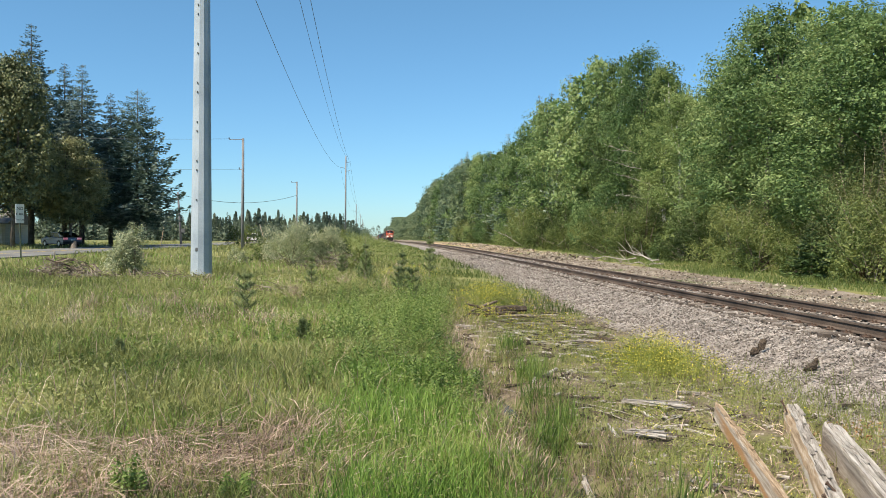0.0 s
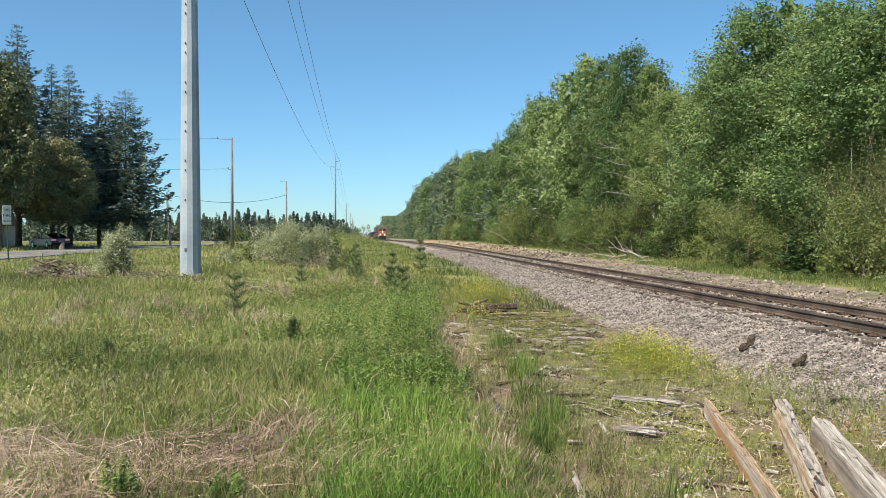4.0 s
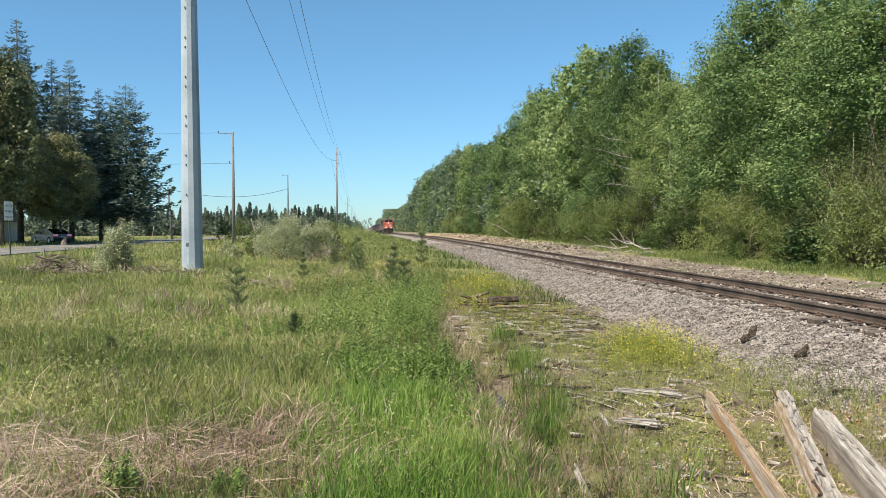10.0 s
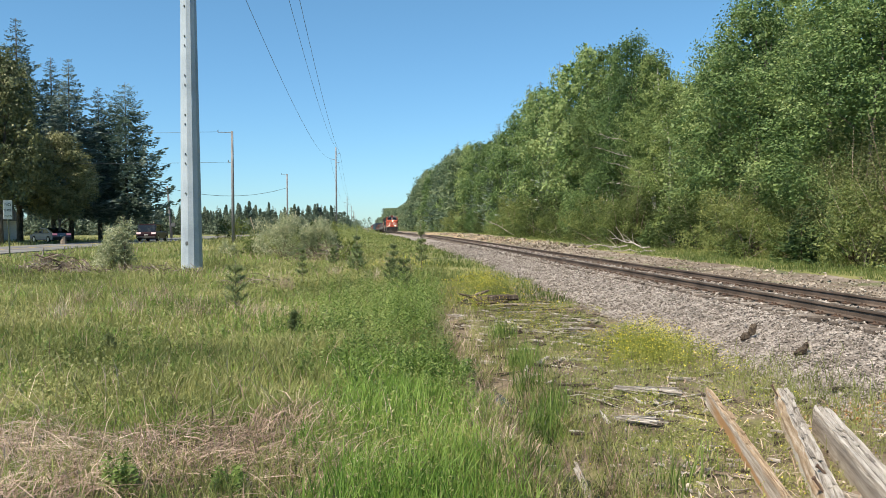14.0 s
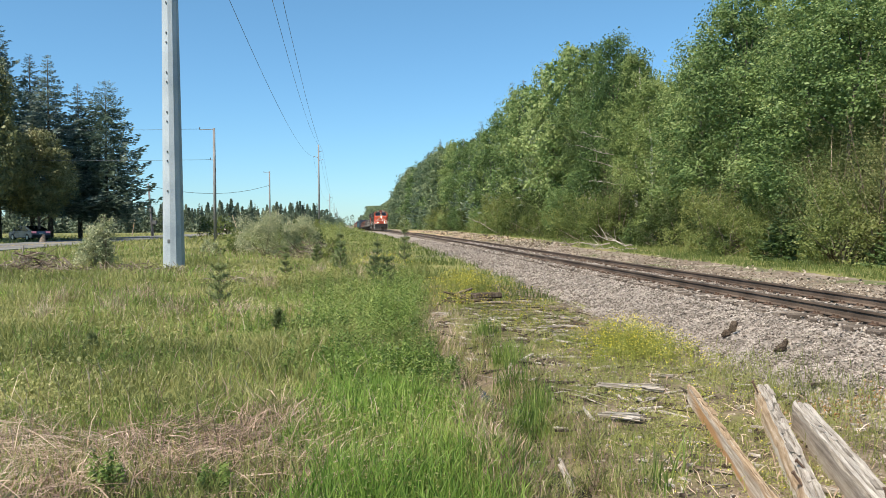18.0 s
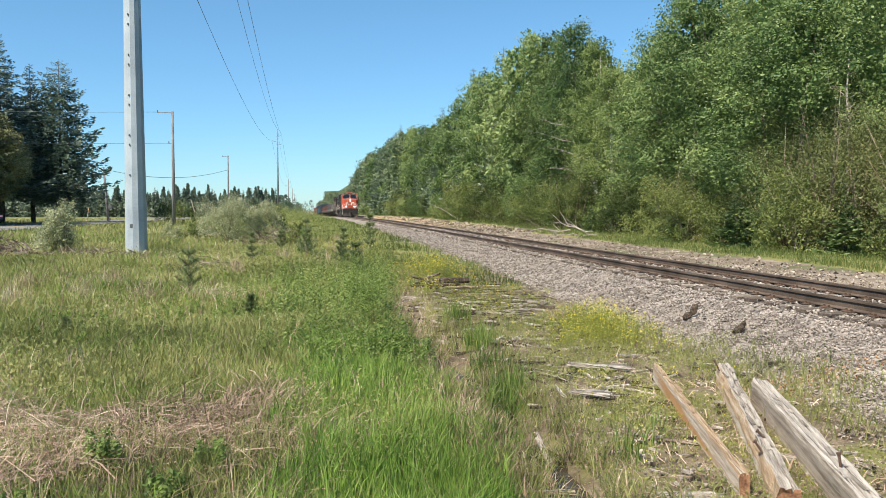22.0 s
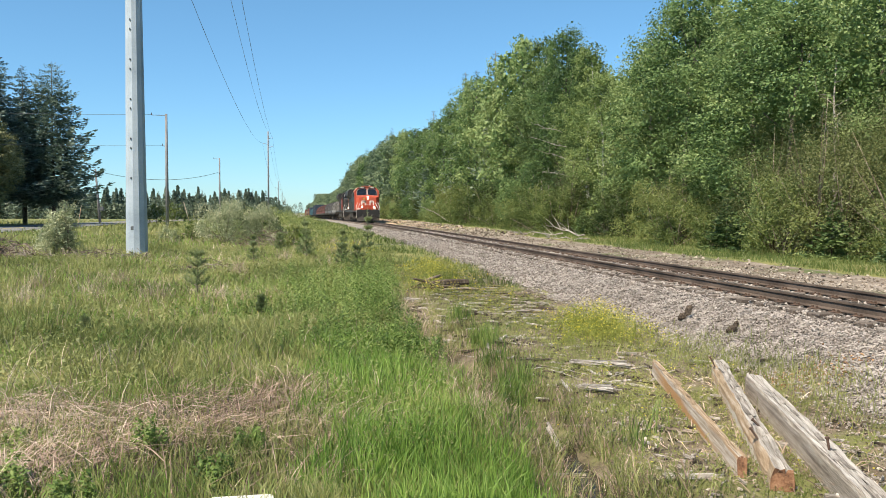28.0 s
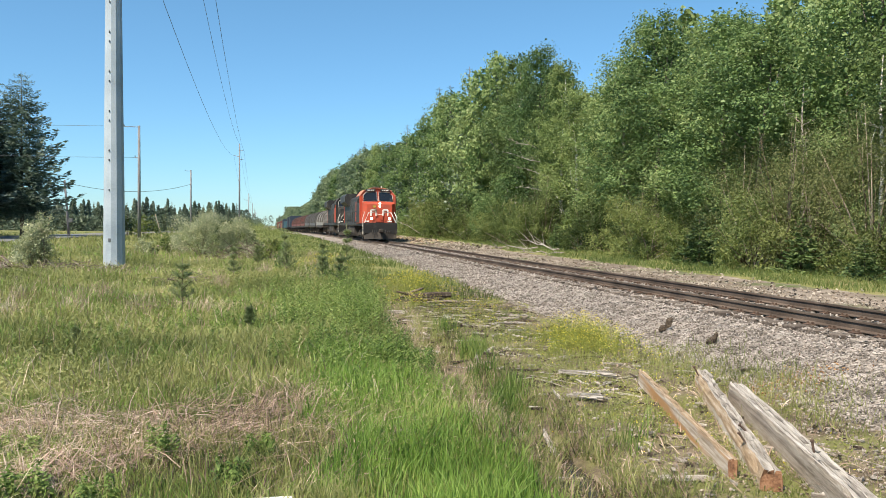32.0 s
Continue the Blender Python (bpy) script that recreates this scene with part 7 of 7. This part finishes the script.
# two rotten chunks on the ballast: bent, split pieces that stick up
for x, y, a, s, path in ((6.40, 12.95, 15, 0.85, ((-0.17, 0, 0.0), (-0.06, 0.01, 0.05), (0.06, 0.0, 0.13), (0.13, 0, 0.24), (0.16, 0, 0.27))), (6.40, 11.35, 10, 0.75, ((-0.15, 0, 0.02), (-0.03, 0, 0.05), (0.07, 0, 0.09), (0.15, 0.02, 0.19), (0.17, 0.02, 0.24)))):
    ch = thing("wood_chunk", pose(x, y, ground_z(x, y) + 0.02, 0, 0, a) @ Matrix.Scale(s, 4), "brown bent chunk of rotten wood on the ballast", "wood scrap", "wood scraps by the ditch")
    bm = tube(path, [0.03, 0.075, 0.085, 0.06, 0.012], 7)
    rr = random.Random(int(y * 100))
    for v in bm.verts:
        v.co += Vector((rr.uniform(-1, 1), rr.uniform(-1, 1), rr.uniform(-1, 1))) * 0.018
    part("chunk_body", bm, M["rotdark"], ch)

# pale litter at the camera's feet
lit = thing("white_board", pose(-0.86, 5.02, 0.15, 8, 4, 12), "white painted board lying in the grass", "board")
part("panel", box((-0.21, -0.14, 0), (0.21, 0.14, 0.02), 0.004), M["white"], lit)


# ---- bushes, saplings and brush in the field ----
def silver_bush(x, y, w, h, n, seed, label):
    ob = shrub(h, w, int(n * 1.7), 0.058, M["silverleaf"], seed, label, name="bush", stems=12, fuzz=1.7)
    ob.matrix_basis = pose(x, y, ground_z(x, y) - 0.02, 0, 0, seed * 40)
    return ob


silver_bush(-4.6, 43, 3.4, 2.45, 8000, 41, "silvery green flowering bush in the field")
silver_bush(-2.9, 43.6, 3.0, 2.2, 6000, 42, "silvery green flowering bush in the field")
silver_bush(-10.1, 32.8, 1.6, 1.75, 5200, 43, "pale silvery green bush, upright and ragged")
silver_bush(-9.6, 32.7, 0.55, 2.35, 1500, 44, "upright spray of cream flowers on a bush")
silver_bush(-9.85, 33.0, 0.5, 1.95, 900, 48, "upright spray of cream flowers on a bush")
silver_bush(-7.6, 44, 1.3, 1.0, 900, 45, "small pale green bush in the field")
for x, y, w, h, k, mat, seed in ((-1.0, 40, 1.3, 1.2, 1500, "shrub", 46), (-0.5, 32, 0.7, 1.2, 600, "herb", 47), (-6.6, 46, 1.6, 1.3, 1200, "shrub", 49), (-13.5, 84, 3.0, 2.4, 1200, "shrub", 50), (-18, 100, 3.0, 2.6, 1000, "shrub", 51), (-2.2, 50, 1.6, 1.5, 900, "shrub", 52), (-3.4, 70, 2.4, 2, 900, "shrub", 54), (-4.5, 60, 2.4, 2.0, 800, "shrub", 55)):
    ob = shrub(h, w, k, 0.09 if y < 60 else 0.16, M[mat], seed, "small green bush in the field", name="bush", stems=6)
    ob.matrix_basis = pose(x, y, ground_z(x, y) - 0.02, 0, 0, seed * 33)


def sapling(x, y, h, seed, spread=1.0):
    """Young pine: candles and long needles on an open whorl of shoots."""
    r = np.random.default_rng(seed)
    ob = thing("pine_sapling", pose(x, y, ground_z(x, y)), "small young pine with upturned shoots in the meadow", "tree", "pine saplings")
    shoots = [((0, 0, 0), (r.uniform(-0.03, 0.03), 0.0, h))]
    for w in range(4):
        z = h * (0.2 + 0.19 * w)
        for b in range(5):
            a = b * math.tau / 5 + w * 0.7 + r.uniform(-0.3, 0.3)
            L = h * (0.34 - 0.065 * w) * r.uniform(0.7, 1.1) * spread
            shoots.append(((0, 0, z), (math.cos(a) * L * 0.8, math.sin(a) * L * 0.8, z + L * 0.62)))
    bm = bmesh.new()
    P, D = [], []
    for a, b in shoots:
        add_tube(bm, [a, b], [0.007 * h, 0.003 * h], 5)
        a, b = np.array(a), np.array(b)
        k = 130
        q = r.uniform(0.2, 1.0, k)[:, None]
        P.append(a + (b - a) * q)
        D.append(unit(unit(np.tile(b - a, (k, 1))) * 0.9 + r.normal(size=(k, 3)) * 0.75))
    part("stem", bm, M["brush"], ob)
    P, D = np.concatenate(P), np.concatenate(D)
    side = unit(np.cross(D, r.normal(size=P.shape))) * 0.0022 * (1 + y / 16)
    L = 0.05 + 0.05 * h
    v = np.stack((P - side, P + side, P + D * L), 1).reshape(-1, 3)
    mesh_ob("foliage", v, np.arange(len(v)).reshape(-1, 3), M["sapling"], ob)


for x, y, h, s in ((-2.95, 18.9, 1.25, 1), (1.0, 21.5, 1.25, 2), (-0.4, 29, 1.3, 4), (-1.3, 15.6, 0.5, 5), (-4.2, 14.0, 0.35, 6), (0.7, 25.2, 1.0, 7), (-1.5, 34, 1.0, 8)):
    sapling(x, y, h, s)


for x, y, h, s in ((2.09, 31.97, 1.9, 11), (-0.43, 30.58, 1.7, 12), (-2.2, 27.5, 1.3, 13), (0.9, 28.5, 1.4, 14)):
    sapling(x, y, h, s, 0.5)


def brush_pile(x, y, rx, ry, h, n, seed, mat, label, thick=0.02):
    r = random.Random(seed)
    bm = bmesh.new()
    for i in range(n):
        a = r.uniform(0, math.tau)
        q = math.sqrt(r.random())
        px, py = rx * q * math.cos(a), ry * q * math.sin(a)
        pz = h * (1 - q * q) * r.random() + 0.03
        d = Vector((r.uniform(-1, 1), r.uniform(-0.5, 0.5), r.uniform(-0.3, 0.45))).normalized() * r.uniform(0.4, 1.3) * (0.5 + h * 0.5)
        p = Vector((px, py, pz))
        k = thick * r.uniform(0.35, 1.3)
        add_tube(bm, [p - d * 0.5, p + Vector((0, 0, r.uniform(-0.08, 0.1))), p + d * 0.5], [k, k * 0.7, k * 0.3], 4)
    ob = part("brush_pile", bm, M[mat], None)
    ob.matrix_basis = pose(x, y, ground_z(x, y))
    return tagged(ob, label, "brush pile", kind="stuff")


brush_pile(-11.3, 30.4, 1.3, 0.7, 0.75, 190, 1, "brush", "heap of dead grey-brown branches", 0.026)
brush_pile(-8.3, 30.8, 2.0, 1.0, 0.35, 140, 2, "brush", "low scatter of dead twigs by the steel pole")
brush_pile(-2.3, 41, 2.2, 1.0, 0.9, 130, 3, "brush", "dead twigs under the silvery bush")
brush_pile(-6.9, 50, 1.2, 0.8, 0.6, 60, 4, "brush", "small heap of dead roots", 0.05)
brush_pile(-3.6, 26, 1.2, 0.8, 0.3, 40, 5, "brush", "few dead twigs in the meadow")


# ---- dead wood along the far side ----
def dead_branch(x, y, z, L, a, up, seed, label="bleached bare fallen branch", n=9, r0=0.05, mat="twig"):
    r = random.Random(seed)
    ob = thing("dead_branch", pose(x, y, z, 0, 0, a), label, "branch", "dead branches")
    main = [Vector((L * k / 5, r.uniform(-0.1, 0.1) * L * 0.3, up * L * k / 5 + r.uniform(-0.03, 0.05) * L)) for k in range(6)]
    part("limb", tube(main, [r0 * (1 - k / 6.5) for k in range(6)], 6), M[mat], ob)
    for i in range(n):
        p = main[r.randint(1, 5)]
        d = Vector((r.uniform(0, 1), r.uniform(-0.8, 0.8), r.uniform(-0.2, 0.9))) * L * r.uniform(0.15, 0.4)
        part("twig", tube([p, p + d * 0.5 + Vector((0, 0, 0.03)), p + d], [r0 * 0.5, r0 * 0.3, r0 * 0.1], 4), M[mat], ob)
    return ob


for i, (y, u, z, L, a, up) in enumerate(((46, 6.6, 0.1, 3.0, 165, 0.05), (43, 6.9, 0.1, 2.6, 130, 0.25), (41, 6.4, 0.05, 2.2, 150, 0.02), (84, 7.0, 0.3, 3.0, 150, 0.5), (70, 7.6, 0.5, 3.0, 20, 0.5), (55, 10.6, 4.0, 2.4, 160, 0.15), (56, 10.8, 5.2, 2.4, 190, 0.25), (57, 10.6, 6.2, 2.2, 175, 0.3), (58, 10.6, 7.5, 2.2, 165, 0.3))):
    dead_branch(track_x(y) + u, y, ground_z(track_x(y) + u, y) + z, L, a, up, i + 1, n=14 if z > 2 else 9, r0=0.03 if z > 2 else 0.05)
for x, y, h, s in ((20.2, 28, 7.6, 1), (21.4, 47.8, 13.0, 2), (22.6, 57, 10.5, 3), (19.0, 22.3, 7.4, 4)):
    r = random.Random(s)
    ob = thing("dead_tree", pose(x, y, ground_z(x, y)), "bare white dead birch trunk with forked limbs", "tree", "dead branches")
    bm = tube([(0, 0, -0.1), (0.1, 0, h * 0.5), (-0.05, 0, h * 0.8), (0.1, 0.1, h)], [0.085, 0.06, 0.035, 0.01], 8)
    for k in range(14 if h < 7.7 else 9):
        z = h * r.uniform(0.45, 0.88)
        a = r.uniform(0, math.tau)
        L = h * r.uniform(0.05, 0.15)
        add_tube(bm, [(0, 0, z), (math.cos(a) * L * 0.7, math.sin(a) * L * 0.7, z + L * r.uniform(0.1, 0.4)), (math.cos(a + 0.5) * L, math.sin(a + 0.5) * L, z + L * r.uniform(0.5, 1.1))], [0.022, 0.014, 0.004], 5)
    part("trunk", bm, M["birch" if s == 4 else "twig"], ob, smooth=True)


# ---- sign ----
sg = thing("road_sign", pose(-18.1, 42.2, ground_z(-18.1, 42.2) - 0.25, 0, 0, 48), "white road sign on a slim green steel post", "sign")
M["signpost"] = material("signpost", ((0.05, 0.07, 0.05), (0.09, 0.11, 0.08)), 0.6, 0.5)
part("post", tube([(0, 0, -0.2), (-0.1, 0, 3.1)], 0.035, 6), M["signpost"], sg, "slim dark steel post")
sp = part("sign_plate", box((-0.31, -0.055, 2.15), (0.12, -0.04, 3.1), 0.006), M["whiteline"], sg, "white metal plate")
M["ink"] = material("ink", ((0.015, 0.015, 0.015), (0.025, 0.025, 0.025)), 0.7, bump=0)
for i, word in enumerate(("NO", "THRU", "TRUCKS")):
    cu = bpy.data.curves.new("lettering", "FONT")
    cu.body, cu.align_x, cu.size, cu.extrude = word, "CENTER", (0.2, 0.165, 0.118)[i], 0.002
    tmp = new("lettering", cu)
    me = bpy.data.meshes.new_from_object(tmp.evaluated_get(bpy.context.evaluated_depsgraph_get()))
    bpy.data.objects.remove(tmp)
    me.materials.append(M["ink"])
    lt = new("lettering", me)
    lt.parent = sp
    lt.matrix_basis = pose(-0.095, -0.059, 2.82 - i * 0.27, 90)
    lt["label"] = "black lettering on the sign"

# ---- house and garage ----
M["siding"] = material("siding", ((0.45, 0.45, 0.44), (0.58, 0.58, 0.57), (0.66, 0.66, 0.65)), 0.8, scale=1, fine=10, stretch=(0.3, 0.3, 12))
M["darksiding"] = material("darksiding", ((0.06, 0.06, 0.065), (0.10, 0.10, 0.11)), 0.8, scale=1, fine=10, stretch=(0.3, 0.3, 12))
M["shingle"] = material("shingle", ((0.10, 0.095, 0.09), (0.18, 0.17, 0.16), (0.24, 0.23, 0.22)), 0.95, scale=2, fine=14)
hz = ground_z(-47, 92)
house = thing("house", pose(-48.2, 94, hz, 0, 0, 6), "low single-storey house with pale grey siding", "house")
part("wall", box((-8, -3.5, -0.2), (6.6, 4.5, 2.45)), M["siding"], house, "pale grey siding wall")
part("roof", prism([(-4.1, 2.42), (0.5, 4.0), (5.1, 2.42), (5.1, 2.3), (-4.1, 2.3)], -8.5, 7.1), M["shingle"], house, "grey shingle roof")
gd = part("garage_door", box((4.3, -3.56, 0.0), (6.4, -3.47, 2.1), 0.01), M["siding"], house, "pale panelled garage door")
for k in range(4):
    part("panel", box((4.36, -3.585, 0.05 + k * 0.515), (6.34, -3.55, 0.5 + k * 0.515), 0.012), M["siding"], gd)
w1 = part("window", box((0.5, -3.55, 0.95), (2.0, -3.48, 1.95), 0.01), M["glass"], house)
part("window_frame", box((0.42, -3.57, 0.85), (2.08, -3.54, 0.95)), M["siding"], w1)
st = thing("stump", pose(-26.3, 71, ground_z(-26.3, 71)), "dark old tree stump on the lawn", "stump")
part("stump_body", tube([(0, 0, -0.1), (0, 0, 0.3), (0.1, 0, 0.7)], [0.35, 0.25, 0.12], 8), M["darkwood"], st)


def motions():
    """Train, its wheels and the two cars."""
    yaw = math.degrees(math.atan(-PHI))
    for ob, behind, length in TRAIN:
        rows = []
        for k in range(17):
            t = k * 2.0
            y0 = FRONT_END + SPEED * (32 - t) + behind
            a, b = rail_z(y0 + 3), rail_z(y0 + length - 3)
            pitch = math.degrees(math.atan((b - a) / (length - 6)))
            rows.append((t, pose(track_x(y0), y0, a - 3 * math.tan(math.radians(pitch)), pitch, 0, yaw)))
        walk(ob, rows)
    for w, y, r in WHEELS:
        n = int(32 * SPEED / r / math.radians(75)) + 1
        walk(w, [(32 * k / n, pose(0, y, r, math.degrees(32 * k / n * SPEED / r) % 360)) for k in range(n + 1)])
    rows = []
    for t in (0, 4, 8, 12, 16, 20, 24, 28, 32):
        y = 82.6 + 14.8 * (t - 14)
        x, z = lane(-20.6, y)
        rows.append((t, pose(x, y, z, 0, 0, yaw)))
    walk(suv, rows)
    rows = []
    for t in (0, 4, 8, 12, 16, 20, 24, 28, 32):
        y = 145.5 + 13.5 * t
        x, z = lane(-20.6, y)
        rows.append((t, pose(x, y, z, 0, 0, yaw)))
    walk(white_car, rows)


motions()
